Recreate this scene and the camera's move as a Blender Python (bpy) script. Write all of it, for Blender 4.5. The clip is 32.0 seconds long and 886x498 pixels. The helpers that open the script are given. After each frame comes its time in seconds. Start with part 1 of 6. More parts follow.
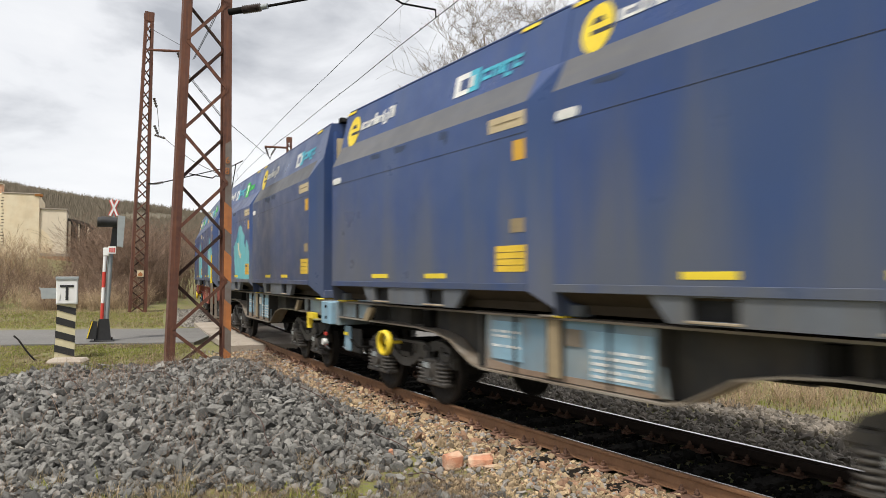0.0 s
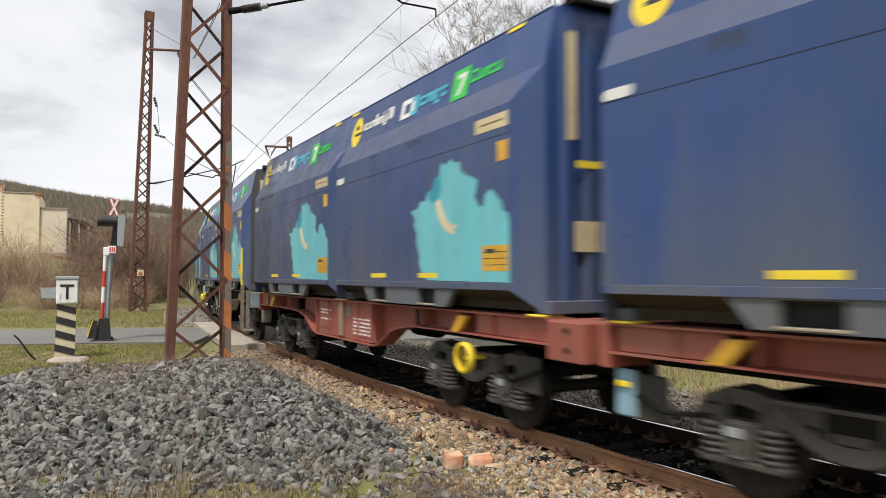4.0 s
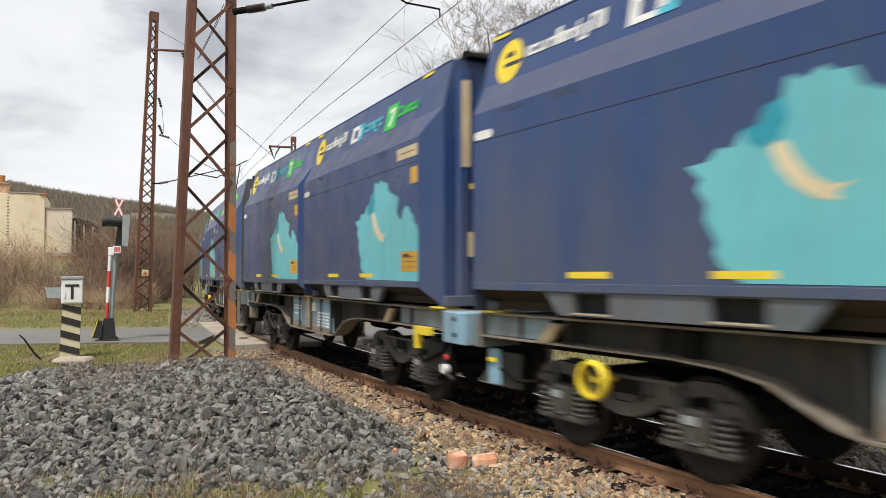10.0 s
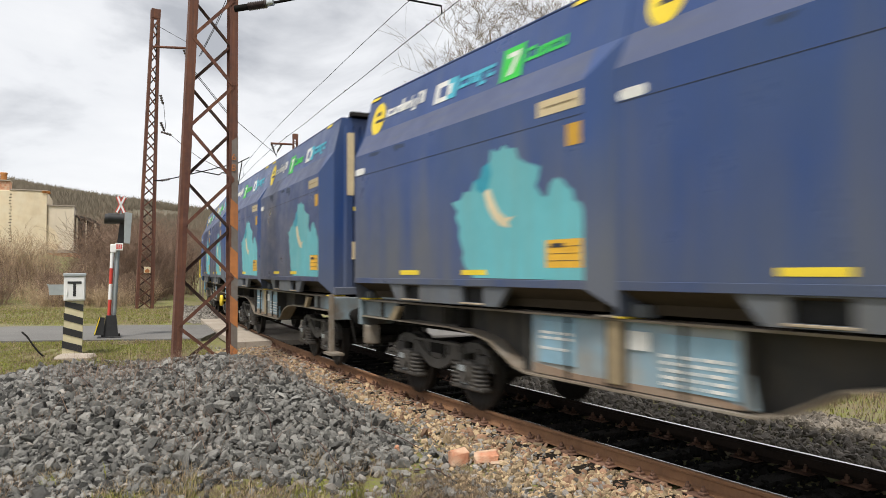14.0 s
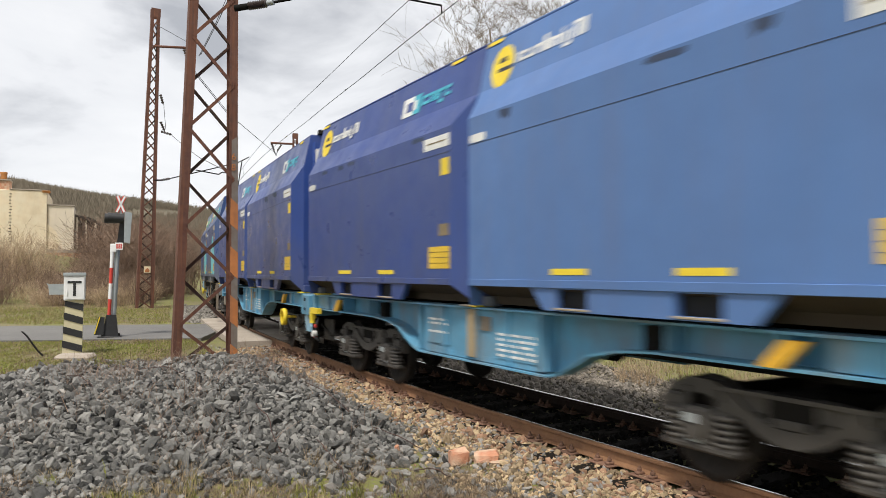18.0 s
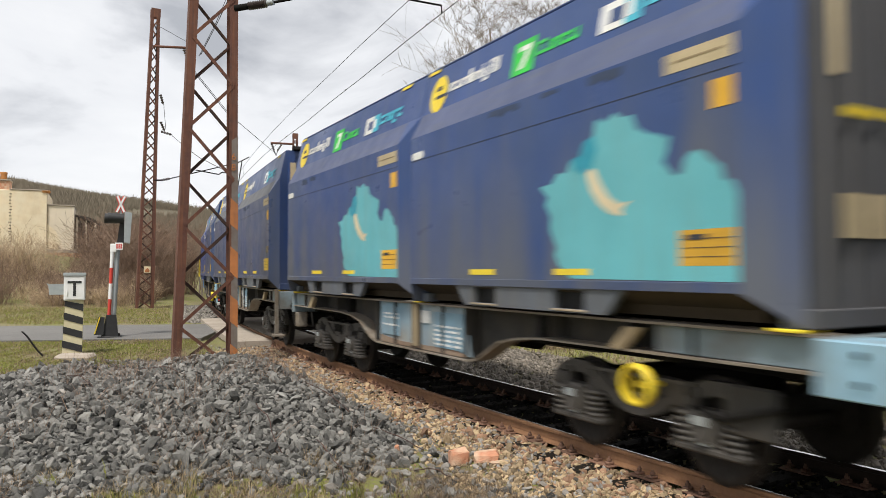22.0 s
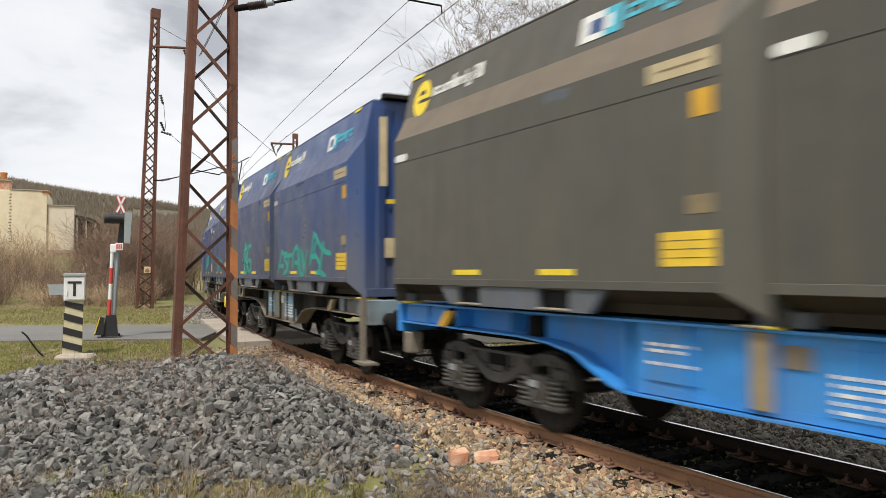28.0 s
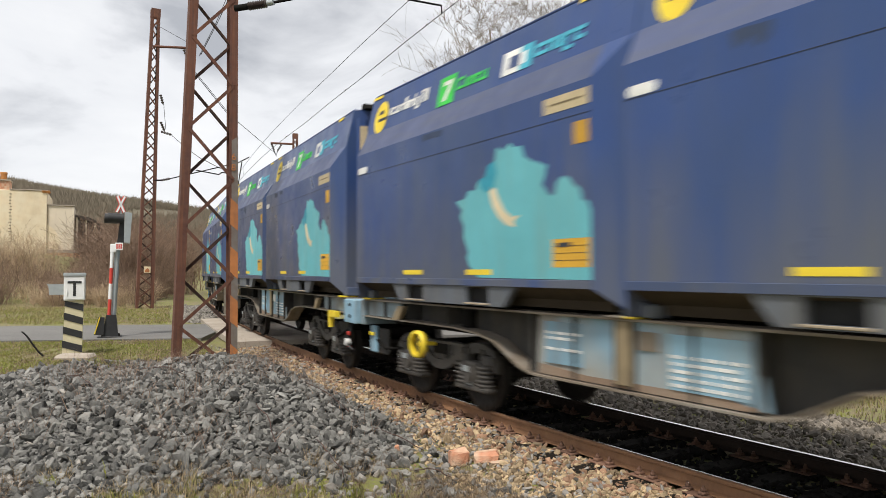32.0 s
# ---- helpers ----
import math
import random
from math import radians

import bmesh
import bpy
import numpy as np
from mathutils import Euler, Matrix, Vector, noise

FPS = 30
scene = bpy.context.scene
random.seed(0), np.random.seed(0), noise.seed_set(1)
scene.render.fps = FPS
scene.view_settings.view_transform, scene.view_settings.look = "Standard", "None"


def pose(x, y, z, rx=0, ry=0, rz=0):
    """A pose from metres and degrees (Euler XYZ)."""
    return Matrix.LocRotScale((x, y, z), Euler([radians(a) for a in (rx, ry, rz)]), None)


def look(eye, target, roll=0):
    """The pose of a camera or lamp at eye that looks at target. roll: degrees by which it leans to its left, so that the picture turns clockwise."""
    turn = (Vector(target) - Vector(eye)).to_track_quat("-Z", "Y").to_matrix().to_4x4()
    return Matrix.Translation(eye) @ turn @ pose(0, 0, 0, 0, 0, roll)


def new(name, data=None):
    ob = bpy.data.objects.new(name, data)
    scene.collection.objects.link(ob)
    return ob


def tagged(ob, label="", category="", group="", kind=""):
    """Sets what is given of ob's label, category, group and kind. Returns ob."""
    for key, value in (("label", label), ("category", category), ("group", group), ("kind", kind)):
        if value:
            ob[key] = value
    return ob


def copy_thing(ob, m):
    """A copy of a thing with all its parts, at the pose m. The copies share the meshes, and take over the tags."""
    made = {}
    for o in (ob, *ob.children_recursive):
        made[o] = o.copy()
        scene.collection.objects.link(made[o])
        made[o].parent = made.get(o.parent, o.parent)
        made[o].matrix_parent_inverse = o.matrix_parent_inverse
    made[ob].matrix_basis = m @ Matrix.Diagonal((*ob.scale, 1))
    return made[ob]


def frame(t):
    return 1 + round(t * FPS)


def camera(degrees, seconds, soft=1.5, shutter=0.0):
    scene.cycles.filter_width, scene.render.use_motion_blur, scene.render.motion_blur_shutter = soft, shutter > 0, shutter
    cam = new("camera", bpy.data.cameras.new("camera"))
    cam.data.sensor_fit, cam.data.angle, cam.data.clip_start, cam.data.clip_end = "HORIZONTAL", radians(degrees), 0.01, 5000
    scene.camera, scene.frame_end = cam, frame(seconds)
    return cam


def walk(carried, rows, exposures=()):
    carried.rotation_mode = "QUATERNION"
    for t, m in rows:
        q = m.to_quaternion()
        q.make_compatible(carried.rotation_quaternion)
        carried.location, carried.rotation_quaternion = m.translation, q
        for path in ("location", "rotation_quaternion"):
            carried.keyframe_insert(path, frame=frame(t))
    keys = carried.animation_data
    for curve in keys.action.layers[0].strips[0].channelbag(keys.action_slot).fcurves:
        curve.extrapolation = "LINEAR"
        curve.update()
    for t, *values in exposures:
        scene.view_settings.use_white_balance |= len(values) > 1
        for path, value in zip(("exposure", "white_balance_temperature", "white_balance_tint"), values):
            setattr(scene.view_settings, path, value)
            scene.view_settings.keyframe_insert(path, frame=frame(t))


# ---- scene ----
FOCAL = 1308.2                      # focal length for a picture 1568 wide
EYE = (0.0, -6.401, 1.8715)
HEAD, TILT, LEAN = 57.657, 1.775, -0.118
cam = camera(61.87, 32.0, soft=0.7, shutter=0.5)


def aim(yaw, up):
    """The camera turned by small angles (in thousandths of a radian) from its final rest."""
    return pose(*EYE, 90 + TILT + math.degrees(up / 1000), 0, HEAD + math.degrees(yaw / 1000)) @ pose(0, 0, 0, 0, 0, LEAN)


DRIFT = [(0, -8.0, 5.0), (1.5, -8.0, 4.7), (3, -7.9, 4.3), (4.5, -7.7, 4.2), (6, -7.1, 4.2), (7, -6.5, 4.2), (8, -6.1, 4.2),
         (8.5, -6.3, 4.2), (9, -4.1, 4.8), (9.5, -3.4, 4.3), (10, -2.4, 4.2), (11, -2.3, 4.2), (11.5, -2.3, 4.0), (12, -1.8, 3.2),
         (12.5, -0.4, 1.7), (13, 0, 0.3), (14, 0, 0.3), (15.5, 0, 0.1), (17, 0, -0.2), (20, 0, -0.3), (25, 0, 0), (28, 0, 0.1), (32, 0, -0.1)]
walk(cam, [(t, aim(a, b)) for t, a, b in DRIFT])

# ---- light ----
SUN_ELEV, SUN_TURN = 62.0, 142.0


def make_world():
    w = bpy.data.worlds.new("sky")
    scene.world = w
    w.use_nodes = True
    nt = w.node_tree
    nt.nodes.clear()
    N, L = nt.nodes.new, nt.links.new
    out, bg = N("ShaderNodeOutputWorld"), N("ShaderNodeBackground")
    sky = N("ShaderNodeTexSky")
    sky.sky_type, sky.sun_disc = "NISHITA", False
    sky.sun_elevation, sky.sun_rotation = radians(SUN_ELEV), radians(SUN_TURN)
    tc, mp = N("ShaderNodeTexCoord"), N("ShaderNodeMapping")
    mp.inputs["Scale"].default_value = (1.0, 1.0, 2.6)
    mp.inputs["Location"].default_value = (0.35, 0.1, 0.0)
    big, ramp = N("ShaderNodeTexNoise"), N("ShaderNodeValToRGB")
    big.inputs["Scale"].default_value, big.inputs["Detail"].default_value, big.inputs["Roughness"].default_value = 2.6, 7, 0.52
    big.inputs["Distortion"].default_value = 0.35
    e = ramp.color_ramp.elements
    e[0].position, e[0].color = 0.34, (0.45, 0.465, 0.50, 1)
    e[1].position, e[1].color = 0.66, (0.955, 0.957, 0.965, 1)
    m = ramp.color_ramp.elements.new(0.48)
    m.color = (0.82, 0.83, 0.855, 1)
    mix, gain = N("ShaderNodeMix"), N("ShaderNodeVectorMath")
    mix.data_type = "RGBA"
    mix.inputs["Factor"].default_value = 0.93
    gain.operation = "SCALE"
    gain.inputs["Scale"].default_value = 0.10
    L(tc.outputs["Generated"], mp.inputs["Vector"])
    L(mp.outputs["Vector"], big.inputs["Vector"])
    L(big.outputs["Fac"], ramp.inputs["Fac"])
    L(sky.outputs["Color"], gain.inputs[0])
    L(gain.outputs["Vector"], mix.inputs["A"])
    L(ramp.outputs["Color"], mix.inputs["B"])
    L(mix.outputs["Result"], bg.inputs["Color"])
    bg.inputs["Strength"].default_value = 1.12
    L(bg.outputs["Background"], out.inputs["Surface"])
    sun = new("sun", bpy.data.lights.new("sun", "SUN"))
    sun.data.energy, sun.data.angle, sun.data.color = 3.95, radians(9), (1.0, 0.95, 0.87)
    a, h = radians(SUN_TURN), radians(SUN_ELEV)
    way = Vector((math.sin(a) * math.cos(h), math.cos(a) * math.cos(h), math.sin(h)))
    sun.matrix_world = look(way * 60, (0, 0, 0))


make_world()
scene.view_settings.exposure = 0.0

# ---- materials ----
def material(name, base, rough=0.7, metal=0.0, dark=None, grain=18.0, spread=0.35, bump=0.25, bump_scale=60.0, streak=None,
             streak_amount=0.5, streak_scale=(6.0, 6.0, 0.5), random=0.0, island=0.0, coat=0.0, spec=0.5, blotch=None, blotch_amount=0.6, blotch_scale=0.45,
             dust=None, dust_amount=0.6, dust_top=3.4):
    """Paint, stone, soil or metal: a base colour broken by grain at two scales, with optional run-off streaks and relief."""
    m = bpy.data.materials.new(name)
    m.use_nodes = True
    nt = m.node_tree
    N, L = nt.nodes.new, nt.links.new
    bs = nt.nodes["Principled BSDF"]
    bs.inputs["Metallic"].default_value = metal
    bs.inputs["Coat Weight"].default_value = coat
    bs.inputs["Specular IOR Level"].default_value = spec
    tc = N("ShaderNodeTexCoord")
    dark = dark or tuple(c * 0.55 for c in base)
    own = tc.outputs["Object"]
    if random:
        info, far, shift = N("ShaderNodeObjectInfo"), N("ShaderNodeMath"), N("ShaderNodeVectorMath")
        far.operation, far.inputs[1].default_value = "MULTIPLY", 61.0
        shift.operation = "ADD"
        L(info.outputs["Random"], far.inputs[0])
        L(tc.outputs["Object"], shift.inputs[0])
        L(far.outputs["Value"], shift.inputs[1])
        own = shift.outputs["Vector"]

    def noise_at(scale, detail=5, rough_=0.6, vec=None):
        n = N("ShaderNodeTexNoise")
        n.inputs["Scale"].default_value, n.inputs["Detail"].default_value, n.inputs["Roughness"].default_value = scale, detail, rough_
        L(vec or own, n.inputs["Vector"])
        return n.outputs["Fac"]

    def remap(sock, lo, hi, a=0.0, b=1.0):
        r = N("ShaderNodeMapRange")
        for key, v in zip(("From Min", "From Max", "To Min", "To Max"), (lo, hi, a, b)):
            r.inputs[key].default_value = v
        L(sock, r.inputs["Value"])
        return r.outputs["Result"]

    def blend(a, b, fac):
        x = N("ShaderNodeMix")
        x.data_type = "RGBA"
        for sock, v in ((x.inputs["A"], a), (x.inputs["B"], b)):
            if isinstance(v, tuple):
                sock.default_value = (*v, 1)
            else:
                L(v, sock)
        L(fac, x.inputs["Factor"])
        return x.outputs["Result"]

    col = blend(base, dark, remap(noise_at(grain), 0.5 - spread / 2, 0.5 + spread, 0.0, 0.75))
    col = blend(col, tuple(min(1, c * 1.35) for c in base), remap(noise_at(grain * 0.13), 0.45, 0.75, 0.0, 0.6))
    if streak:
        mp = N("ShaderNodeMapping")
        mp.inputs["Scale"].default_value = streak_scale
        L(own, mp.inputs["Vector"])
        f = noise_at(1.0, 6, 0.62, mp.outputs["Vector"])
        col = blend(col, streak, remap(f, 0.46, 0.72, 0.0, streak_amount))
    if blotch:
        col = blend(col, blotch, remap(noise_at(blotch_scale, 4, 0.55), 0.40, 0.64, 0.0, blotch_amount))
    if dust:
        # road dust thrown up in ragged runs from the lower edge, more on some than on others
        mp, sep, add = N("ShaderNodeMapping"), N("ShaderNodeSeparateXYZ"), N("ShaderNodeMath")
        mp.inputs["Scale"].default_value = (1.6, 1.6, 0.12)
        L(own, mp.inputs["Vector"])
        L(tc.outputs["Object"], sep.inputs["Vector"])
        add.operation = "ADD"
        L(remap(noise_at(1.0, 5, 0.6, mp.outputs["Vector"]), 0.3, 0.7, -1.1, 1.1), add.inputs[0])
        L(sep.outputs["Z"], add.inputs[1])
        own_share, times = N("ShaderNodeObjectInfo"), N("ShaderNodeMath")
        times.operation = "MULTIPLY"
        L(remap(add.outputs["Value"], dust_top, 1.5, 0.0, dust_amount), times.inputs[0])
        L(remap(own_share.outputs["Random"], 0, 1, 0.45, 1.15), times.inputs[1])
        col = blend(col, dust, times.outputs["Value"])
    if random or island:
        if island:
            src = N("ShaderNodeNewGeometry").outputs["Random Per Island"]
        else:
            src = N("ShaderNodeObjectInfo").outputs["Random"]
        hs = N("ShaderNodeHueSaturation")
        L(remap(src, 0, 1, 1 - (random or island), 1 + (random or island)), hs.inputs["Value"])
        L(col, hs.inputs["Color"])
        col = hs.outputs["Color"]
    L(col, bs.inputs["Base Color"])
    L(remap(noise_at(grain * 0.7), 0.3, 0.75, max(0.05, rough - 0.12), min(1, rough + 0.15)), bs.inputs["Roughness"])
    if bump:
        bp = N("ShaderNodeBump")
        bp.inputs["Strength"].default_value, bp.inputs["Distance"].default_value = bump, 0.02
        L(noise_at(bump_scale, 4), bp.inputs["Height"])
        L(bp.outputs["Normal"], bs.inputs["Normal"])
    return m


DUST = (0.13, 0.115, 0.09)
MAT = {
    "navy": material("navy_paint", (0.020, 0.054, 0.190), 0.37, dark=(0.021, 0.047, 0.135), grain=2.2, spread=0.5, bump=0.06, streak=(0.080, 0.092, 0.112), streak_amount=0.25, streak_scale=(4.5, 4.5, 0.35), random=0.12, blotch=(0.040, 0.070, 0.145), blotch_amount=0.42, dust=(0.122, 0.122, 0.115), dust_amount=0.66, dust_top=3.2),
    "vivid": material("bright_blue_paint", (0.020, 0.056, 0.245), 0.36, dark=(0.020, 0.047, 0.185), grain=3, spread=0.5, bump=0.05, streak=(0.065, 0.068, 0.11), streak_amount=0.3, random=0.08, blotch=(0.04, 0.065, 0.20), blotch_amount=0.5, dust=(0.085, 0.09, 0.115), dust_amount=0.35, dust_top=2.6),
    "faded": material("faded_blue_paint", (0.085, 0.175, 0.40), 0.5, dark=(0.07, 0.14, 0.33), grain=3, spread=0.5, bump=0.05, streak=(0.12, 0.14, 0.24), streak_amount=0.3),
    "olive": material("grimy_grey_brown_paint", (0.085, 0.08, 0.068), 0.6, dark=(0.06, 0.06, 0.056), grain=3, spread=0.5, bump=0.08, streak=(0.12, 0.105, 0.08), streak_amount=0.5, random=0.1),
    # shoulder colours: settled dust, plus the brightness of a slope facing the sky
    "shoulder": material("dusty_sky_lightened_blue_paint", (0.066, 0.082, 0.158), 0.55, dark=(0.046, 0.064, 0.130), grain=3, spread=0.5, bump=0.05, streak=(0.095, 0.100, 0.118), streak_amount=0.45, streak_scale=(1.2, 8, 8), random=0.15),
    "shoulder_grey": material("sky_lightened_grey_dust", (0.110, 0.112, 0.122), 0.65, dark=(0.075, 0.082, 0.105), grain=3, spread=0.5, bump=0.05, streak=(0.135, 0.128, 0.115), streak_amount=0.45, streak_scale=(1.2, 8, 8), random=0.12),
    "plate": material("ochre_yellow_plate", (0.70, 0.47, 0.035), 0.55, dark=(0.50, 0.31, 0.035), grain=14, bump=0.05, random=0.15),
    "heap_soil": material("dark_grit", (0.060, 0.057, 0.052), 0.95, dark=(0.030, 0.029, 0.027), grain=30, bump=0.6),
    "rim": material("scuffed_bare_edge", (0.36, 0.30, 0.22), 0.7, dark=(0.2, 0.13, 0.08), grain=12, bump=0.1),
    "hillside": material("brown_hillside", (0.120, 0.102, 0.070), 0.95, dark=(0.092, 0.080, 0.054), grain=0.05, spread=0.5, bump=0, blotch=(0.165, 0.140, 0.080), blotch_amount=0.6, blotch_scale=0.012),
    "olive_dust": material("sky_lightened_brown_dust", (0.15, 0.12, 0.09), 0.7, dark=(0.11, 0.09, 0.07), grain=4, bump=0.05),
    "scrape": material("scuffed_dark_paint", (0.026, 0.048, 0.115), 0.6, dark=(0.050, 0.060, 0.078), grain=10, spread=0.6, bump=0.05),
    "skirt": material("dusty_grey_blue_sill", (0.105, 0.118, 0.140), 0.65, grain=7, streak=DUST, streak_amount=0.5, bump=0.1, dark=(0.075, 0.082, 0.098)),
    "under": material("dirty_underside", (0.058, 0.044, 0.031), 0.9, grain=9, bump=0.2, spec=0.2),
    # near black, for the shade inside the fork pockets
    "pocket": material("recess_shade", (0.012, 0.012, 0.013), 0.9, bump=0),
    "strip": material("yellow_marking", (0.80, 0.60, 0.035), 0.55, dark=(0.62, 0.45, 0.04), grain=14, bump=0.05),
    "amber": material("amber_plate", (0.66, 0.37, 0.03), 0.55, dark=(0.42, 0.22, 0.03), grain=14, bump=0.05, random=0.2),
    "white": material("white_label", (0.72, 0.72, 0.70), 0.6, dark=(0.5, 0.49, 0.46), grain=20, bump=0.03, random=0.1),
    "buff": material("yellowed_label", (0.55, 0.45, 0.28), 0.6, dark=(0.4, 0.32, 0.2), grain=20, bump=0.03, random=0.15),
    "ink": material("dark_lettering", (0.03, 0.035, 0.05), 0.6, bump=0),
    "cyan": material("cyan_lettering", (0.06, 0.42, 0.55), 0.5, dark=(0.05, 0.3, 0.42), grain=8, bump=0),
    "green": material("green_lettering", (0.03, 0.52, 0.06), 0.5, dark=(0.03, 0.4, 0.05), grain=8, bump=0),
    "splash": material("turquoise_paint", (0.13, 0.45, 0.51), 0.5, dark=(0.10, 0.37, 0.43), grain=3, bump=0.04, streak=(0.16, 0.34, 0.34), streak_amount=0.55, random=0.1),
    "splash_deep": material("deep_turquoise_paint", (0.02, 0.30, 0.42), 0.5, grain=5, bump=0),
    "cream": material("cream_paint", (0.66, 0.55, 0.36), 0.5, dark=(0.5, 0.45, 0.32), grain=6, bump=0),
    "spray": material("teal_spray_paint", (0.015, 0.36, 0.28), 0.5, dark=(0.03, 0.26, 0.24), grain=5, bump=0),
    "frame_grey": material("weathered_grey_frame", (0.30, 0.315, 0.30), 0.65, dark=(0.13, 0.12, 0.10), grain=3.0, spread=0.35, streak=(0.17, 0.10, 0.06), streak_amount=0.7, streak_scale=(3, 3, 1.2), bump=0.12, random=0.18, blotch=(0.17, 0.31, 0.42), blotch_amount=0.85, blotch_scale=0.9),
    "plate_stained": material("oily_stained_plate", (0.16, 0.165, 0.155), 0.6, dark=(0.055, 0.05, 0.045), grain=2.2, spread=0.3, streak=(0.13, 0.08, 0.05), streak_amount=0.7, streak_scale=(2, 2, 2.5), bump=0.12, random=0.18, blotch=(0.24, 0.34, 0.40), blotch_amount=0.7, blotch_scale=1.4),
    # web darkened for the shade of its deep recess, with brown run-off streaks
    "web": material("shade_darkened_web", (0.045, 0.044, 0.042), 0.8, dark=(0.022, 0.021, 0.02), grain=5, bump=0.15, streak=(0.10, 0.075, 0.05), streak_amount=0.45, streak_scale=(3, 3, 1.2), spec=0.25),
    "paleblue": material("chalky_pale_blue_paint", (0.23, 0.39, 0.50), 0.65, dark=(0.15, 0.25, 0.32), grain=5, bump=0.1, streak=(0.20, 0.15, 0.10), streak_amount=0.5, streak_scale=(4, 4, 1.0), random=0.12),
    "rust_edge": material("rust_brown_lower_edge", (0.235, 0.165, 0.115), 0.8, dark=(0.13, 0.085, 0.06), grain=6, bump=0.15, streak=(0.30, 0.26, 0.21), streak_amount=0.5, streak_scale=(1, 4, 4)),
    "tan": material("dull_tan_paint", (0.30, 0.235, 0.14), 0.75, dark=(0.15, 0.11, 0.07), grain=9, bump=0.15, streak=(0.12, 0.085, 0.055), streak_amount=0.5, random=0.15),
    "frame_sky": material("worn_sky_blue_frame", (0.10, 0.30, 0.46), 0.6, dark=(0.10, 0.19, 0.25), grain=4, streak=(0.20, 0.15, 0.10), streak_amount=0.6, streak_scale=(3, 3, 1.2), bump=0.12),
    "frame_bright": material("bright_blue_frame", (0.035, 0.24, 0.62), 0.5, dark=(0.03, 0.17, 0.45), grain=4, streak=(0.13, 0.14, 0.15), streak_amount=0.4, streak_scale=(3, 3, 1.2), bump=0.08),
    "frame_red": material("faded_red_frame", (0.30, 0.085, 0.06), 0.65, dark=(0.20, 0.055, 0.04), grain=4, streak=(0.20, 0.13, 0.10), streak_amount=0.5, streak_scale=(3, 3, 1.2), bump=0.12),
    "flange": material("scuffed_flange", (0.20, 0.165, 0.125), 0.65, dark=(0.075, 0.055, 0.04), grain=5, bump=0.15, streak=(0.30, 0.30, 0.28), streak_amount=0.5, streak_scale=(0.8, 6, 6)),
    "bogie": material("grimy_cast_bogie", (0.056, 0.051, 0.046), 0.7, dark=(0.024, 0.021, 0.019), grain=9, spread=0.45, bump=0.3, bump_scale=40, streak=(0.125, 0.108, 0.088), streak_amount=0.45),
    # near-black iron and track-bed stone: the shade under the train is in the colour
    "iron": material("shade_darkened_iron", (0.013, 0.012, 0.011), 0.9, dark=(0.006, 0.0055, 0.005), grain=12, bump=0.3, spec=0.08),
    "tyre": material("grimy_steel_wheel", (0.034, 0.029, 0.025), 0.65, metal=0.2, dark=(0.017, 0.014, 0.012), grain=16, bump=0.1, spec=0.2),
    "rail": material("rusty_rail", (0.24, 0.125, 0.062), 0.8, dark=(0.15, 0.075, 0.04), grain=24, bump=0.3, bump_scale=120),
    "rail_dark": material("dark_far_rail", (0.034, 0.023, 0.018), 0.8, dark=(0.015, 0.011, 0.009), grain=24, bump=0.3, bump_scale=120, spec=0.15),
    "end_grime": material("grimy_end_wall", (0.072, 0.074, 0.082), 0.65, dark=(0.046, 0.048, 0.062), grain=3, spread=0.5, bump=0.08, streak=(0.105, 0.088, 0.066), streak_amount=0.5, streak_scale=(6, 6, 0.4), random=0.15),
    "ochre": material("dirty_ochre_label", (0.26, 0.20, 0.11), 0.7, dark=(0.14, 0.11, 0.075), grain=14, bump=0.04, random=0.2),
    "shine": material("polished_rail_top", (0.62, 0.61, 0.60), 0.22, metal=1.0, dark=(0.45, 0.43, 0.41), grain=30, bump=0.03),
    "clip": material("rusty_fastening", (0.16, 0.085, 0.055), 0.85, dark=(0.09, 0.05, 0.035), grain=30, bump=0.35, random=0.25),
    # timber colour takes in the shade under the train
    "sleeper": material("oily_shade_darkened_timber", (0.016, 0.013, 0.010), 0.92, dark=(0.009, 0.007, 0.006), grain=14, bump=0.4, random=0.25, spec=0.12, streak=(0.026, 0.021, 0.016), streak_scale=(2, 14, 14)),
    "rust": material("rusted_mast_steel", (0.115, 0.046, 0.030), 0.85, dark=(0.05, 0.027, 0.023), grain=9, spread=0.3, bump=0.4, bump_scale=90, streak=(0.22, 0.085, 0.038), streak_amount=0.6, streak_scale=(14, 14, 0.7)),
    # shaded copy of the mast rust, also the colour of the bramble stalks
    "rust_shade": material("shaded_rusted_steel", (0.06, 0.034, 0.028), 0.85, dark=(0.045, 0.028, 0.025), grain=7, bump=0.35, streak=(0.17, 0.07, 0.035), streak_amount=0.5),
    "orange": material("peeling_orange_paint", (0.46, 0.17, 0.05), 0.75, dark=(0.30, 0.11, 0.045), grain=9, bump=0.25, streak=(0.2, 0.1, 0.06), streak_amount=0.5),
    "mastgrey": material("chalky_grey_paint", (0.17, 0.15, 0.135), 0.8, dark=(0.13, 0.08, 0.055), grain=9, bump=0.2),
    "porcelain": material("brown_glazed_insulator", (0.06, 0.045, 0.04), 0.25, dark=(0.04, 0.03, 0.03), grain=9, bump=0),
    "wire": material("dark_wire", (0.05, 0.05, 0.052), 0.5, metal=0.6, grain=20, bump=0),
    "basalt": material("crushed_basalt", (0.162, 0.157, 0.144), 0.8, dark=(0.054, 0.053, 0.050), grain=24, bump=0.8, bump_scale=70, island=0.8),
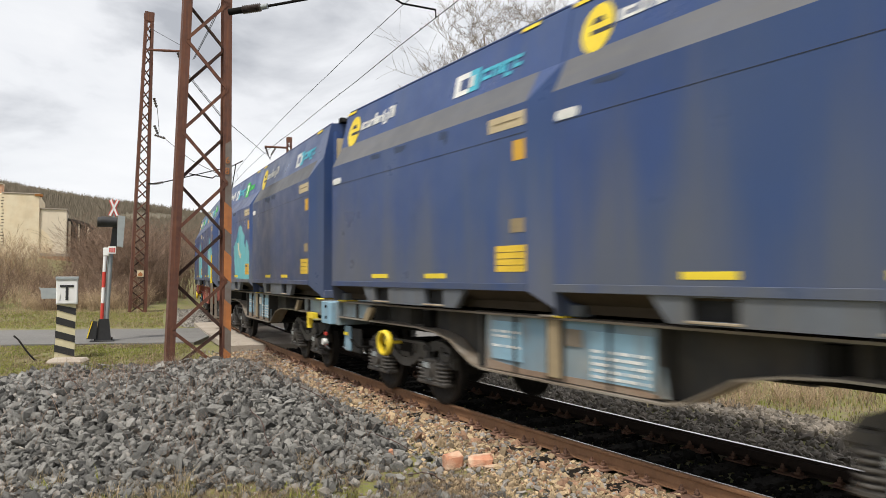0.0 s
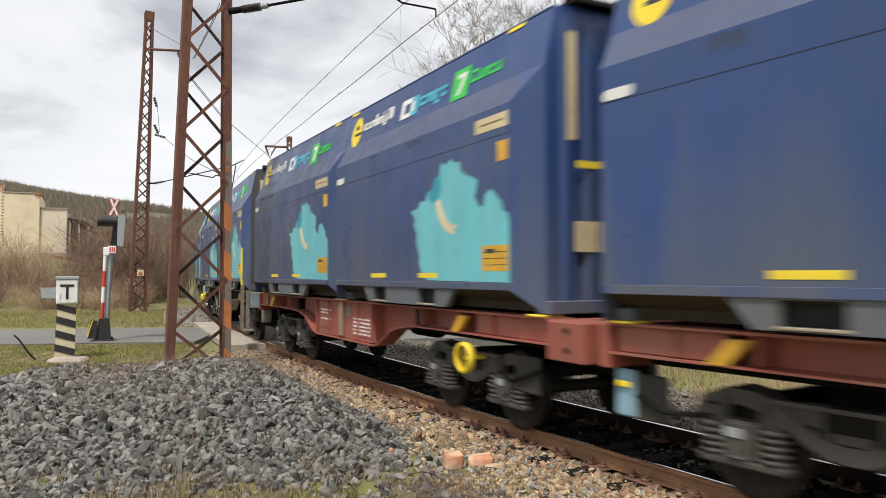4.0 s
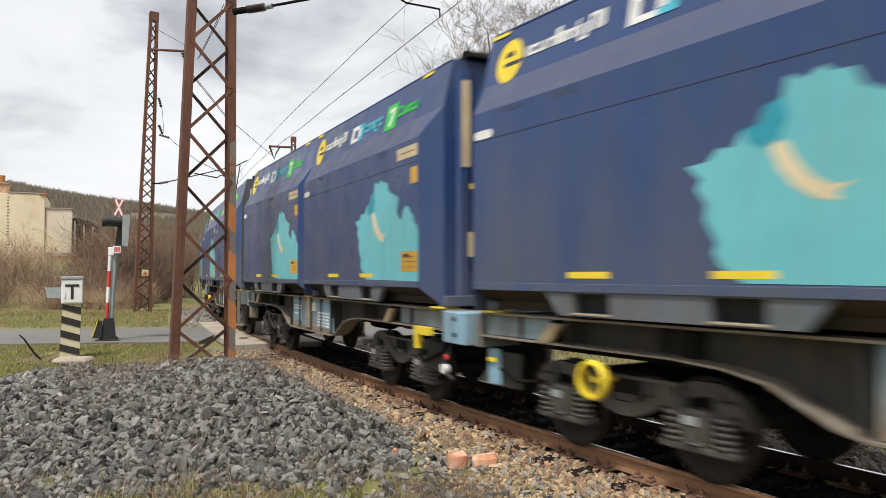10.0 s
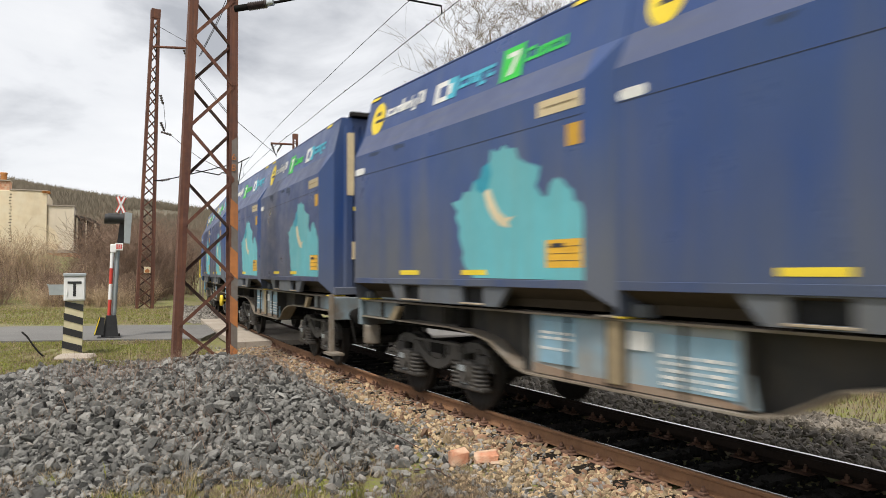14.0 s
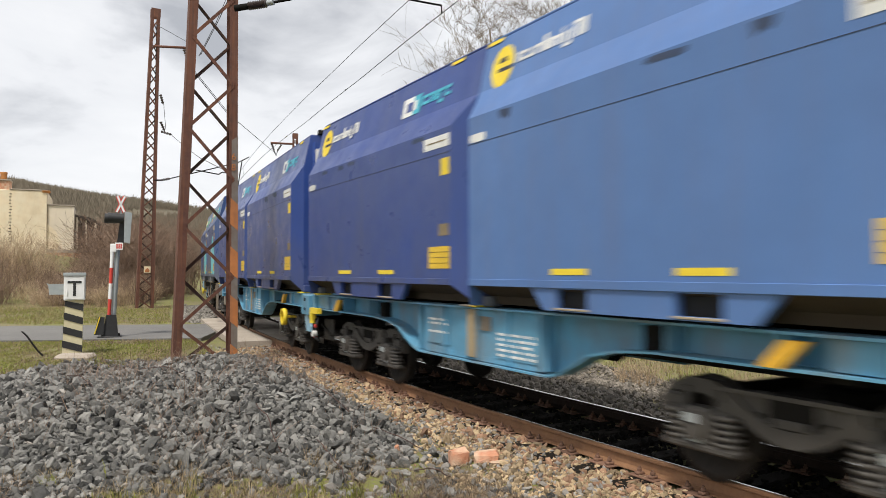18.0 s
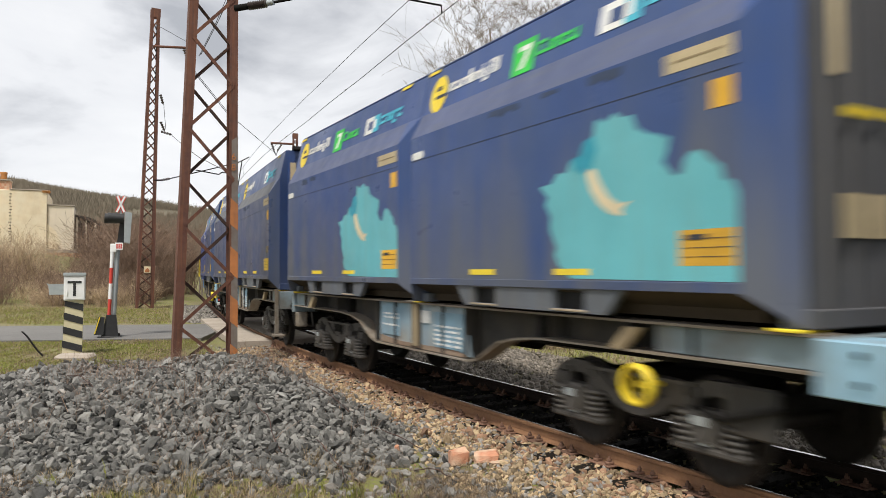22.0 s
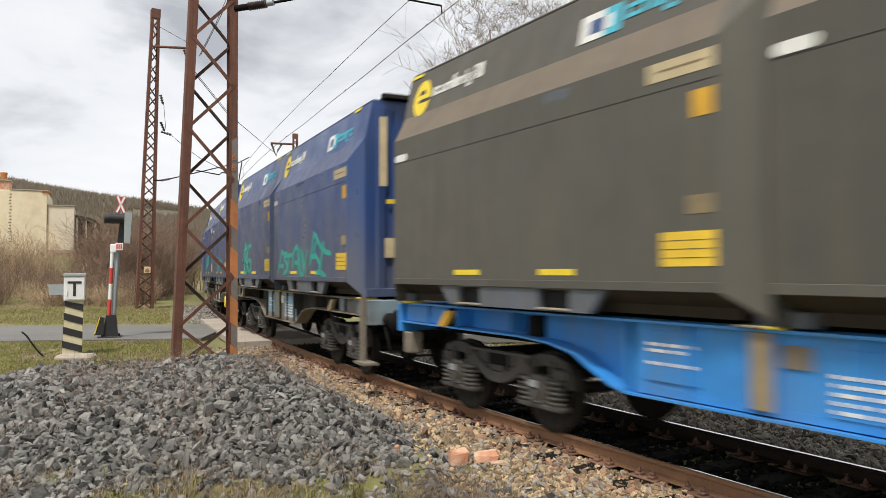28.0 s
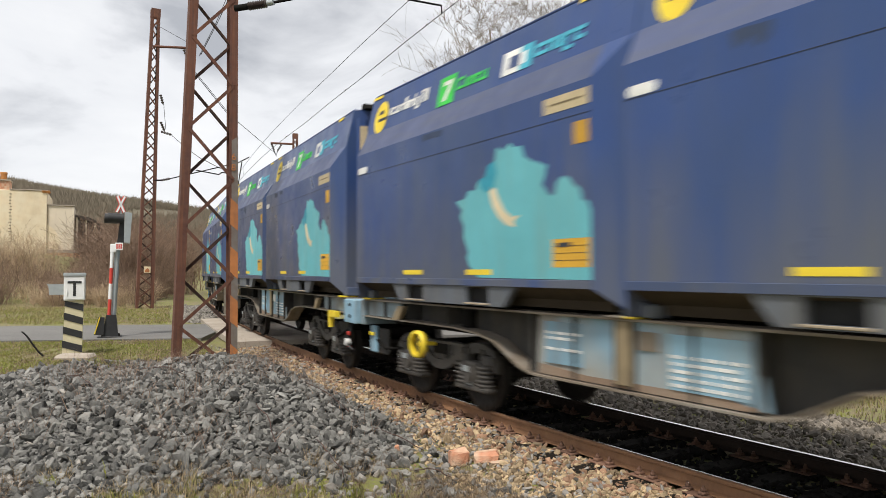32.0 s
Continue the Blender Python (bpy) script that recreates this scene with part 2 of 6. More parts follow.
    "limestone": material("pale_ballast", (0.350, 0.262, 0.158), 0.9, dark=(0.20, 0.140, 0.080), grain=20, bump=0.6, bump_scale=60, island=0.6),
    "rustballast": material("rust_stained_ballast", (0.26, 0.155, 0.095), 0.9, dark=(0.15, 0.085, 0.055), grain=20, bump=0.5, bump_scale=60, island=0.4),
    "greyballast": material("grey_ballast", (0.245, 0.225, 0.200), 0.9, dark=(0.13, 0.12, 0.11), grain=20, bump=0.5, bump_scale=60, island=0.5),
    "farballast": material("brown_grey_ballast", (0.185, 0.160, 0.130), 0.9, dark=(0.095, 0.082, 0.068), grain=20, bump=0.5, bump_scale=60, island=0.5),
    "brick": material("broken_brick", (0.50, 0.235, 0.135), 0.9, dark=(0.33, 0.12, 0.07), grain=9, spread=0.5, bump=0.7, bump_scale=40, random=0.2, blotch=(0.56, 0.42, 0.30), blotch_amount=0.9, blotch_scale=5),
    "asphalt": material("worn_asphalt", (0.15, 0.144, 0.136), 0.9, dark=(0.11, 0.106, 0.10), grain=1.2, bump=0.3, bump_scale=200),
    "concrete": material("weathered_concrete", (0.36, 0.31, 0.255), 0.9, dark=(0.25, 0.21, 0.17), grain=3, bump=0.3, bump_scale=80, random=0.1),
    "post": material("yellowed_white_paint", (0.62, 0.56, 0.37), 0.75, dark=(0.45, 0.39, 0.25), grain=6, bump=0.2),
    "black": material("black_paint", (0.022, 0.022, 0.024), 0.6, grain=9, bump=0.15),
    "boxwhite": material("white_enamel_box", (0.78, 0.78, 0.78), 0.5, dark=(0.66, 0.66, 0.65), grain=5, bump=0.05),
    "galv": material("galvanised_steel", (0.36, 0.39, 0.40), 0.5, metal=0.4, dark=(0.28, 0.30, 0.31), grain=8, bump=0.08),
    "red": material("red_enamel", (0.55, 0.05, 0.035), 0.5, dark=(0.42, 0.04, 0.03), grain=8, bump=0.05),
    "plaster": material("stained_beige_plaster", (0.70, 0.585, 0.41), 0.9, dark=(0.52, 0.42, 0.28), grain=0.8, spread=0.4, bump=0.5, bump_scale=4, streak=(0.46, 0.37, 0.25), streak_amount=0.5, streak_scale=(0.8, 0.8, 0.2), blotch=(0.74, 0.66, 0.50), blotch_amount=0.6, blotch_scale=1.1),
    "plaster_pale": material("pale_plaster", (0.66, 0.575, 0.45), 0.9, dark=(0.53, 0.46, 0.36), grain=0.9, spread=0.4, bump=0.3, bump_scale=6, streak=(0.42, 0.36, 0.28), streak_amount=0.4, streak_scale=(0.8, 0.8, 0.2)),
    "tile": material("orange_roof_tile", (0.50, 0.21, 0.06), 0.85, grain=3, bump=0.3, random=0.15),
    "oldwood": material("weathered_dark_timber", (0.075, 0.06, 0.05), 0.9, grain=5, bump=0.3, random=0.35),
    "bark": material("grey_tan_bark", (0.30, 0.235, 0.150), 0.9, dark=(0.15, 0.12, 0.085), grain=6, bump=0.4, bump_scale=30),
    "twig": material("tan_twigs", (0.175, 0.130, 0.078), 0.9, dark=(0.10, 0.078, 0.052), grain=3, bump=0, island=0.3),
    "shrub": material("dry_brown_stems", (0.215, 0.142, 0.098), 0.9, dark=(0.125, 0.082, 0.058), grain=2, bump=0, island=0.45, random=0.0),
    "shrub_pale": material("pale_dry_stems", (0.42, 0.315, 0.205), 0.9, dark=(0.28, 0.19, 0.12), grain=2, bump=0, island=0.35),
    "wood_far": material("leafless_far_woods", (0.165, 0.138, 0.100), 0.95, dark=(0.125, 0.108, 0.078), grain=0.03, bump=0, island=0.22),
    "grass": material("short_green_grass", (0.20, 0.215, 0.034), 0.9, dark=(0.12, 0.145, 0.022), grain=0.7, bump=0, island=0.5, blotch=(0.21, 0.175, 0.07), blotch_amount=0.45, blotch_scale=0.55),
    "litter": material("brown_dead_litter", (0.20, 0.145, 0.095), 0.9, dark=(0.11, 0.08, 0.055), grain=2, bump=0, island=0.5),
    "straw": material("dry_straw_grass", (0.33, 0.255, 0.145), 0.9, dark=(0.20, 0.145, 0.085), grain=1, bump=0, island=0.45),
}


def ground_material():
    """Earth with moss, short grass and straw in patches, sharper grit close up."""
    m = bpy.data.materials.new("mixed_ground")
    m.use_nodes = True
    nt = m.node_tree
    N, L = nt.nodes.new, nt.links.new
    bs = nt.nodes["Principled BSDF"]
    bs.inputs["Roughness"].default_value = 0.95
    tc = N("ShaderNodeTexCoord")
    facs = []
    for sc, lo, hi in ((0.35, 0.42, 0.6), (1.7, 0.45, 0.62), (24.0, 0.4, 0.65), (0.012, 0.4, 0.6)):
        n, r = N("ShaderNodeTexNoise"), N("ShaderNodeMapRange")
        n.inputs["Scale"].default_value, n.inputs["Detail"].default_value = sc, 6
        r.inputs["From Min"].default_value, r.inputs["From Max"].default_value = lo, hi
        L(tc.outputs["Object"], n.inputs["Vector"])
        L(n.outputs["Fac"], r.inputs["Value"])
        facs.append(r.outputs["Result"])
    cur = None
    for base, fac in (((0.19, 0.20, 0.032), None), ((0.21, 0.17, 0.085), facs[0]), ((0.16, 0.175, 0.030), facs[1]), ((0.15, 0.125, 0.085), facs[2])):
        if cur is None:
            cur = base
            continue
        x = N("ShaderNodeMix")
        x.data_type = "RGBA"
        if isinstance(cur, tuple):
            x.inputs["A"].default_value = (*cur, 1)
        else:
            L(cur, x.inputs["A"])
        x.inputs["B"].default_value = (*base, 1)
        L(fac, x.inputs["Factor"])
        cur = x.outputs["Result"]
    L(cur, bs.inputs["Base Color"])
    bp, n = N("ShaderNodeBump"), N("ShaderNodeTexNoise")
    n.inputs["Scale"].default_value, n.inputs["Detail"].default_value = 40, 6
    bp.inputs["Strength"].default_value, bp.inputs["Distance"].default_value = 0.6, 0.03
    L(tc.outputs["Object"], n.inputs["Vector"])
    L(n.outputs["Fac"], bp.inputs["Height"])
    L(bp.outputs["Normal"], bs.inputs["Normal"])
    return m


MAT["ground"] = ground_material()


# ---- mesh tools ----
class Mesh:
    """Collects boxes, prisms, rods and sheets into one mesh."""

    def __init__(self):
        self.v, self.f, self.s = [], [], []

    def add(self, verts, faces, smooth=False):
        o = len(self.v)
        self.v += [tuple(p) for p in verts]
        self.f += [tuple(o + i for i in f) for f in faces]
        self.s += [smooth] * len(faces)
        return self

    def box(self, x0, x1, y0, y1, z0, z1, bevel=0.0):
        b = min(bevel, (x1 - x0) / 3, (y1 - y0) / 3, (z1 - z0) / 3)
        if b <= 0:
            p = [(x, y, z) for z in (z0, z1) for y in (y0, y1) for x in (x0, x1)]
            return self.add(p, [(0, 2, 3, 1), (4, 5, 7, 6), (0, 1, 5, 4), (2, 6, 7, 3), (0, 4, 6, 2), (1, 3, 7, 5)])
        ring = lambda d: [(x0 + d + (b if d == 0 else 0), y0 + d), (x1 - d - (b if d == 0 else 0), y0 + d), (x1 - d, y0 + d + (b if d == 0 else 0)),
                          (x1 - d, y1 - d - (b if d == 0 else 0)), (x1 - d - (b if d == 0 else 0), y1 - d), (x0 + d + (b if d == 0 else 0), y1 - d),
                          (x0 + d, y1 - d - (b if d == 0 else 0)), (x0 + d, y0 + d + (b if d == 0 else 0))]
        small = [(x0 + b, y0 + b), (x1 - b, y0 + b), (x1 - b, y0 + b), (x1 - b, y1 - b), (x1 - b, y1 - b), (x0 + b, y1 - b), (x0 + b, y1 - b), (x0 + b, y0 + b)]
        full = ring(0)
        o = len(self.v)
        self.v += [(*p, z0) for p in small] + [(*p, z0 + b) for p in full] + [(*p, z1 - b) for p in full] + [(*p, z1) for p in small]
        for k in range(3):
            for i in range(8):
                j = (i + 1) % 8
                self.f.append((o + 8 * k + i, o + 8 * k + j, o + 8 * k + 8 + j, o + 8 * k + 8 + i))
        self.f += [tuple(o + i for i in (7, 5, 3, 1)), tuple(o + 24 + i for i in (1, 3, 5, 7))]
        self.s += [False] * 26
        return self

    def prism(self, poly, y0, y1, axis="y"):
        """A polygon (two coordinates) pushed from y0 to y1 along an axis."""
        n = len(poly)
        put = {"y": lambda a, b, c: (a, c, b), "x": lambda a, b, c: (c, a, b), "z": lambda a, b, c: (a, b, c)}[axis]
        p = [put(a, b, y0) for a, b in poly] + [put(a, b, y1) for a, b in poly]
        f = [tuple(range(n)), tuple(range(2 * n - 1, n - 1, -1))] + [(i, i + n, (i + 1) % n + n, (i + 1) % n) for i in range(n)]
        return self.add(p, f)

    def rod(self, a, b, r, n=8, r2=None, caps=True):
        a, b = Vector(a), Vector(b)
        q = (b - a).to_track_quat("Z", "Y")
        r2 = r if r2 is None else r2
        p = []
        for c, rad in ((a, r), (b, r2)):
            p += [c + q @ Vector((rad * math.cos(2 * math.pi * i / n), rad * math.sin(2 * math.pi * i / n), 0)) for i in range(n)]
        self.add(p, [(i, (i + 1) % n, (i + 1) % n + n, i + n) for i in range(n)], n > 5)
        if caps:
            self.add(p, [tuple(range(n - 1, -1, -1)), tuple(range(n, 2 * n))])
        return self

    def tube(self, pts, r, n=6):
        P = [Vector(p) for p in pts]
        o = len(self.v)
        for k, p in enumerate(P):
            d = (P[min(k + 1, len(P) - 1)] - P[max(k - 1, 0)]).normalized()
            side = d.cross(Vector((0.31, 0.22, 0.93))).normalized()
            up = side.cross(d)
            self.v += [tuple(p + (side * math.cos(2 * math.pi * i / n) + up * math.sin(2 * math.pi * i / n)) * r) for i in range(n)]
            if k:
                q = o + (k - 1) * n
                self.f += [(q + i, q + (i + 1) % n, q + n + (i + 1) % n, q + n + i) for i in range(n)]
                self.s += [True] * n
        e = o + (len(P) - 1) * n
        self.f += [tuple(o + i for i in range(n)), tuple(e + i for i in range(n - 1, -1, -1))]
        self.s += [False, False]
        return self

    def cells(self, xs, zs, y0, y1, holes, taper=None):
        """A plate of rows and columns with some cells left open, as one closed mesh."""
        o, nx = len(self.v), len(xs)
        at = lambda i, j, b: o + 2 * (j * nx + i) + b
        for j, z in enumerate(zs):
            for i, x in enumerate(xs):
                x = taper(x, z) if taper else x
                self.v += [(x, y0, z), (x, y1, z)]
        full = {(i, j) for i in range(nx - 1) for j in range(len(zs) - 1)} - set(holes)
        before = len(self.f)
        for i, j in full:
            self.f += [(at(i, j, b), at(i + 1, j, b), at(i + 1, j + 1, b), at(i, j + 1, b)) for b in (0, 1)]
            for (di, dj), (p, q) in {(-1, 0): ((i, j), (i, j + 1)), (1, 0): ((i + 1, j), (i + 1, j + 1)), (0, -1): ((i, j), (i + 1, j)), (0, 1): ((i, j + 1), (i + 1, j + 1))}.items():
                if (i + di, j + dj) not in full:
                    self.f.append((at(*p, 0), at(*q, 0), at(*q, 1), at(*p, 1)))
        self.s += [False] * (len(self.f) - before)
        return self

    def bar(self, a, b, w, h, up=(0, 0, 1)):
        """A flat bar from a to b, w wide and h thick."""
        a, b = Vector(a), Vector(b)
        d = (b - a).normalized()
        side = d.cross(Vector(up)).normalized() * (w / 2)
        top = side.cross(d).normalized() * (h / 2)
        p = [c + s * side + t * top for c in (a, b) for s in (-1, 1) for t in (-1, 1)]
        return self.add(p, [(0, 1, 3, 2), (4, 6, 7, 5), (0, 4, 5, 1), (2, 3, 7, 6), (0, 2, 6, 4), (1, 5, 7, 3)])

    def lathe(self, prof, centre, axis="y", n=24):
        """Rings of (radius, offset) turned about an axis through centre."""
        p = []
        for r, o in prof:
            for i in range(n):
                a = 2 * math.pi * i / n
                u, w = r * math.cos(a), r * math.sin(a)
                p.append({"y": (centre[0] + u, centre[1] + o, centre[2] + w), "x": (centre[0] + o, centre[1] + u, centre[2] + w),
                          "z": (centre[0] + u, centre[1] + w, centre[2] + o)}[axis])
        f = [(k * n + i, k * n + (i + 1) % n, (k + 1) * n + (i + 1) % n, (k + 1) * n + i) for k in range(len(prof) - 1) for i in range(n)]
        return self.add(p, f, True)

    def data(self, name, *mats):
        me = bpy.data.meshes.new(name)
        me.from_pydata(self.v, [], self.f)
        me.polygons.foreach_set("use_smooth", self.s)
        for m in mats:
            me.materials.append(MAT[m])
        bm = bmesh.new()
        bm.from_mesh(me)
        bmesh.ops.recalc_face_normals(bm, faces=bm.faces)
        bm.to_mesh(me)
        bm.free()
        return me


def thing(name, label, category, at=None, group="", mesh=None, mat=None, kind=""):
    ob = new(name, mesh.data(name, mat) if mesh else None)
    if at is not None:
        ob.matrix_basis = at
    return tagged(ob, label, category, group, kind)


def part(name, mesh, mat, parent, label="", at=None):
    ob = new(name, mesh.data(name, mat) if isinstance(mesh, Mesh) else mesh)
    ob.parent = parent
    if at is not None:
        ob.matrix_basis = at
    if label:
        ob["label"] = label
    return ob


def structure(name, mesh, mat, label, category):
    return thing(name, label, category, mesh=mesh, mat=mat, kind="structure")


# ---- the line of the track ----
def bend(s):
    if s > 6:
        return max(0.0, 0.00951 * (1 - (s - 6) / 22))
    return max(0.0042, 0.00855 + 0.00016 * s)


STEP = 0.5
LINE = {0: (0.0, 0.0, 0.0)}
for sign in (1, -1):
    x = y = h = 0.0
    for i in range(1, 900):
        c = bend(sign * (i - 0.5) * STEP)
        hm = h + sign * c * STEP / 2
        x, y, h = x + sign * STEP * math.cos(hm), y + sign * STEP * math.sin(hm), h + sign * c * STEP
        LINE[sign * i] = (x, y, h)


def track(s, lat=0.0):
    """Place and heading on the track, s metres along it from the point abreast of the camera, lat metres to its far side."""
    i = math.floor(s / STEP)
    a, b, f = LINE[i], LINE[i + 1], s / STEP - i
    x, y, h = (a[k] + (b[k] - a[k]) * f for k in range(3))
    return x - lat * math.sin(h), y + lat * math.cos(h), h


RUN_T = [0.0, 1.0, 2.0, 3.0, 4.25, 5.5, 6.0, 7.0, 8.0, 9.0, 10.0, 11.0, 12.0, 13.0, 14.0, 14.5, 15.75, 17.0, 18.0, 19.0, 20.0, 21.0, 22.0, 23.0, 24.0, 25.0, 26.5, 28.0, 29.0, 30.0, 31.0, 32.0]
RUN_S = [-5.84, 2.59, 11.43, 20.13, 31.08, 41.91, 46.21, 55.4, 63.89, 73.16, 81.81, 91.37, 100.17, 109.51, 119.0, 123.88, 135.8, 147.81, 158.05, 167.47, 177.86, 187.35, 197.54, 207.53, 217.75, 228.4, 243.62, 258.73, 269.22, 279.0, 289.13, 298.94]


def run(t):
    """How far the train has come at t seconds."""
    i = min(max(int(np.searchsorted(RUN_T, t, "right")) - 1, 0), len(RUN_T) - 2)

    def slope(k):
        a, b = max(k - 1, 0), min(k + 1, len(RUN_T) - 1)
        return (RUN_S[b] - RUN_S[a]) / (RUN_T[b] - RUN_T[a])

    w = RUN_T[i + 1] - RUN_T[i]
    u = (t - RUN_T[i]) / w
    return ((2 * u**3 - 3 * u**2 + 1) * RUN_S[i] + (u**3 - 2 * u**2 + u) * w * slope(i)
            + (3 * u**2 - 2 * u**3) * RUN_S[i + 1] + (u**3 - u**2) * w * slope(i + 1))


SIDE, PAIR_GAP, INNER_GAP, OUTER_GAP = 5.838, 0.478, 1.36, 1.952


def behind(b):
    """Distance of the front of container b behind the train's reference point."""
    n, r = divmod(b, 4)
    gaps = (PAIR_GAP, INNER_GAP, PAIR_GAP, OUTER_GAP)
    return n * (4 * SIDE + sum(gaps)) + sum(gaps[:r]) + r * SIDE - SIDE

# ---- ground ----
FWD = Vector((-math.sin(radians(HEAD)), math.cos(radians(HEAD)), 0))
RGT = Vector((math.cos(radians(HEAD)), math.sin(radians(HEAD)), 0))


def spot(depth, side):
    """A point on the plan by its distance ahead of the camera's stand and to the right of it."""
    p = Vector((EYE[0], EYE[1], 0)) + FWD * depth + RGT * side
    return p.x, p.y


LINE_PTS = np.array([track(s)[:3] for s in np.arange(-400, 120, 1.0)])


def smooth(a, b, v):
    u = np.clip((v - a) / (b - a), 0, 1)
    return u * u * (3 - 2 * u)


def offset(x, y):
    """Signed distance from the track's middle (minus: the camera's side)."""
    x, y = np.asarray(x, float), np.asarray(y, float)
    out = np.empty(x.shape)
    fx, fy = x.ravel(), y.ravel()
    res = np.empty(fx.shape)
    for i in range(0, len(fx), 4000):
        dx, dy = fx[i:i + 4000, None] - LINE_PTS[None, :, 0], fy[i:i + 4000, None] - LINE_PTS[None, :, 1]
        k = np.argmin(dx * dx + dy * dy, axis=1)
        h = LINE_PTS[k, 2]
        r = np.arange(len(k))
        res[i:i + 4000] = -dx[r, k] * np.sin(h) + dy[r, k] * np.cos(h)
    return res.reshape(x.shape)


def plan(x, y):
    dx, dy = x - EYE[0], y - EYE[1]
    return dx * FWD.x + dy * FWD.y, dx * RGT.x + dy * RGT.y


def heap(x, y):
    """The gravel heap: a long low mound beside the track."""
    d, l = plan(x, y)
    u = (l + 4.4) / np.where(l > -4.4, 6.0, 4.0)
    v = (d - 11.9 - 0.10 * (l + 4.5)) / np.where(d > 11.9, 3.4, 5.1)
    r = np.sqrt(np.abs(u) ** 2.4 + np.abs(v) ** 2.2)
    dip = 0.11 * np.exp(-((l + 5.35) / 0.65) ** 2) * smooth(10.2, 12.2, d)
    return smooth(1.55, 3.0, -offset(x, y)) * ((0.62 - dip) * (1 - smooth(0.34, 1.05, r)) + 0.03 * wave(x, y, 0.9, 0.3) * (1 - smooth(0.3, 0.9, r)))


def wave(x, y, scale, seed):
    return (np.sin(x / scale + seed) * np.cos(y / scale * 1.3 + 2 * seed) + 0.5 * np.sin((x + 1.7 * y) / scale * 2.1 + seed * 3)) / 1.5


def height(x, y):
    x, y = np.asarray(x, float), np.asarray(y, float)
    lat = offset(x, y)
    d, l = plan(x, y)
    a = np.abs(lat)
    h = -0.30 + 0.10 * smooth(14, 18, d) + 0.09 * smooth(16.5, 20, d) + 0.05 * wave(x, y, 2.3, 1.0) * smooth(2.5, 4, a)
    h = np.where(lat > 0, h - 0.25 * smooth(3.0, 5.0, a), h)
    bed = -0.215 - 0.10 * smooth(1.5, 2.3, a)
    h = bed + (h - bed) * smooth(1.7, 2.9, a)
    h = h + heap(x, y)
    away = smooth(7, 16, a)
    h = h + away * smooth(38, 66, d) * 3.6 * (1 - smooth(3, 40, l))
    top = 47 - 0.15 * (l + 240) + 2 * wave(x, y, 90, 0.4)
    h = h + smooth(9, 40, a) * smooth(140, 430, d) * np.clip(top, 12, 75)
    return h


def ground_sheet():
    def lines(lo, hi, fine, grow, far):
        mid = list(np.arange(lo, hi, fine))
        out, step, v = [], fine, hi
        while v < far:
            out.append(v)
            step *= grow
            v += step
        left, step, v = [], fine, lo
        while v > -far:
            step *= grow
            v -= step
            left.append(v)
        return np.array(left[::-1] + mid + out)

    xs, ys = lines(-34, 8, 0.3, 1.13, 2600), lines(-11, 10, 0.3, 1.13, 2600)
    X, Y = np.meshgrid(xs, ys)
    Z = height(X, Y)
    road = road_mask(X, Y)
    Z = np.where(road, np.minimum(Z, -0.20), Z)
    nx, ny = len(xs), len(ys)
    m = Mesh()
    m.v = np.stack([X, Y, Z], -1).reshape(-1, 3).tolist()
    m.f = [(j * nx + i, j * nx + i + 1, (j + 1) * nx + i + 1, (j + 1) * nx + i) for j in range(ny - 1) for i in range(nx - 1)]
    m.s = [True] * len(m.f)
    me = bpy.data.meshes.new("ground")
    me.from_pydata(m.v, [], m.f)
    me.polygons.foreach_set("use_smooth", m.s)
    me.materials.append(MAT["ground"])
    me.materials.append(MAT["hillside"])
    d = plan(X, Y)[0]
    d = (d[:-1, :-1] > 95) & (offset(X, Y)[:-1, :-1] ** 2 > 400)
    me.materials.append(MAT["heap_soil"])
    grit = heap(X, Y)[:-1, :-1] > 0.07
    me.polygons.foreach_set("material_index", np.where(grit, 2, d.astype(np.int32)).ravel().astype(np.int32))
    tagged(new("ground", me), "uneven ground of grass, moss and bare earth", "ground", kind="structure")


# the road runs across the picture and over the track
ROAD_A, ROAD_B = Vector((-28.3, -5.7, 0)), Vector((-25.8, -0.4, 0))
ROAD_DIR = (ROAD_B - ROAD_A).normalized()
ROAD_NRM = Vector((-ROAD_DIR.y, ROAD_DIR.x, 0))
ROAD_HALF = 3.05


def road_mask(X, Y):
    v = (X - ROAD_A.x) * ROAD_NRM.x + (Y - ROAD_A.y) * ROAD_NRM.y
    u = (X - ROAD_A.x) * ROAD_DIR.x + (Y - ROAD_A.y) * ROAD_DIR.y
    return (np.abs(v) < ROAD_HALF + 0.2) & (u > -70) & (u < 60)


def road():
    m = Mesh()
    us = np.arange(-68, 58.1, 1.0)
    for u0, u1 in zip(us, us[1:]):
        q = [ROAD_A + ROAD_DIR * u + ROAD_NRM * v for u in (u0, u1) for v in (-ROAD_HALF, ROAD_HALF)]
        mid = (q[0] + q[3]) / 2
        if abs(float(offset(mid.x, mid.y))) < 1.75:
            continue
        z = -0.09
        m.add([(p.x, p.y, z) for p in q] + [(p.x, p.y, z - 0.25) for p in q],
              [(0, 2, 3, 1), (0, 4, 6, 2), (1, 3, 7, 5), (0, 1, 5, 4), (2, 6, 7, 3)])
    structure("road", m, "asphalt", "worn grey asphalt lane over a level crossing", "road")


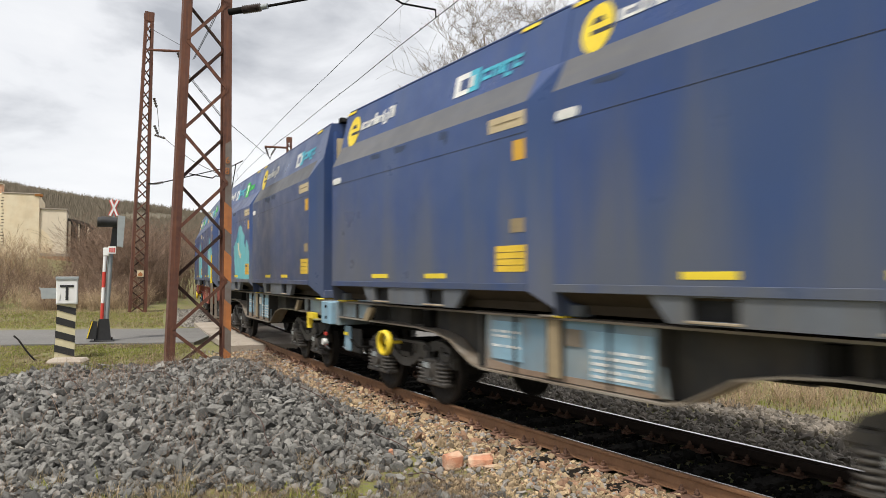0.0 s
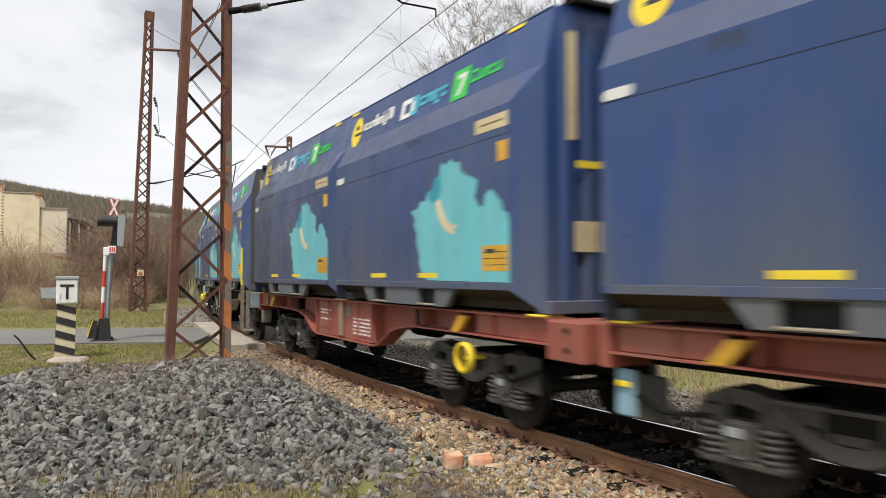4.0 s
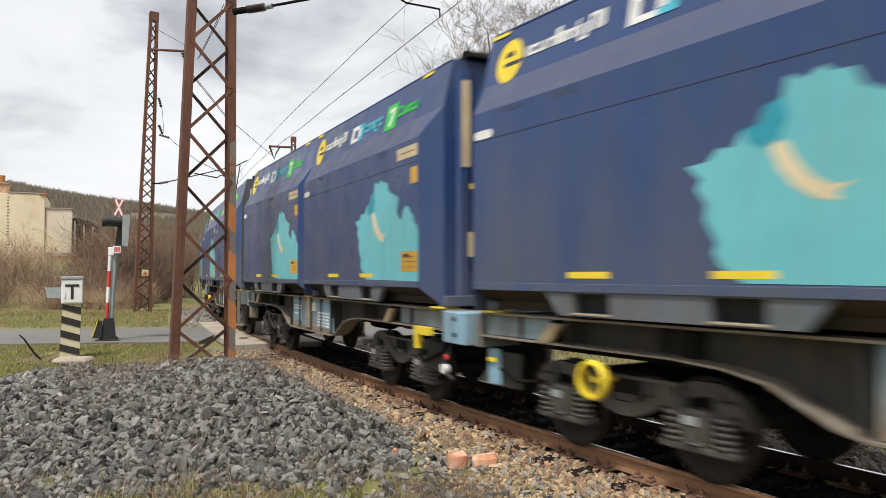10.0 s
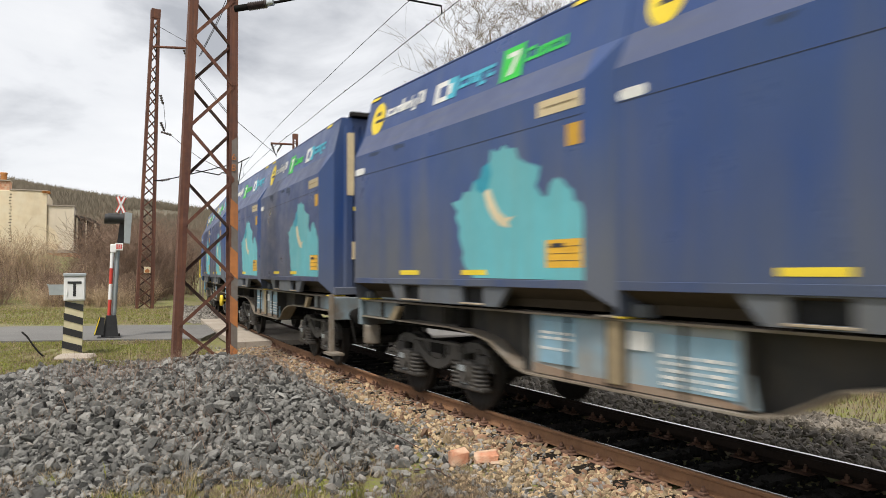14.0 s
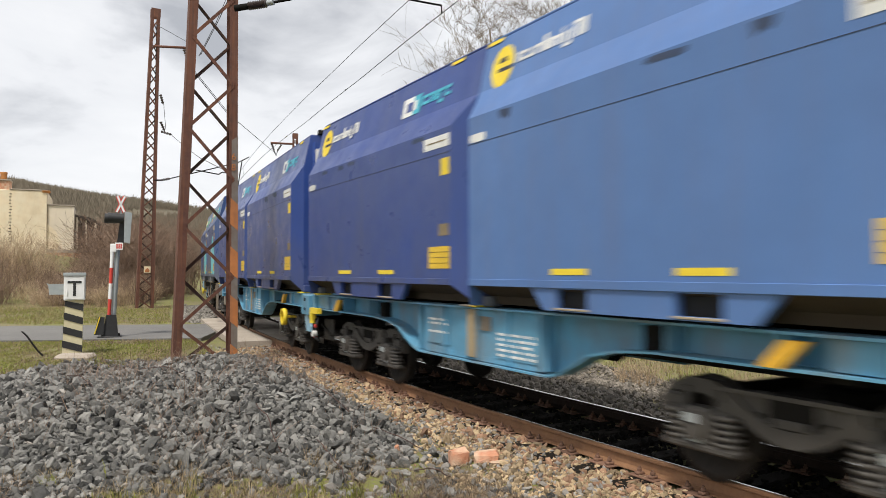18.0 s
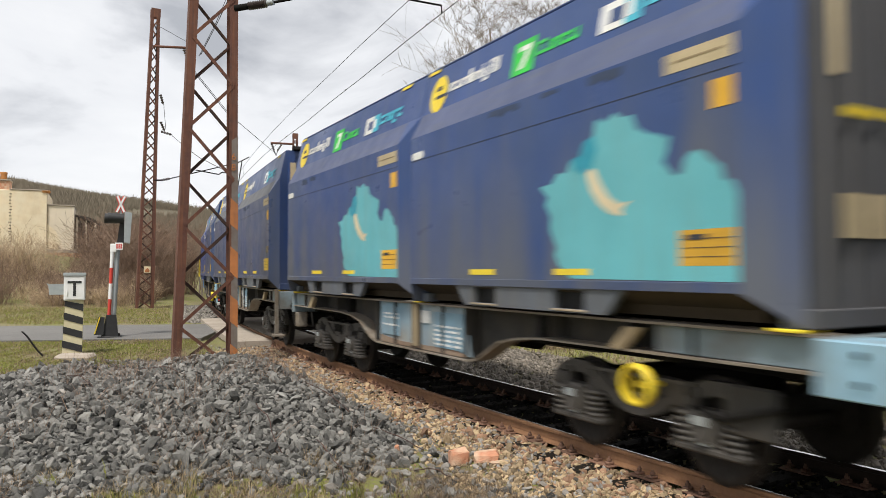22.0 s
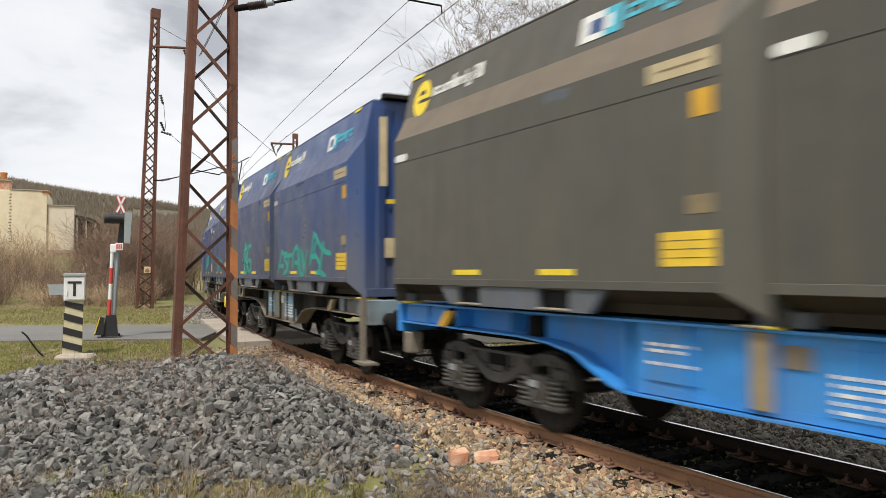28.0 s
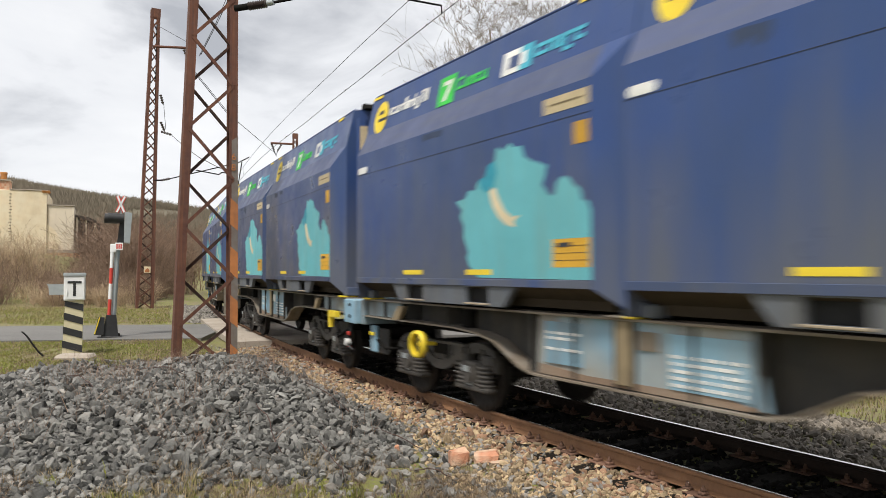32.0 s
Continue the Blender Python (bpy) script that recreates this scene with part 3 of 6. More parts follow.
def crossing_panels():
    top = thing("crossing_deck", "pale concrete slabs along the rails of the level crossing", "crossing", kind="structure")
    s = -31.0
    while s < -20.2:
        for lat0, lat1 in ((-1.85, -0.86), (-0.62, 0.62), (0.86, 1.85)):
            m = Mesh()
            p = [track(a, b)[:2] for a, b in ((s, lat0), (s + 0.98, lat0), (s + 0.98, lat1), (s, lat1))]
            m.prism([tuple(q) for q in p], -0.2, -0.035, "z")
            part("slab", m, "concrete", top)
        s += 1.0


def rails():
    top = thing("railway_track", "rusty steel rails with polished heads on dark timber sleepers", "railway track", kind="structure")
    prof = [(-0.075, -0.16), (0.075, -0.16), (0.072, -0.148), (0.012, -0.128), (0.009, -0.045), (0.036, -0.032), (0.036, -0.006), (0.030, 0.0),
            (-0.030, 0.0), (-0.036, -0.006), (-0.036, -0.032), (-0.009, -0.045), (-0.012, -0.128), (-0.072, -0.148)]
    ss = list(np.arange(-110, 60.1, 1.0))
    for lat in (-0.7525, 0.7525):
        m, cap = Mesh(), Mesh()
        n = len(prof)
        for k, s in enumerate(ss):
            m.v += [(*track(s, lat + u)[:2], z) for u, z in prof]
            cap.v += [(*track(s, lat + u)[:2], 0.0015) for u in ((0.006, 0.029) if lat < 0 else (-0.024, 0.024))]
            if k:
                o = (k - 1) * n
                m.f += [(o + i, o + (i + 1) % n, o + n + (i + 1) % n, o + n + i) for i in range(n)]
                c = 2 * (k - 1)
                cap.f.append((c, c + 1, c + 3, c + 2))
        m.s, cap.s = [False] * len(m.f), [False] * len(cap.f)
        # the far rail has a much darker colour than the near one
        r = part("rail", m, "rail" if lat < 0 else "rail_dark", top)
        part("running_surface", cap, "shine", r, "narrow polished steel edge" if lat < 0 else "polished bare steel")
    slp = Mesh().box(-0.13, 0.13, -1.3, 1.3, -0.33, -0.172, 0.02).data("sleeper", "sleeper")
    clip = Mesh()
    clip.box(-0.17, 0.17, -0.19, 0.19, -0.172, -0.156, 0.005)
    for sx in (-0.09, 0.09):
        clip.box(sx - 0.035, sx + 0.035, -0.155, -0.07, -0.156, -0.125, 0.008)
        clip.rod((sx, -0.115, -0.13), (sx, -0.115, -0.075), 0.014, 6)
        clip.rod((sx, -0.115, -0.118), (sx, -0.115, -0.098), 0.027, 6)
        clip.box(sx - 0.035, sx + 0.035, 0.07, 0.155, -0.156, -0.125, 0.008)
    cm = clip.data("fastening", "clip")
    s = -46.0
    while s < 7:
        x, y, h = track(s)
        ob = part("sleeper", slp, None, top)
        j = random.uniform(-0.03, 0.03)
        ob.matrix_basis = pose(x, y, random.uniform(-0.006, 0.0), 0, 0, math.degrees(h) + j * 20)
        for lat in ((-0.7525, 0.7525) if s > -14 else (-0.7525,)):
            cx, cy, ch = track(s, lat)
            part("fastening", cm, None, top, at=pose(cx, cy, 0, 0, 0, math.degrees(ch)))
        s += 0.61


# ---- loose stone ----
ICO = [(0, 0, 1)] + [(0.894 * math.cos(2 * math.pi * i / 5), 0.894 * math.sin(2 * math.pi * i / 5), 0.447) for i in range(5)] + \
      [(0.894 * math.cos(2 * math.pi * (i + 0.5) / 5), 0.894 * math.sin(2 * math.pi * (i + 0.5) / 5), -0.447) for i in range(5)] + [(0, 0, -1)]
ICO_F = [(0, 1 + i, 1 + (i + 1) % 5) for i in range(5)] + [(1 + i, 6 + i, 1 + (i + 1) % 5) for i in range(5)] + \
        [(1 + (i + 1) % 5, 6 + i, 6 + (i + 1) % 5) for i in range(5)] + [(11, 6 + (i + 1) % 5, 6 + i) for i in range(5)]


def stones(name, xs, ys, zs, sizes, mat, label, category, seed):
    """One object of many angular stones, each turned and misshapen on its own."""
    rng = np.random.default_rng(seed)
    n = len(xs)
    ico = np.array(ICO)
    r = rng.uniform(0.55, 1.25, (n, 12, 1)) * ico[None]
    r *= np.stack([rng.uniform(0.9, 1.5, n), rng.uniform(0.7, 1.1, n), rng.uniform(0.4, 0.8, n)], -1)[:, None, :]
    q = rng.normal(size=(n, 4))
    q /= np.linalg.norm(q, axis=1, keepdims=True)
    w, x, y, z = q.T
    R = np.stack([1 - 2 * (y * y + z * z), 2 * (x * y - z * w), 2 * (x * z + y * w), 2 * (x * y + z * w), 1 - 2 * (x * x + z * z), 2 * (y * z - x * w),
                  2 * (x * z - y * w), 2 * (y * z + x * w), 1 - 2 * (x * x + y * y)], -1).reshape(n, 3, 3)
    v = np.einsum("nij,nkj->nki", R, r) * np.asarray(sizes)[:, None, None] * 0.5
    v += np.stack([xs, ys, zs], -1)[:, None, :]
    f = (np.array(ICO_F)[None] + 12 * np.arange(n)[:, None, None]).reshape(-1, 3)
    me = bpy.data.meshes.new(name)
    me.from_pydata(v.reshape(-1, 3), [], f)
    me.materials.append(MAT[mat])
    return tagged(new(name, me), label, category, kind="stuff")


def gravel():
    rng = np.random.default_rng(5)
    # the heap
    n = 62000
    d, l = rng.uniform(6.6, 15.4, n), rng.uniform(-10, 1.6, n)
    x, y = EYE[0] + FWD.x * d + RGT.x * l, EYE[1] + FWD.y * d + RGT.y * l
    hp = heap(x, y)
    keep = (hp > rng.uniform(0.004, 0.10, n)) & (offset(x, y) < -1.62) & (np.abs(l) < d * 0.68)
    x, y = x[keep], y[keep]
    size = rng.lognormal(math.log(0.070), 0.38, len(x)).clip(0.035, 0.2)
    stones("gravel_heap", x, y, height(x, y) + size * rng.uniform(0.05, 0.34, len(x)), size, "basalt", "heap of dark grey crushed basalt gravel beside the track", "gravel", 1)
    # paler stones lie among them
    m = 620
    d, l = rng.uniform(7.2, 14.5, m), rng.uniform(-8, 0.3, m)
    x, y = EYE[0] + FWD.x * d + RGT.x * l, EYE[1] + FWD.y * d + RGT.y * l
    keep = heap(x, y) > 0.1
    x, y = x[keep], y[keep]
    size = rng.uniform(0.045, 0.11, len(x))
    stones("pale_stones", x, y, height(x, y) + size * 0.45, size, "greyballast", "pale stones scattered over the dark gravel heap", "gravel", 2)
    # ballast
    for name, lo, hi, s0, s1, num, mat, label, seed, sz in (
            ("near_ballast", -2.75, -0.86, -20.3, -1.0, 27000, "limestone", "pale tan ballast stones between the rail and the gravel heap", 3, 0.056),
            ("stained_ballast", -1.75, -0.84, -20.3, -1.0, 10000, "rustballast", "rust-stained ballast stones along the near rail", 4, 0.054),
            # stones between the rails coloured near black for the train's shade
            ("track_ballast", -0.68, 0.68, -20.3, 2.0, 7000, "iron", "oily ballast stones between the rails, darkened for the train's shade", 5, 0.07),
            ("far_ballast", 0.84, 5.6, -20.3, 9.0, 31000, "farballast", "grey-brown ballast shoulder beyond the far rail", 6, 0.085),
            ("distant_ballast", -2.6, -0.85, -48, -31.2, 3000, "greyballast", "ballast shoulder beyond the level crossing", 7, 0.09)):
        s, t = rng.uniform(s0, s1, num), rng.uniform(lo, hi, num)
        if name == "stained_ballast":
            t = -0.84 - np.abs(rng.normal(0, 0.42, num))
        pts = np.array([track(a, b)[:2] for a, b in zip(s, t)])
        x, y = pts[:, 0], pts[:, 1]
        keep = (heap(x, y) < 0.06 + rng.uniform(0, 0.05, num)) | (np.abs(t) < 1.6)
        if name == "near_ballast":
            edge = 1.95 + 0.22 * np.sin(s * 0.9) + 0.15 * np.sin(s * 2.3)
            keep &= np.abs(t) < edge + rng.uniform(-0.35, 0.3, num) + np.where(s > -6.5, 0.55, 0.0)
        x, y = x[keep], y[keep]
        size = rng.lognormal(math.log(sz), 0.3, len(x)).clip(0.03, 0.17)
        z = np.minimum(height(x, y), np.where(np.abs(t[keep]) < 1.5, -0.2, 9)) + size * rng.uniform(0.0, 0.3, len(x))
        stones(name, x, y, z, size, mat, label, "ballast", seed)
    # grey stones among the tan ballast
    s, t = rng.uniform(-20.3, -1.0, 4000), -0.9 - np.abs(rng.normal(0.55, 0.45, 4000))
    pts = np.array([track(a, b)[:2] for a, b in zip(s, t)])
    x, y = pts[:, 0], pts[:, 1]
    keep = heap(x, y) < 0.08
    x, y = x[keep], y[keep]
    size = rng.lognormal(math.log(0.055), 0.3, len(x)).clip(0.03, 0.12)
    stones("mixed_ballast", x, y, height(x, y) + size * rng.uniform(0.15, 0.4, len(x)), size, "greyballast", "grey stones mixed into the tan ballast", "ballast", 10)
    # loose stones in the litter at the foot of the heap
    for name, num, mat, label, seed, s0 in (("loose_gravel", 2600, "basalt", "dark gravel scattered at the foot of the heap", 8, 0.07),
                                            ("loose_stones", 900, "greyballast", "brown and grey stones lying in the dry litter", 9, 0.065)):
        d, l = rng.uniform(6.7, 8.9, num), rng.uniform(-5.2, 1.6, num)
        x, y = EYE[0] + FWD.x * d + RGT.x * l, EYE[1] + FWD.y * d + RGT.y * l
        keep = (heap(x, y) < 0.12) & (offset(x, y) < -1.9) & (wave(x, y, 0.33, seed) + rng.uniform(-0.5, 0.5, num) > (0.0 if seed == 8 else -0.3))
        x, y = x[keep], y[keep]
        size = rng.lognormal(math.log(s0), 0.35, len(x)).clip(0.03, 0.16)
        stones(name, x, y, height(x, y) + size * 0.2, size, mat, label, "gravel", seed)


def brick_lumps():
    for i, (px, py, sx, sy, sz, rot) in enumerate(((*place(8.32, 811), 0.215, 0.17, 0.17, HEAD + 14), (*place(8.25, 861), 0.27, 0.17, 0.13, HEAD - 16), (*place(8.75, 703), 0.05, 0.04, 0.09, HEAD + 20),
                                                     (*place(8.12, 879), 0.15, 0.09, 0.05, HEAD - 10))):
        m = Mesh().box(-sx / 2, sx / 2, -sy / 2, sy / 2, 0, sz, min(sx, sy) * 0.16)
        rng = random.Random(i + 3)
        j = sx * 0.07
        moved = {}
        for p in m.v:
            key = tuple(round(q, 4) for q in p)
            moved.setdefault(key, (p[0] + rng.uniform(-j, j), p[1] + rng.uniform(-j, j), p[2] * rng.uniform(0.88, 1.08)))
        m.v = [moved[tuple(round(q, 4) for q in p)] for p in m.v]
        thing("broken_brick", "chipped salmon-red brick lying on the ballast", "brick", pose(px, py, float(height(px, py)) + 0.0, 3, -4, rot), "bricks by the rail", m, "brick")


# ---- masts ----
def lattice_mast(name, label, base, width0, width1, leg, tall, panel, turn, bands=False, deep=0.34, tilt=1.0, nodes=None):
    """Two channel legs that lean together, laced by zigzag bars on both faces."""
    top = thing(name, label, "catenary mast", pose(*base, 0, tilt, turn), "masts along the line")

    def half(z):
        return (width0 + (width1 - width0) * z / tall) / 2

    for sgn in (-1, 1):
        m = Mesh()
        D, t = deep / 2, 0.016
        prof = [(-leg, -D), (0, -D), (0, D), (-leg, D), (-leg, D - t), (-t, D - t), (-t, -D + t), (-leg, -D + t)]
        n = len(prof)
        m.add([(sgn * (half(z) + a), b, z) for z in (0, tall) for a, b in prof], [(i, (i + 1) % n, n + (i + 1) % n, n + i) for i in range(n)]
              + [(0, 1, 6, 7), (1, 2, 5, 6), (2, 3, 4, 5), (n, n + 7, n + 6, n + 1), (n + 1, n + 6, n + 5, n + 2), (n + 2, n + 5, n + 4, n + 3)])
        part("leg", m, "rust", top)
    nodes = nodes or [0.12 + i * panel for i in range(int((tall - 0.12) / panel) + 1)]
    for k, (z, z1) in enumerate(zip(nodes, nodes[1:])):
        panel = z1 - z
        for face, flip in ((-1, 0), (1, 1)):
            s = 1 if (k + flip) % 2 else -1
            y = face * (deep / 2 + 0.006)
            b = Mesh().bar((-s * (half(z) - leg * 0.5), y, z), (s * (half(z + panel) - leg * 0.5), y, z + panel), 0.07, 0.012, (0, 1, 0))
            b.bar((-s * (half(z) - leg * 0.5), y - face * 0.03, z - 0.03), (s * (half(z + panel) - leg * 0.5), y - face * 0.03, z + panel - 0.03), 0.012, 0.06, (0, 1, 0))
            # back-face bars get the darker rust, their shade put into the colour
            part("lacing_bar", b, "rust" if face < 0 else "rust_shade", top)
    for y in (-deep / 2 - 0.012, deep / 2):
        part("head_plate", Mesh().box(-half(tall) - 0.02, half(tall) + 0.02, y, y + 0.012, tall - 0.5, tall + 0.02), "rust", top)
    if bands:
        yf = -deep / 2 - 0.004
        e, f = half(0.25), half(5.15)
        m = Mesh().add([(e - leg + 0.05, yf + y, 0.25) if k == 0 else (e + 0.006, yf + y, 0.25) if k == 1 else (f + 0.006, yf + y, 5.15) if k == 2 else (f - leg + 0.05, yf + y, 5.05)
                        for y in (0, -0.002) for k in range(4)], [(0, 1, 2, 3), (7, 6, 5, 4), (0, 4, 5, 1), (1, 5, 6, 2), (2, 6, 7, 3), (3, 7, 4, 0)])
        part("paint_panel", m, "mastgrey", top, "chalky grey painted strip")
        yf -= 0.003
        for i in range(4):
            z0 = 3.05 - i * 1.07
            m = Mesh()
            o = half(z0 + 0.3)
            m.add([(o - leg + 0.024, yf, z0 + 0.14), (o + 0.014, yf, z0), (o + 0.004, yf, z0 + 0.58), (o - leg + 0.02, yf, z0 + 0.72),
                   (o - leg + 0.024, yf - 0.003, z0 + 0.14), (o + 0.014, yf - 0.003, z0), (o + 0.004, yf - 0.003, z0 + 0.58), (o - leg + 0.02, yf - 0.003, z0 + 0.72)],
                  [(0, 1, 2, 3), (7, 6, 5, 4), (0, 4, 5, 1), (1, 5, 6, 2), (2, 6, 7, 3), (3, 7, 4, 0)])
            part("paint_band", m, "orange", top, "peeling orange warning band")
    return top


def insulator(a, b, r, n):
    """A string of dished discs between two points."""
    m = Mesh()
    a, b = Vector(a), Vector(b)
    m.rod(a, b, r * 0.35, 8)
    d = (b - a) / n
    for i in range(n):
        c = a + d * (i + 0.5)
        m.rod(c - d * 0.34, c + d * 0.2, r, 10, r * 0.62)
    return m


def mast_signs(near, far):
    """Painted number on the near mast, a small sign on the far one."""
    for ch, z in (("6", 4.62), ("8", 4.38)):
        cu = bpy.data.curves.new("digit", "FONT")
        cu.body, cu.size, cu.extrude, cu.align_x = ch, 0.21, 0.002, "CENTER"
        me = bpy.data.meshes.new_from_object(bpy.data.objects.new("digit", cu))
        me.materials.clear()
        me.materials.append(MAT["orange"])
        part("digit", me, None, near, at=pose(0.495, -0.190, z, 90, 0, 0))
    sign = part("sign", Mesh().box(-0.12, 0.22, -0.21, -0.195, 2.15, 2.5, 0.006), "cream", far, "small cream warning sign")
    part("symbol", Mesh().prism([(-0.05, 2.18), (0.15, 2.18), (0.17, 2.3), (0.05, 2.42), (-0.07, 2.3)], -0.216, -0.21), "orange", sign)


# ---- things beside the line ----
def place(depth, px):
    """Plan position at a distance ahead, on the bearing that a picture column stands for."""
    return spot(depth, (px - 784) / FOCAL * depth)


def level(depth, row):
    """Height of a picture row at a distance ahead."""
    return EYE[2] + (481.5 - row) / FOCAL * depth


def sight(depth, px, row):
    return (*place(depth, px), level(depth, row))


FACE = HEAD                               # things turned square to the view


def telephone_post():
    x, y = place(18.4, 133)
    g = float(height(x, y)) - 0.06
    top = thing("telephone_post", "leaning concrete post striped black and cream with a white telephone box", "telephone post", pose(x, y, g, 0, 0, FACE + 25))
    m = Mesh()
    w0, w1, h = 0.235, 0.202, 1.42
    pts = [(-w0 - 0.03, -0.2, 0), (w0 - 0.06, -0.2, 0), (w0 - 0.06, 0.2, 0), (-w0 - 0.03, 0.2, 0), (-w1, -0.18, h), (w1, -0.18, h), (w1, 0.18, h), (-w1, 0.18, h)]
    m.add(pts, [(3, 2, 1, 0), (4, 5, 6, 7), (0, 1, 5, 4), (1, 2, 6, 5), (2, 3, 7, 6), (3, 0, 4, 7)])
    part("post", m, "post", top)
    for i, z in enumerate((0.16, 0.50, 0.84, 1.17)):
        f = lambda q: (-w0 - 0.03 + (w0 + 0.03 - w1) * q / h, w0 - 0.06 + (w1 - w0 + 0.06) * q / h, -0.2 + 0.02 * q / h)
        a0, b0, y0 = f(z)
        poly = [(a0 - 0.004, y0 - 0.012, z + 0.12), (b0 + 0.004, y0 - 0.012, z - 0.02), (b0 + 0.004, y0 - 0.012, z + 0.15), (a0 - 0.004, y0 - 0.012, z + 0.29)]
        poly = [(px, py, min(pz, h - 0.005)) for px, py, pz in poly]
        back = [(px, py + 0.011, pz) for px, py, pz in poly]
        part("stripe", Mesh().add(poly + back, [(0, 1, 2, 3), (7, 6, 5, 4), (0, 4, 5, 1), (1, 5, 6, 2), (2, 6, 7, 3), (3, 7, 4, 0)]), "black", top)
    box = part("box", Mesh().box(-0.238, 0.238, -0.24, 0.2, h, h + 0.60, 0.012), "boxwhite", top, "white enamelled box")
    part("lid", Mesh().box(-0.252, 0.252, -0.27, 0.22, h + 0.60, h + 0.68, 0.01), "galv", box)
    part("door", Mesh().box(-0.216, 0.216, -0.252, -0.24, h + 0.03, h + 0.57, 0.005), "boxwhite", box)
    part("handle", Mesh().box(-0.175, -0.145, -0.275, -0.252, h + 0.13, h + 0.27, 0.008), "boxwhite", box)
    cu = bpy.data.curves.new("letter", "FONT")
    cu.body, cu.size, cu.extrude, cu.align_x = "T", 0.52, 0.003, "CENTER"
    cu.offset = 0.006
    me = bpy.data.meshes.new_from_object(bpy.data.objects.new("letter", cu))
    me.materials.clear()
    me.materials.append(MAT["black"])
    part("letter", me, None, box, at=pose(0.0, -0.258, h + 0.115, 90, 0, 0))
    part("flag_plate", Mesh().prism([(-0.62, h + 0.42), (-0.56, h + 0.40), (-0.24, h + 0.40), (-0.24, h + 0.14), (-0.56, h + 0.14), (-0.58, h + 0.34)], -0.02, 0.01), "galv", top)
    x, y = place(17.9, 138)
    lump = Mesh().box(-0.45, 0.4, -0.25, 0.25, -0.2, 0.14, 0.06)
    thing("concrete_footing", "broken pinkish concrete footing at the post", "footing", pose(x, y, float(height(x, y)) - 0.03, 2, 0, FACE + 6), mesh=lump, mat="concrete")


def crossing_signal():
    x, y = place(22.6, 197)
    g = -0.14
    top = thing("crossing_signal", "level crossing signal with red and white arm, hooded lamps and cross", "crossing signal", pose(x, y, g, 0, 0, FACE + 23))
    k = 22.6 / FOCAL
    X = lambda px: (px - 193) * k
    Z = lambda row: level(22.6, row) - g
    part("footing", Mesh().box(X(169), X(213), -0.4, 0.4, -0.1, Z(596), 0.03), "concrete", top)
    part("base", Mesh().prism([(X(179), Z(596)), (X(206), Z(596)), (X(202), Z(556)), (X(186), Z(556))], -0.22, 0.22), "black", top)
    part("base_plate", Mesh().box(X(172), X(211), -0.3, 0.3, Z(597), Z(593), 0.01), "black", top)
    for px in (180, 207):
        part("bolt", Mesh().rod((X(px), -0.2, Z(596)), (X(px), -0.2, Z(588)), 0.025, 8), "iron", top)
    part("side_board", Mesh().prism([(X(167), Z(590)), (X(182), Z(590)), (X(184), Z(560)), (X(174), Z(558))], -0.27, -0.21), "black", top)
    part("board_edge", Mesh().bar((X(168), -0.28, Z(588)), (X(176), -0.28, Z(559)), 0.03, 0.02, (0, 1, 0)), "strip", top)
    part("pole", Mesh().rod((X(197.5), 0, Z(560)), (X(203), 0, Z(434)), 0.075, 14), "galv", top)
    for i in range(4):
        a, b = 556 - i * 27.5, 556 - (i + 1) * 27.5
        m = Mesh().rod((X(190.5 + i * 0.95), -0.1, Z(a)), (X(190.5 + (i + 1) * 0.95), -0.1, Z(b)), 0.050, 12)
        part("arm_band", m, "red" if i % 2 == 0 else "boxwhite", top)
    part("arm_head", Mesh().box(X(191), X(201), -0.16, 0.05, Z(446), Z(431), 0.02), "boxwhite", top)
    pl = part("sign", Mesh().box(X(199), X(211.5), -0.2, -0.17, Z(442), Z(429), 0.006), "boxwhite", top, "small white sign with unreadable red lettering")
    m = Mesh()
    for x0 in (201, 204.3, 207.6):
        m.box(X(x0), X(x0 + 2.2), -0.206, -0.2, Z(439.5), Z(431.5))
    part("lettering", m, "red", pl)
    part("mounting", Mesh().prism([(X(201), Z(434)), (X(213), Z(430)), (X(213), Z(378)), (X(206), Z(392)), (X(203), Z(420))], -0.05, 0.08), "black", top)
    part("cabinet", Mesh().prism([(X(213), Z(428)), (X(223), Z(430)), (X(226), Z(376)), (X(214), Z(374))], -0.28, 0.34), "galv", top, "grey metal signal housing")
    for dy, px in ((-0.16, 187), (0.16, 181)):
        m = Mesh().rod((X(213), dy, Z(386)), (X(px), dy, Z(385)), 0.14, 16, 0.155, caps=False)
        m.rod((X(213), dy, Z(386)), (X(206), dy, Z(386)), 0.135, 16)
        part("lamp_hood", m, "black", top)
    for a, b in (((X(201), Z(375)), (X(214), Z(347))), ((X(213), Z(375)), (X(202), Z(347)))):
        for w, yy, mt in ((0.11, -0.19, "red"), (0.055, -0.205, "boxwhite")):
            part("cross_arm", Mesh().bar((a[0], yy, a[1]), (b[0], yy, b[1]), w, 0.012, (0, 1, 0)), mt, top)
    part("cross_bracket", Mesh().prism([(X(205), Z(380)), (X(210), Z(380)), (X(208), Z(364))], -0.17, -0.14), "galv", top)


def leaning_rod():
    a, b = Vector(sight(18.0, 83, 636)), Vector(sight(18.6, 41, 586))
    a.z = float(height(a.x, a.y)) - 0.03
    c = b - a
    m = Mesh().tube([(0, 0, 0), c * 0.3 + Vector((0, 0, -0.035)), c * 0.55 + Vector((0, 0, -0.01)), c * 0.8 + Vector((0, 0, 0.03)), c], 0.022, 7)
    thing("leaning_rod", "dark bent iron rod leaning out of the grass", "rod", Matrix.Translation(a), mesh=m, mat="iron")


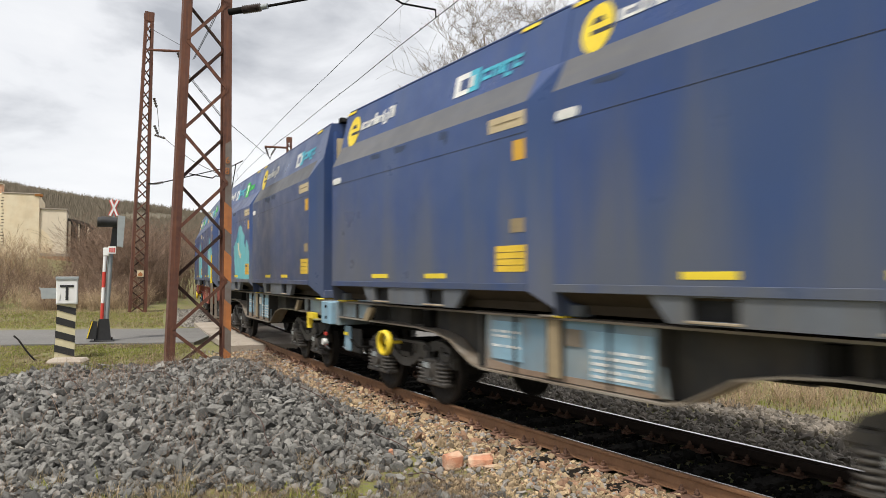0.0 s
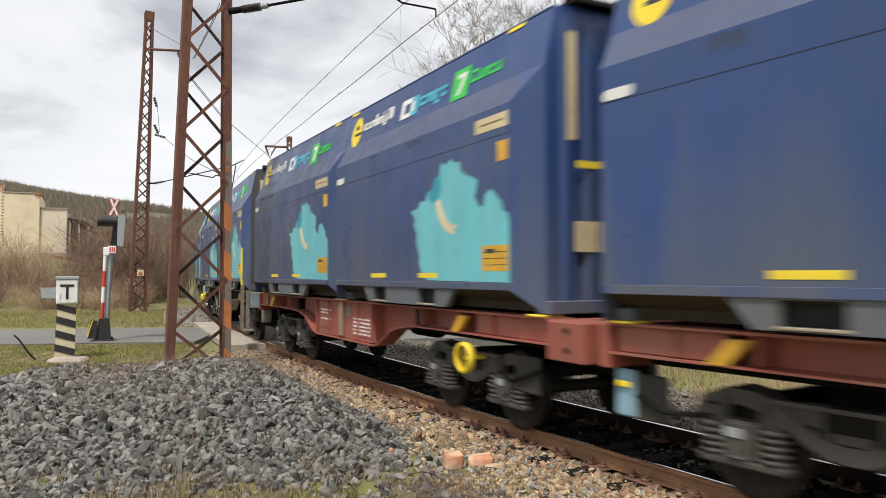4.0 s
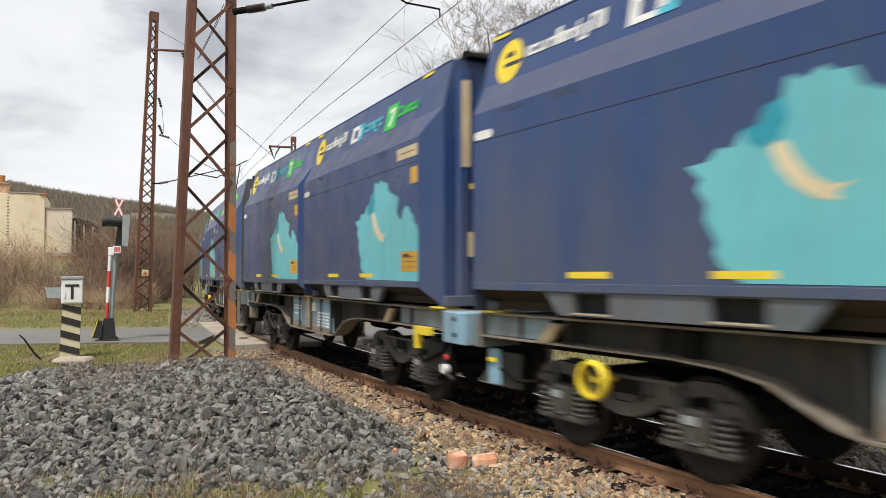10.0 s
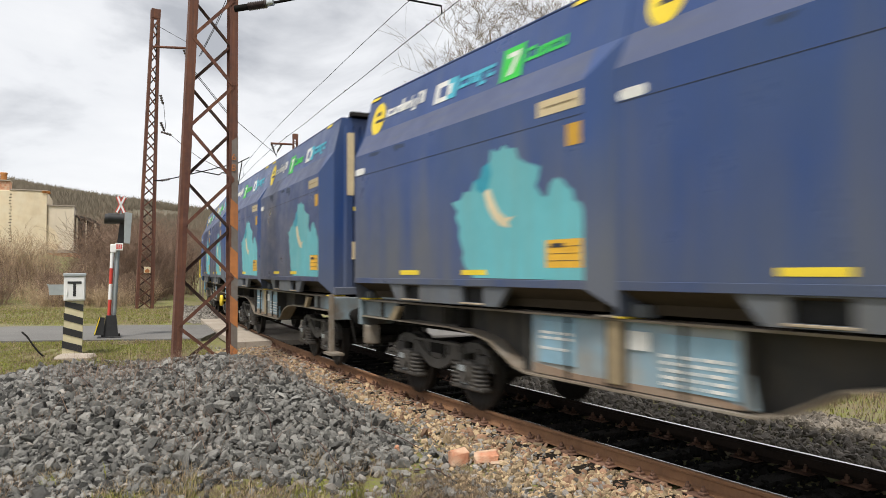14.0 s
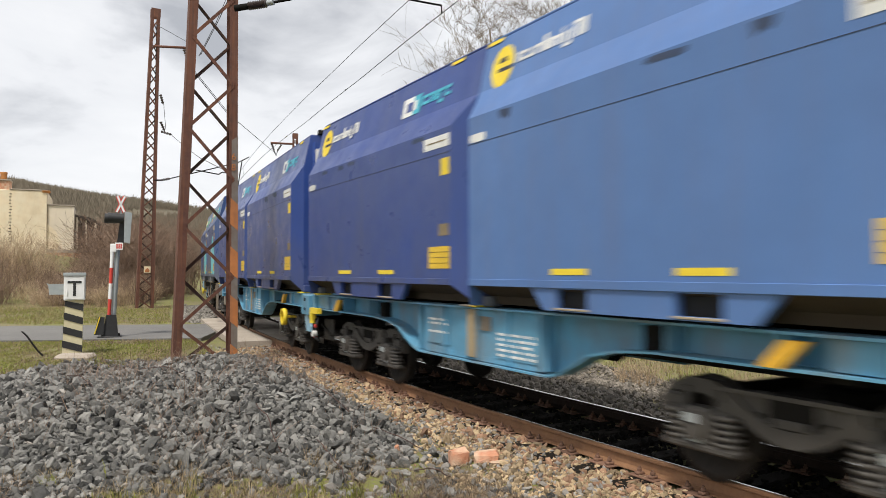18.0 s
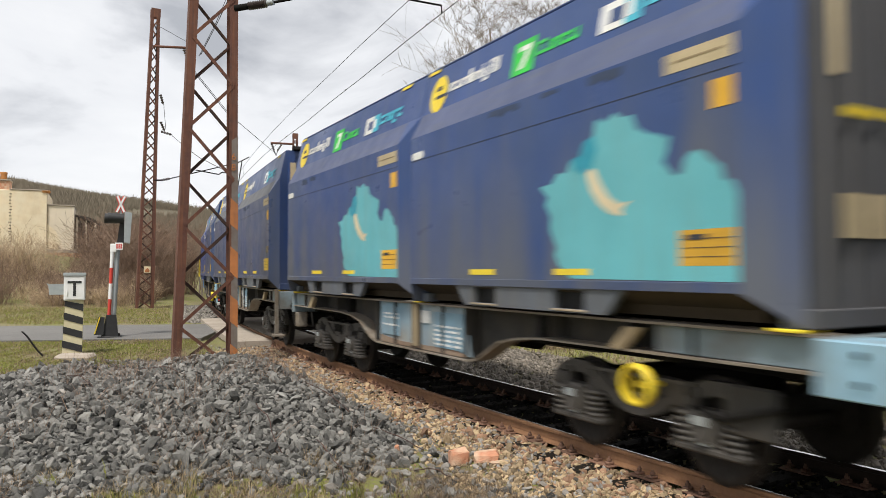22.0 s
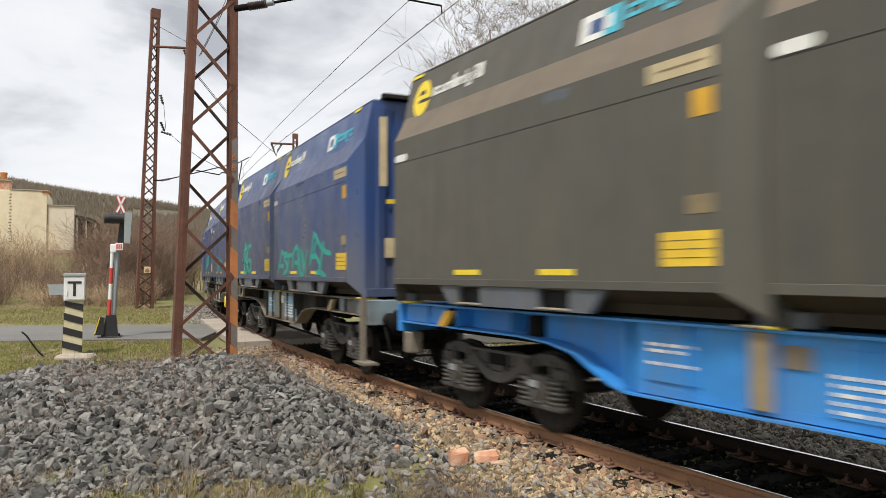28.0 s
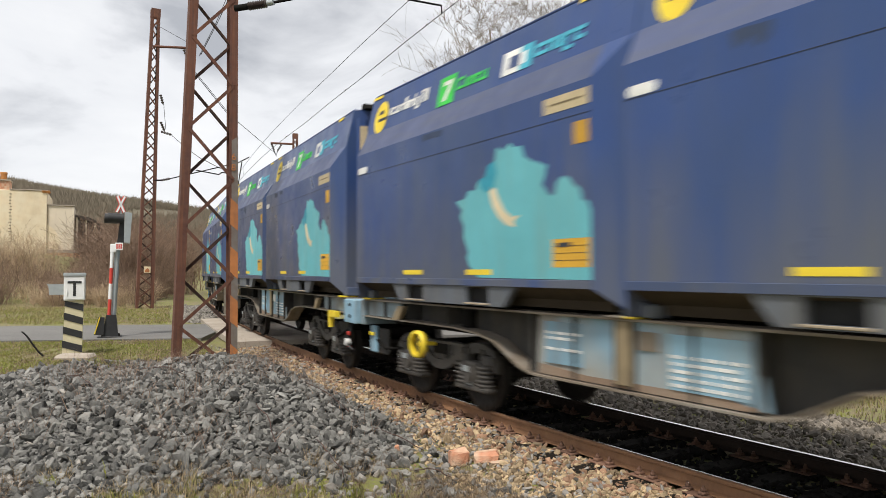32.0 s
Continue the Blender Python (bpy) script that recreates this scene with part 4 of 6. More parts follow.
def building():
    d = 70.0
    top = thing("ruined_building", "ruined beige plastered building with a chimney and open timber shed", "building", pose(*place(d, 82), 0, 0, 0, FACE + 25))
    k = d / FOCAL
    X = lambda px: (px - 82) * k
    Z = lambda row: level(d, row)
    lo = 1.5
    part("main_wall", Mesh().box(X(-70), X(82), 0, 9.0, lo, Z(337), 0.05), "plaster", top)
    m = Mesh()
    rng = random.Random(4)
    m.box(X(24), X(82) + 0.06, -0.06, 0.5, Z(337), Z(335), 0.02)
    part("wall_cap", m, "concrete", top)
    for i in range(7):
        part("roof_tile", Mesh().box(X(74) + i * 0.06, X(74) + i * 0.06 + 0.30, -0.1, 0.35 + 0.1 * i, Z(340) + rng.uniform(0, 0.05), Z(336), 0.02), "tile", top)
    for i in range(16):
        part("crack", Mesh().box(X(24) - 0.02 + rng.uniform(-0.05, 0.05), X(26) + rng.uniform(0, 0.1), -0.012, 0.01, Z(345 + i * 5.5), Z(343.5 + i * 5.5)), "oldwood", top)
    st = part("chimney_block", Mesh().box(X(-20), X(24), 0.2, 2.0, Z(338), Z(321), 0.04), "brick", top)
    part("coping", Mesh().box(X(-21), X(25), 0.1, 2.1, Z(321), Z(319)), "concrete", st)
    part("chimney_pot", Mesh().lathe([(0.0, 0.75), (0.30, 0.75), (0.33, 0.72), (0.28, 0.5), (0.28, 0.0)], (X(13), 1.0, Z(319)), "z", 14), "tile", st)
    part("side_block", Mesh().box(X(82) + 0.02, X(125), 0.25, 7.0, Z(441), Z(362), 0.04), "plaster_pale", top)
    part("plinth", Mesh().box(X(82) + 0.01, X(138), 0.1, 7.0, lo, Z(446)), "brick", top)
    part("ledge", Mesh().box(X(82) + 0.01, X(138), -0.05, 7.0, Z(446), Z(441)), "concrete", top)
    part("coping", Mesh().box(X(82) + 0.01, X(126), 0.15, 7.0, Z(362), Z(360)), "concrete", top)
    part("patch", Mesh().prism([(X(82), Z(440)), (X(98), Z(440)), (X(104), Z(425)), (X(94), Z(405)), (X(82), Z(395))], 0.22, 0.25), "plaster", top, "patch of bare masonry")
    # the open shed runs away behind the block
    part("shed_roof", Mesh().prism([(X(126), Z(375)), (X(150), Z(380)), (X(168), Z(389)), (X(168), Z(393)), (X(126), Z(379))], 1.6, 6.5), "oldwood", top)
    part("shed_back", Mesh().box(X(126), X(168), 6.3, 6.5, lo, Z(385)), "oldwood", top)
    for i, px in enumerate((127, 133, 138, 143, 148, 153, 158, 163, 167)):
        part("shed_board", Mesh().box(X(px), X(px + (2.5 if i % 2 else 4)), 1.7, 1.85, lo, Z(379 + (px - 127) * 0.32)), ("plaster_pale", "oldwood", "oldwood")[i % 3], top)


# ---- wires ----
def wire(points, r, label="thin dark overhead wire", name="overhead_wire"):
    thing(name, label, "wire", group="overhead wires", mesh=Mesh().tube(points, r, 5), mat="wire")


def overhead():
    ss = np.arange(-75, 13, 2.5)
    kz = lambda s: float(np.interp(s, [-75, -35, -22.6, -17.2, -12.4, 12], [6.42, 6.54, 6.77, 6.90, 7.12, 7.5]))
    cz = lambda s: float(np.interp(s, [-75, -25, -20, -15, -12, -9, 12], [6.2, 6.2, 6.15, 6.26, 6.41, 6.55, 6.6]))
    wire([(*track(s, 0.05)[:2], cz(s)) for s in ss], 0.008, "taut copper contact wire above the track")
    wire([(*track(s, 0.02)[:2], kz(s)) for s in ss], 0.007, "sagging carrier wire above the track")
    for s in (-39.0, -33.0):
        wire([(*track(s, 0.05)[:2], cz(s)), (*track(s, 0.02)[:2], kz(s))], 0.004, "thin dropper between the overhead wires", "dropper_wire")
    for s in (-16.2, -11.6, -22.5):
        x, y, _ = track(s, 0.05)
        thing("wire_clamp", "small metal clamp on the contact wire", "clamp", pose(x, y, cz(s)), "wire clamps", Mesh().box(-0.014, 0.014, -0.012, 0.012, -0.012, 0.024, 0.004), "iron")
    # registration arm of the next support, nearer than the picture's edge
    x, y, h = track(-11.0, 0.05)
    m = Mesh().tube([(x, y, cz(-11.0)), (x, y, cz(-11.0) + 0.14), (*sight(12.4, 722, -6),), (*sight(11.5, 640, -60),)], 0.017, 8)
    thing("registration_arm", "thin steel registration arm holding the contact wire", "catenary arm", mesh=m, mat="iron")
    # bracket on the near mast
    a, b, c, d = sight(16.0, 412, 10), sight(16.0, 438, 6), sight(15.9, 471, 1), sight(15.6, 640, -30)
    top = thing("bracket_arm", "catenary bracket arm with a brown ribbed insulator", "catenary arm")
    part("socket", Mesh().rod(a, b, 0.07, 10), "iron", top)
    part("insulator", insulator(b, c, 0.095, 10), "porcelain", top)
    part("tube", Mesh().rod(c, d, 0.03, 10), "iron", top)
    part("collar", Mesh().rod(c, sight(15.85, 482, -1), 0.06, 10), "galv", top)
    part("collar", Mesh().rod(sight(16.0, 431, 7), b, 0.06, 10), "galv", top)
    # brackets on the far mast
    top = thing("bracket_arm", "catenary bracket of the far mast with hanging insulators", "catenary arm")
    D = 41.0
    part("tube", Mesh().tube([sight(D, 268, 78), sight(D, 310, 80), sight(D, 342, 82)], 0.07, 8), "rust", top)
    part("insulator", insulator(sight(D, 322, 84), sight(D, 332, 108), 0.085, 5), "porcelain", top)
    part("insulator", insulator(sight(D, 281, 165), sight(D, 286, 182), 0.09, 4), "porcelain", top)
    part("insulator", insulator(sight(D, 282, 214), sight(D, 289, 230), 0.09, 4), "porcelain", top)
    part("insulator", insulator(sight(D, 283, 231), sight(D, 302, 237), 0.08, 4), "porcelain", top)
    part("insulator", insulator(sight(D, 284, 318), sight(D, 300, 315), 0.08, 4), "porcelain", top)
    part("stay", Mesh().tube([sight(D, 272, 318), sight(D, 284, 318)], 0.05, 6), "iron", top)
    part("stay", Mesh().tube([sight(D, 300, 315), sight(D, 420, 287), sight(D, 440, 277)], 0.032, 6), "iron", top)
    part("stay", Mesh().tube([sight(D, 345, 300), sight(D, 386, 308), sight(D, 392, 304), sight(D, 404, 306)], 0.035, 6), "iron", top)
    part("stay", Mesh().tube([sight(D, 427, 285), sight(D, 420, 330)], 0.03, 6), "iron", top)
    for pts, r in (([sight(41, 274, 40), sight(40, 345, 80)], 0.014), ([sight(41, 302, 238), sight(41, 330, 262), sight(40, 352, 278), sight(41, 395, 300)], 0.016),
                   ([sight(41, 287, 182), sight(41, 291, 226)], 0.014), ([sight(32, 400, -5), sight(33, 382, 35), sight(34, 352, 94)], 0.016),
                   ([sight(32, 396, -5), sight(33, 379, 36), sight(34, 349, 96)], 0.014),
                   ([sight(38, 335, 118), sight(42, 398, 196), sight(50, 450, 240), sight(60, 488, 272)], 0.022), ([sight(38, 338, 118), sight(42, 400, 195)], 0.016)):
        wire(pts, r)
    # the third mast carries a pair of insulators on its arm
    top = thing("bracket_arm", "catenary bracket of the distant mast with two insulators", "catenary arm")
    D = 72.0
    part("tube", Mesh().tube([sight(D, 519, 254), sight(D, 479, 252)], 0.10, 8), "rust", top)
    part("insulator", insulator(sight(D, 480, 254), sight(D, 484, 266), 0.12, 4), "porcelain", top)
    part("insulator", insulator(sight(D, 497, 255), sight(D, 490, 266), 0.12, 4), "porcelain", top)
    part("stay", Mesh().tube([sight(D, 484, 266), sight(D, 488, 275), sight(D, 490, 266)], 0.06, 6), "iron", top)
    part("stay", Mesh().tube([sight(D, 479, 256), sight(D, 479, 250)], 0.06, 6), "iron", top)


# ---- plants ----
def blades(name, pts, tall, wide, mat, label, category, seed, droop=0.5):
    """One object of many bent grass blades; pts as x, y arrays."""
    rng = np.random.default_rng(seed)
    x, y = pts
    n = len(x)
    z = height(x, y)
    a, b = rng.uniform(0, 2 * math.pi, n), rng.uniform(0, 2 * math.pi, n)
    h = tall * rng.lognormal(0, 0.35, n)
    w = wide * rng.uniform(0.6, 1.3, n)
    lean = rng.uniform(0.05, droop, n) * h
    dx, dy, sx, sy = np.cos(a) * lean, np.sin(a) * lean, np.cos(b) * w / 2, np.sin(b) * w / 2
    v = np.stack([np.stack([x - sx, y - sy, z - 0.01], -1), np.stack([x + sx, y + sy, z - 0.01], -1),
                  np.stack([x + dx * 0.35 + sx * 0.7, y + dy * 0.35 + sy * 0.7, z + h * 0.55], -1), np.stack([x + dx * 0.35 - sx * 0.7, y + dy * 0.35 - sy * 0.7, z + h * 0.55], -1),
                  np.stack([x + dx, y + dy, z + h], -1)], 1)
    o = 5 * np.arange(n)
    f = [(i, i + 1, i + 2, i + 3) for i in o] + [(i + 3, i + 2, i + 4) for i in o]
    me = bpy.data.meshes.new(name)
    me.from_pydata(v.reshape(-1, 3).tolist(), [], [tuple(int(q) for q in t) for t in f])
    me.materials.append(MAT[mat])
    return tagged(new(name, me), label, category, kind="stuff")


def scatter(n, d0, d1, px0, px1, seed, clump=0.0, keep=None):
    """Points spread over a stretch of ground seen between two bearings, gathered in tufts if asked."""
    rng = np.random.default_rng(seed)
    d = np.sqrt(rng.uniform(d0 * d0, d1 * d1, n))
    l = rng.uniform((px0 - 784) / FOCAL, (px1 - 784) / FOCAL, n) * d
    if clump:
        m = max(1, n // 60)
        c = rng.integers(0, m, n)
        d, l = d[c] + rng.normal(0, clump, n), l[c] + rng.normal(0, clump, n)
    x, y = EYE[0] + FWD.x * d + RGT.x * l, EYE[1] + FWD.y * d + RGT.y * l
    if keep is not None:
        k = keep(x, y)
        x, y = x[k], y[k]
    return x, y


def grasses():
    off_track = lambda x, y: (offset(x, y) < -2.6) & ~road_mask(x, y)
    low = lambda x, y: off_track(x, y) & (heap(x, y) < 0.22)
    foot = lambda x, y: off_track(x, y) & (heap(x, y) < 0.13)
    patchy = lambda x, y: foot(x, y) & (wave(x, y, 0.42, 1.3) > 0.0)
    blades("dry_grass", scatter(7000, 6.8, 8.5, -60, 640, 21, 0.09, patchy), 0.10, 0.0055, "straw", "dry straw-coloured grass at the foot of the gravel heap", "grass", 21, 1.1)
    blades("dead_litter", scatter(22000, 6.8, 8.7, -60, 1060, 26, 0.18, lambda x, y: (offset(x, y) < -2.0) & (heap(x, y) < 0.14) & (wave(x, y, 0.30, 4.0) > -0.1)), 0.055, 0.007, "litter", "brown dead stalks on the ground", "grass", 26, 2.6)
    blades("green_tufts", scatter(1100, 6.9, 7.6, 60, 640, 22, 0.06, patchy), 0.085, 0.010, "grass", "fresh green grass tufts at the foot of the heap", "grass", 22, 0.6)
    blades("green_tufts", scatter(240, 7.0, 7.5, 600, 700, 23, 0.06, foot), 0.07, 0.010, "grass", "fresh green grass tufts near the ballast", "grass", 23, 0.6)
    blades("verge_grass", scatter(56000, 13.5, 22.2, -60, 470, 24, 0.0, lambda x, y: low(x, y) & (wave(x, y, 0.8, 2.2) + wave(x, y, 0.27, 0.7) * 0.6 > -0.45)), 0.024, 0.017, "grass", "short mossy green grass between the heap and the road", "grass", 24, 0.9)
    blades("verge_litter", scatter(9000, 14, 22.2, -60, 470, 35, 0.3, low), 0.03, 0.02, "litter", "brown dead leaves and stalks in the verge", "grass", 35, 2.2)
    blades("verge_straw", scatter(5500, 14, 22.2, -60, 470, 25, 0.35, low), 0.05, 0.014, "straw", "withered grass among the green verge", "grass", 25, 1.0)
    blades("far_verge", scatter(12000, 28.5, 41, -60, 400, 27, 0.0, lambda x, y: (offset(x, y) < -3) & ~road_mask(x, y)), 0.05, 0.03, "grass", "rough green grass beyond the road", "grass", 27, 0.9)
    blades("far_verge_straw", scatter(26000, 29, 44, -60, 400, 28, 0.8, lambda x, y: (offset(x, y) < -3) & ~road_mask(x, y)), 0.045, 0.022, "straw", "withered straw beyond the road", "grass", 28, 0.9)
    beyond = lambda x, y: (offset(x, y) > 5.5) & ~road_mask(x, y)
    blades("bank_litter", scatter(20000, 9.5, 26, 640, 1700, 37, 0.0, beyond), 0.08, 0.016, "litter", "brown dead grass beyond the track", "grass", 37, 1.2)
    blades("bank_grass", scatter(13000, 9.5, 26, 640, 1700, 29, 0.0, beyond), 0.09, 0.02, "grass", "short grass on the far side of the track", "grass", 29, 0.9)
    blades("bank_straw", scatter(22000, 10, 30, 640, 1700, 30, 0.4, lambda x, y: beyond(x, y) & (offset(x, y) > 6.4)), 0.17, 0.012, "straw", "tall dry grass on the far side of the track", "grass", 30, 0.6)
    blades("dry_stalks", scatter(2600, 6.75, 7.7, 700, 960, 36, 0.10, lambda x, y: (offset(x, y) < -2.15) & (heap(x, y) < 0.2)), 0.11, 0.005, "litter", "tangled grey-brown dry stalks beside the ballast", "grass", 36, 1.8)
    # a mossy spot and dead stalks on the heap
    blades("heap_weeds", scatter(700, 12.5, 13.8, 140, 215, 31, 0.12, lambda x, y: heap(x, y) > 0.2), 0.10, 0.012, "grass", "small green weeds growing on the gravel heap", "grass", 31, 0.8)
    blades("heap_stalks", scatter(2600, 8, 14, 30, 720, 32, 0.3, lambda x, y: heap(x, y) > 0.12), 0.24, 0.006, "shrub", "dead brown stalks scattered over the gravel heap", "grass", 32, 2.2)
    rng = random.Random(77)
    for a, b in (((534, 10.4), (622, 9.6)), ((664, 9.3), (752, 8.7)), ((455, 9.3), (500, 8.2)), ((250, 11.4), (330, 10.6)), ((560, 8.6), (612, 7.7)), ((120, 10.6), (170, 9.5)), ((736, 7.9), (800, 7.6))):
        m, (p0, d0), (p1, d1) = Mesh(), a, b
        pts = []
        for i in range(7):
            u = i / 6
            x, y = place(d0 + (d1 - d0) * u, p0 + (p1 - p0) * u + rng.uniform(-4, 4))
            pts.append((x, y, float(height(x, y)) + 0.07 + 0.05 * math.sin(math.pi * u) + rng.uniform(0, 0.02)))
        thing("dead_bramble", "long dry reddish bramble stalk lying on the gravel", "stalk", group="stalks on the heap", mesh=m.tube(pts, 0.006, 5), mat="rust_shade")


def branch(m, rng, p, d, length, r, depth, sides, twig, curve=0.2, least=0.006, kids=1, thick=1, reach=(0.38, 0.62)):
    """A limb in bent pieces that forks until it is a twig."""
    n = 5 if depth > 1 else 3
    for i in range(n):
        q = p + d * (length / n)
        r2 = max(least, r * (0.86 if depth > 1 else 0.78))
        (m if depth > 1 else twig).rod(p, q, max(r, least), sides if depth > 1 else 3, r2, caps=False)
        p, r = q, r2
        d = (d + Vector((rng.gauss(0, curve), rng.gauss(0, curve), rng.gauss(0.06, curve * 0.7))) * 0.5).normalized()
        if depth > 0 and i > 0:
            for _ in range(kids if depth > 1 else max(kids, thick)):
                side = Vector((rng.gauss(0, 1), rng.gauss(0, 1), rng.gauss(0.2, 0.6))).normalized()
                branch(m, rng, p, (d * 0.75 + side * 0.7).normalized(), length * rng.uniform(*reach), r * rng.uniform(0.45, 0.6), depth - 1, max(3, sides - 1), twig, curve, least, kids, thick, reach)


def tree(x, y, z, tall, lean_, seed):
    rng = random.Random(seed)
    top = thing("bare_tree", "leafless spring tree with pale tan bark and fine twigs", "tree", pose(x, y, z), "bare trees beyond the train")
    m, twig = Mesh(), Mesh()
    p, d, r = Vector((0, 0, -0.2)), Vector((lean_[0], lean_[1], 1)).normalized(), 0.0125 * tall
    n = 12
    for i in range(n):
        q = p + d * (tall / n)
        m.rod(p, q, r, 8, r * 0.87, caps=False)
        p, r = q, r * 0.87
        d = (d + Vector((rng.gauss(0, 0.06), rng.gauss(0, 0.06), 0.03))).normalized()
        if i >= 3:
            for _ in range(1 + i % 2):
                a = rng.uniform(0, 2 * math.pi)
                side = Vector((math.cos(a), math.sin(a), rng.uniform(0.3, 0.9))).normalized()
                branch(m, rng, p, (side + d * 0.3).normalized(), tall * rng.uniform(0.17, 0.30) * (1.2 - i / 14), r * 0.5, 3, 5, twig, 0.2, 0.0052, 1, 3, (0.48, 0.80))
    part("trunk", m, "bark", top)
    part("crown", twig, "twig", top, "fine leafless twigs")


def trees():
    for px, d, tall, ln, seed in ((778, 31, 9.4, (-0.06, -0.02), 12), (806, 30, 10.2, (-0.05, -0.03), 1), (858, 29, 11.0, (0.0, 0.02), 14), (838, 33, 9.0, (0.02, 0.0), 9), (878, 33, 12.5, (-0.03, 0.0), 2), (905, 30, 12.5, (-0.02, 0.02), 3), (938, 34, 13.5, (0.03, 0.03), 5),
                                  (985, 30, 12.5, (0.05, 0.04), 6), (1040, 32, 12.5, (0.03, 0.04), 7)):
        x, y = place(d, px)
        tree(x, y, -0.55, tall, ln, seed)


def shrub_mesh(seed, tall, wide, stems, mat):
    rng = random.Random(seed)
    m = Mesh()
    for i in range(stems):
        a, rr = rng.uniform(0, 2 * math.pi), wide * math.sqrt(rng.random()) * 0.5
        p = Vector((rr * math.cos(a), rr * math.sin(a), -0.1))
        d = Vector((math.cos(a) * rng.uniform(0, 0.45), math.sin(a) * rng.uniform(0, 0.45), 1)).normalized()
        branch(m, rng, p, d, tall * rng.uniform(0.4, 0.85), rng.uniform(0.012, 0.028), 2, 3, m, 0.24, 0.007, 1)
    return m.data("shrub", mat)


def shrubs():
    kinds = [shrub_mesh(50 + i, t, w, n, mt) for i, (t, w, n, mt) in enumerate(((2.6, 3.0, 44, "shrub"), (3.4, 3.2, 44, "shrub"), (1.7, 2.6, 60, "shrub_pale"), (4.6, 3.6, 48, "shrub"), (3.0, 2.8, 36, "shrub_pale")))]
    tops = [max(v.co.z for v in me.vertices) for me in kinds]
    words = ("tangled brown leafless shrub beyond the road", "tall brown leafless thicket beyond the road", "pale dry weeds and stems beyond the road",
             "high leafless bramble thicket beyond the road", "pale bare bush in front of the ruin")
    rng = random.Random(8)
    spots = []
    for i in range(44):
        spots.append((rng.uniform(42, 46), rng.uniform(-70, 345), rng.choice((2, 2, 0)), rng.uniform(0.5, 0.85)))
    for i in range(40):
        spots.append((rng.uniform(46, 54), rng.uniform(-70, 350), rng.choice((0, 0, 2, 1)), rng.uniform(0.6, 0.95)))
    for i in range(22):
        spots.append((rng.uniform(54, 62), rng.uniform(130, 350), rng.choice((1, 3, 3)), rng.uniform(0.6, 0.9)))
    for i in range(34):
        spots.append((rng.uniform(52, 72), rng.uniform(172, 352), 3, rng.uniform(0.9, 1.5)))
    for i in range(30):
        spots.append((rng.uniform(58, 84), rng.uniform(166, 345), 3, rng.uniform(1.2, 2.2)))
    for px in (14, 30, 44, 58, 68, 150, 160):
        spots.append((rng.uniform(50, 53), px, 4, rng.uniform(1.0, 1.4)))
    for d, px, k, s in spots:
        x, y = place(d, px)
        if abs(float(offset(x, y))) < 5.0:
            continue
        roof = float(np.interp(px, [-70, 66, 78, 84, 130, 168, 182, 260, 350], [378, 380, 432, 448, 448, 420, 366, 348, 366])) + rng.uniform(0, 26)
        s = min(s, max(0.3, (level(d, roof) - float(height(x, y))) / tops[k]))
        ob = new("shrub", kinds[k])
        ob.matrix_basis = pose(x, y, float(height(x, y)) - 0.05, 0, 0, rng.uniform(0, 360)) @ Matrix.Diagonal((s, s, s, 1))
        tagged(ob, words[k], "shrub", "thicket beyond the road")
    for i, (px, d) in enumerate(((1130, 15.5), (1290, 13.6), (1350, 14.4), (1420, 13.8), (1500, 14.5), (1000, 21), (900, 24))):
        x, y = place(d, px)
        ob = new("shrub", kinds[2])
        ob.matrix_basis = pose(x, y, float(height(x, y)) - 0.05, 0, 0, 50 * i) @ Matrix.Diagonal((0.36, 0.36, 0.36, 1))
        tagged(ob, "pale dry weeds on the bank beyond the track", "shrub", "weeds beyond the track")


def far_woods():
    """Leafless woods on the hill: thousands of ragged clumps in one object."""
    rng = np.random.default_rng(12)
    n = 44000
    d, px = np.sqrt(rng.uniform(150**2, 520**2, n)), rng.uniform(-260, 900, n)
    l = (px - 784) / FOCAL * d
    x, y = EYE[0] + FWD.x * d + RGT.x * l, EYE[1] + FWD.y * d + RGT.y * l
    keep = (np.abs(offset(x, y)) > 18) & ((wave(x, y, 38, 2.0) > -0.62))
    x, y = x[keep], y[keep]
    z = height(x, y)
    n = len(x)
    tall = rng.uniform(2.5, 6.0, n)
    k = 7
    a, u = rng.uniform(0, 2 * math.pi, (n, k)), rng.uniform(0.0, 0.45, (n, k))
    spread = tall[:, None] * rng.uniform(0.02, 0.34, (n, k))
    foot = np.stack([x[:, None] + spread * 0.4 * np.cos(a), y[:, None] + spread * 0.4 * np.sin(a), z[:, None] + tall[:, None] * u], -1)
    tip = np.stack([x[:, None] + spread * np.cos(a), y[:, None] + spread * np.sin(a), z[:, None] + tall[:, None] * np.minimum(1.0, u + rng.uniform(0.3, 0.6, (n, k)))], -1)
    w = rng.uniform(0.10, 0.26, (n, k))[..., None] * np.array([RGT.x, RGT.y, 0])
    tri = np.stack([foot - w, foot + w, tip], 2)
    me = bpy.data.meshes.new("far_woods")
    m = n * k
    me.from_pydata(tri.reshape(-1, 3).tolist(), [], [(3 * i, 3 * i + 1, 3 * i + 2) for i in range(m)])
    me.materials.append(MAT["wood_far"])
    tagged(new("far_woods", me), "brown leafless woods covering the distant hill", "woods", kind="stuff")

# ---- the train ----
HF, HR, CH = 3.34, 2.96, SIDE / 2       # reach of the drawn-in front end and of the flat rear end, half length of the flat side
Z0, ZS, ZC, ZL, ZH, ZT = 1.44, 1.695, 3.48, 3.82, 4.18, 4.85
W0, W1, W2, WE = 1.41, 1.22, 1.08, 1.22


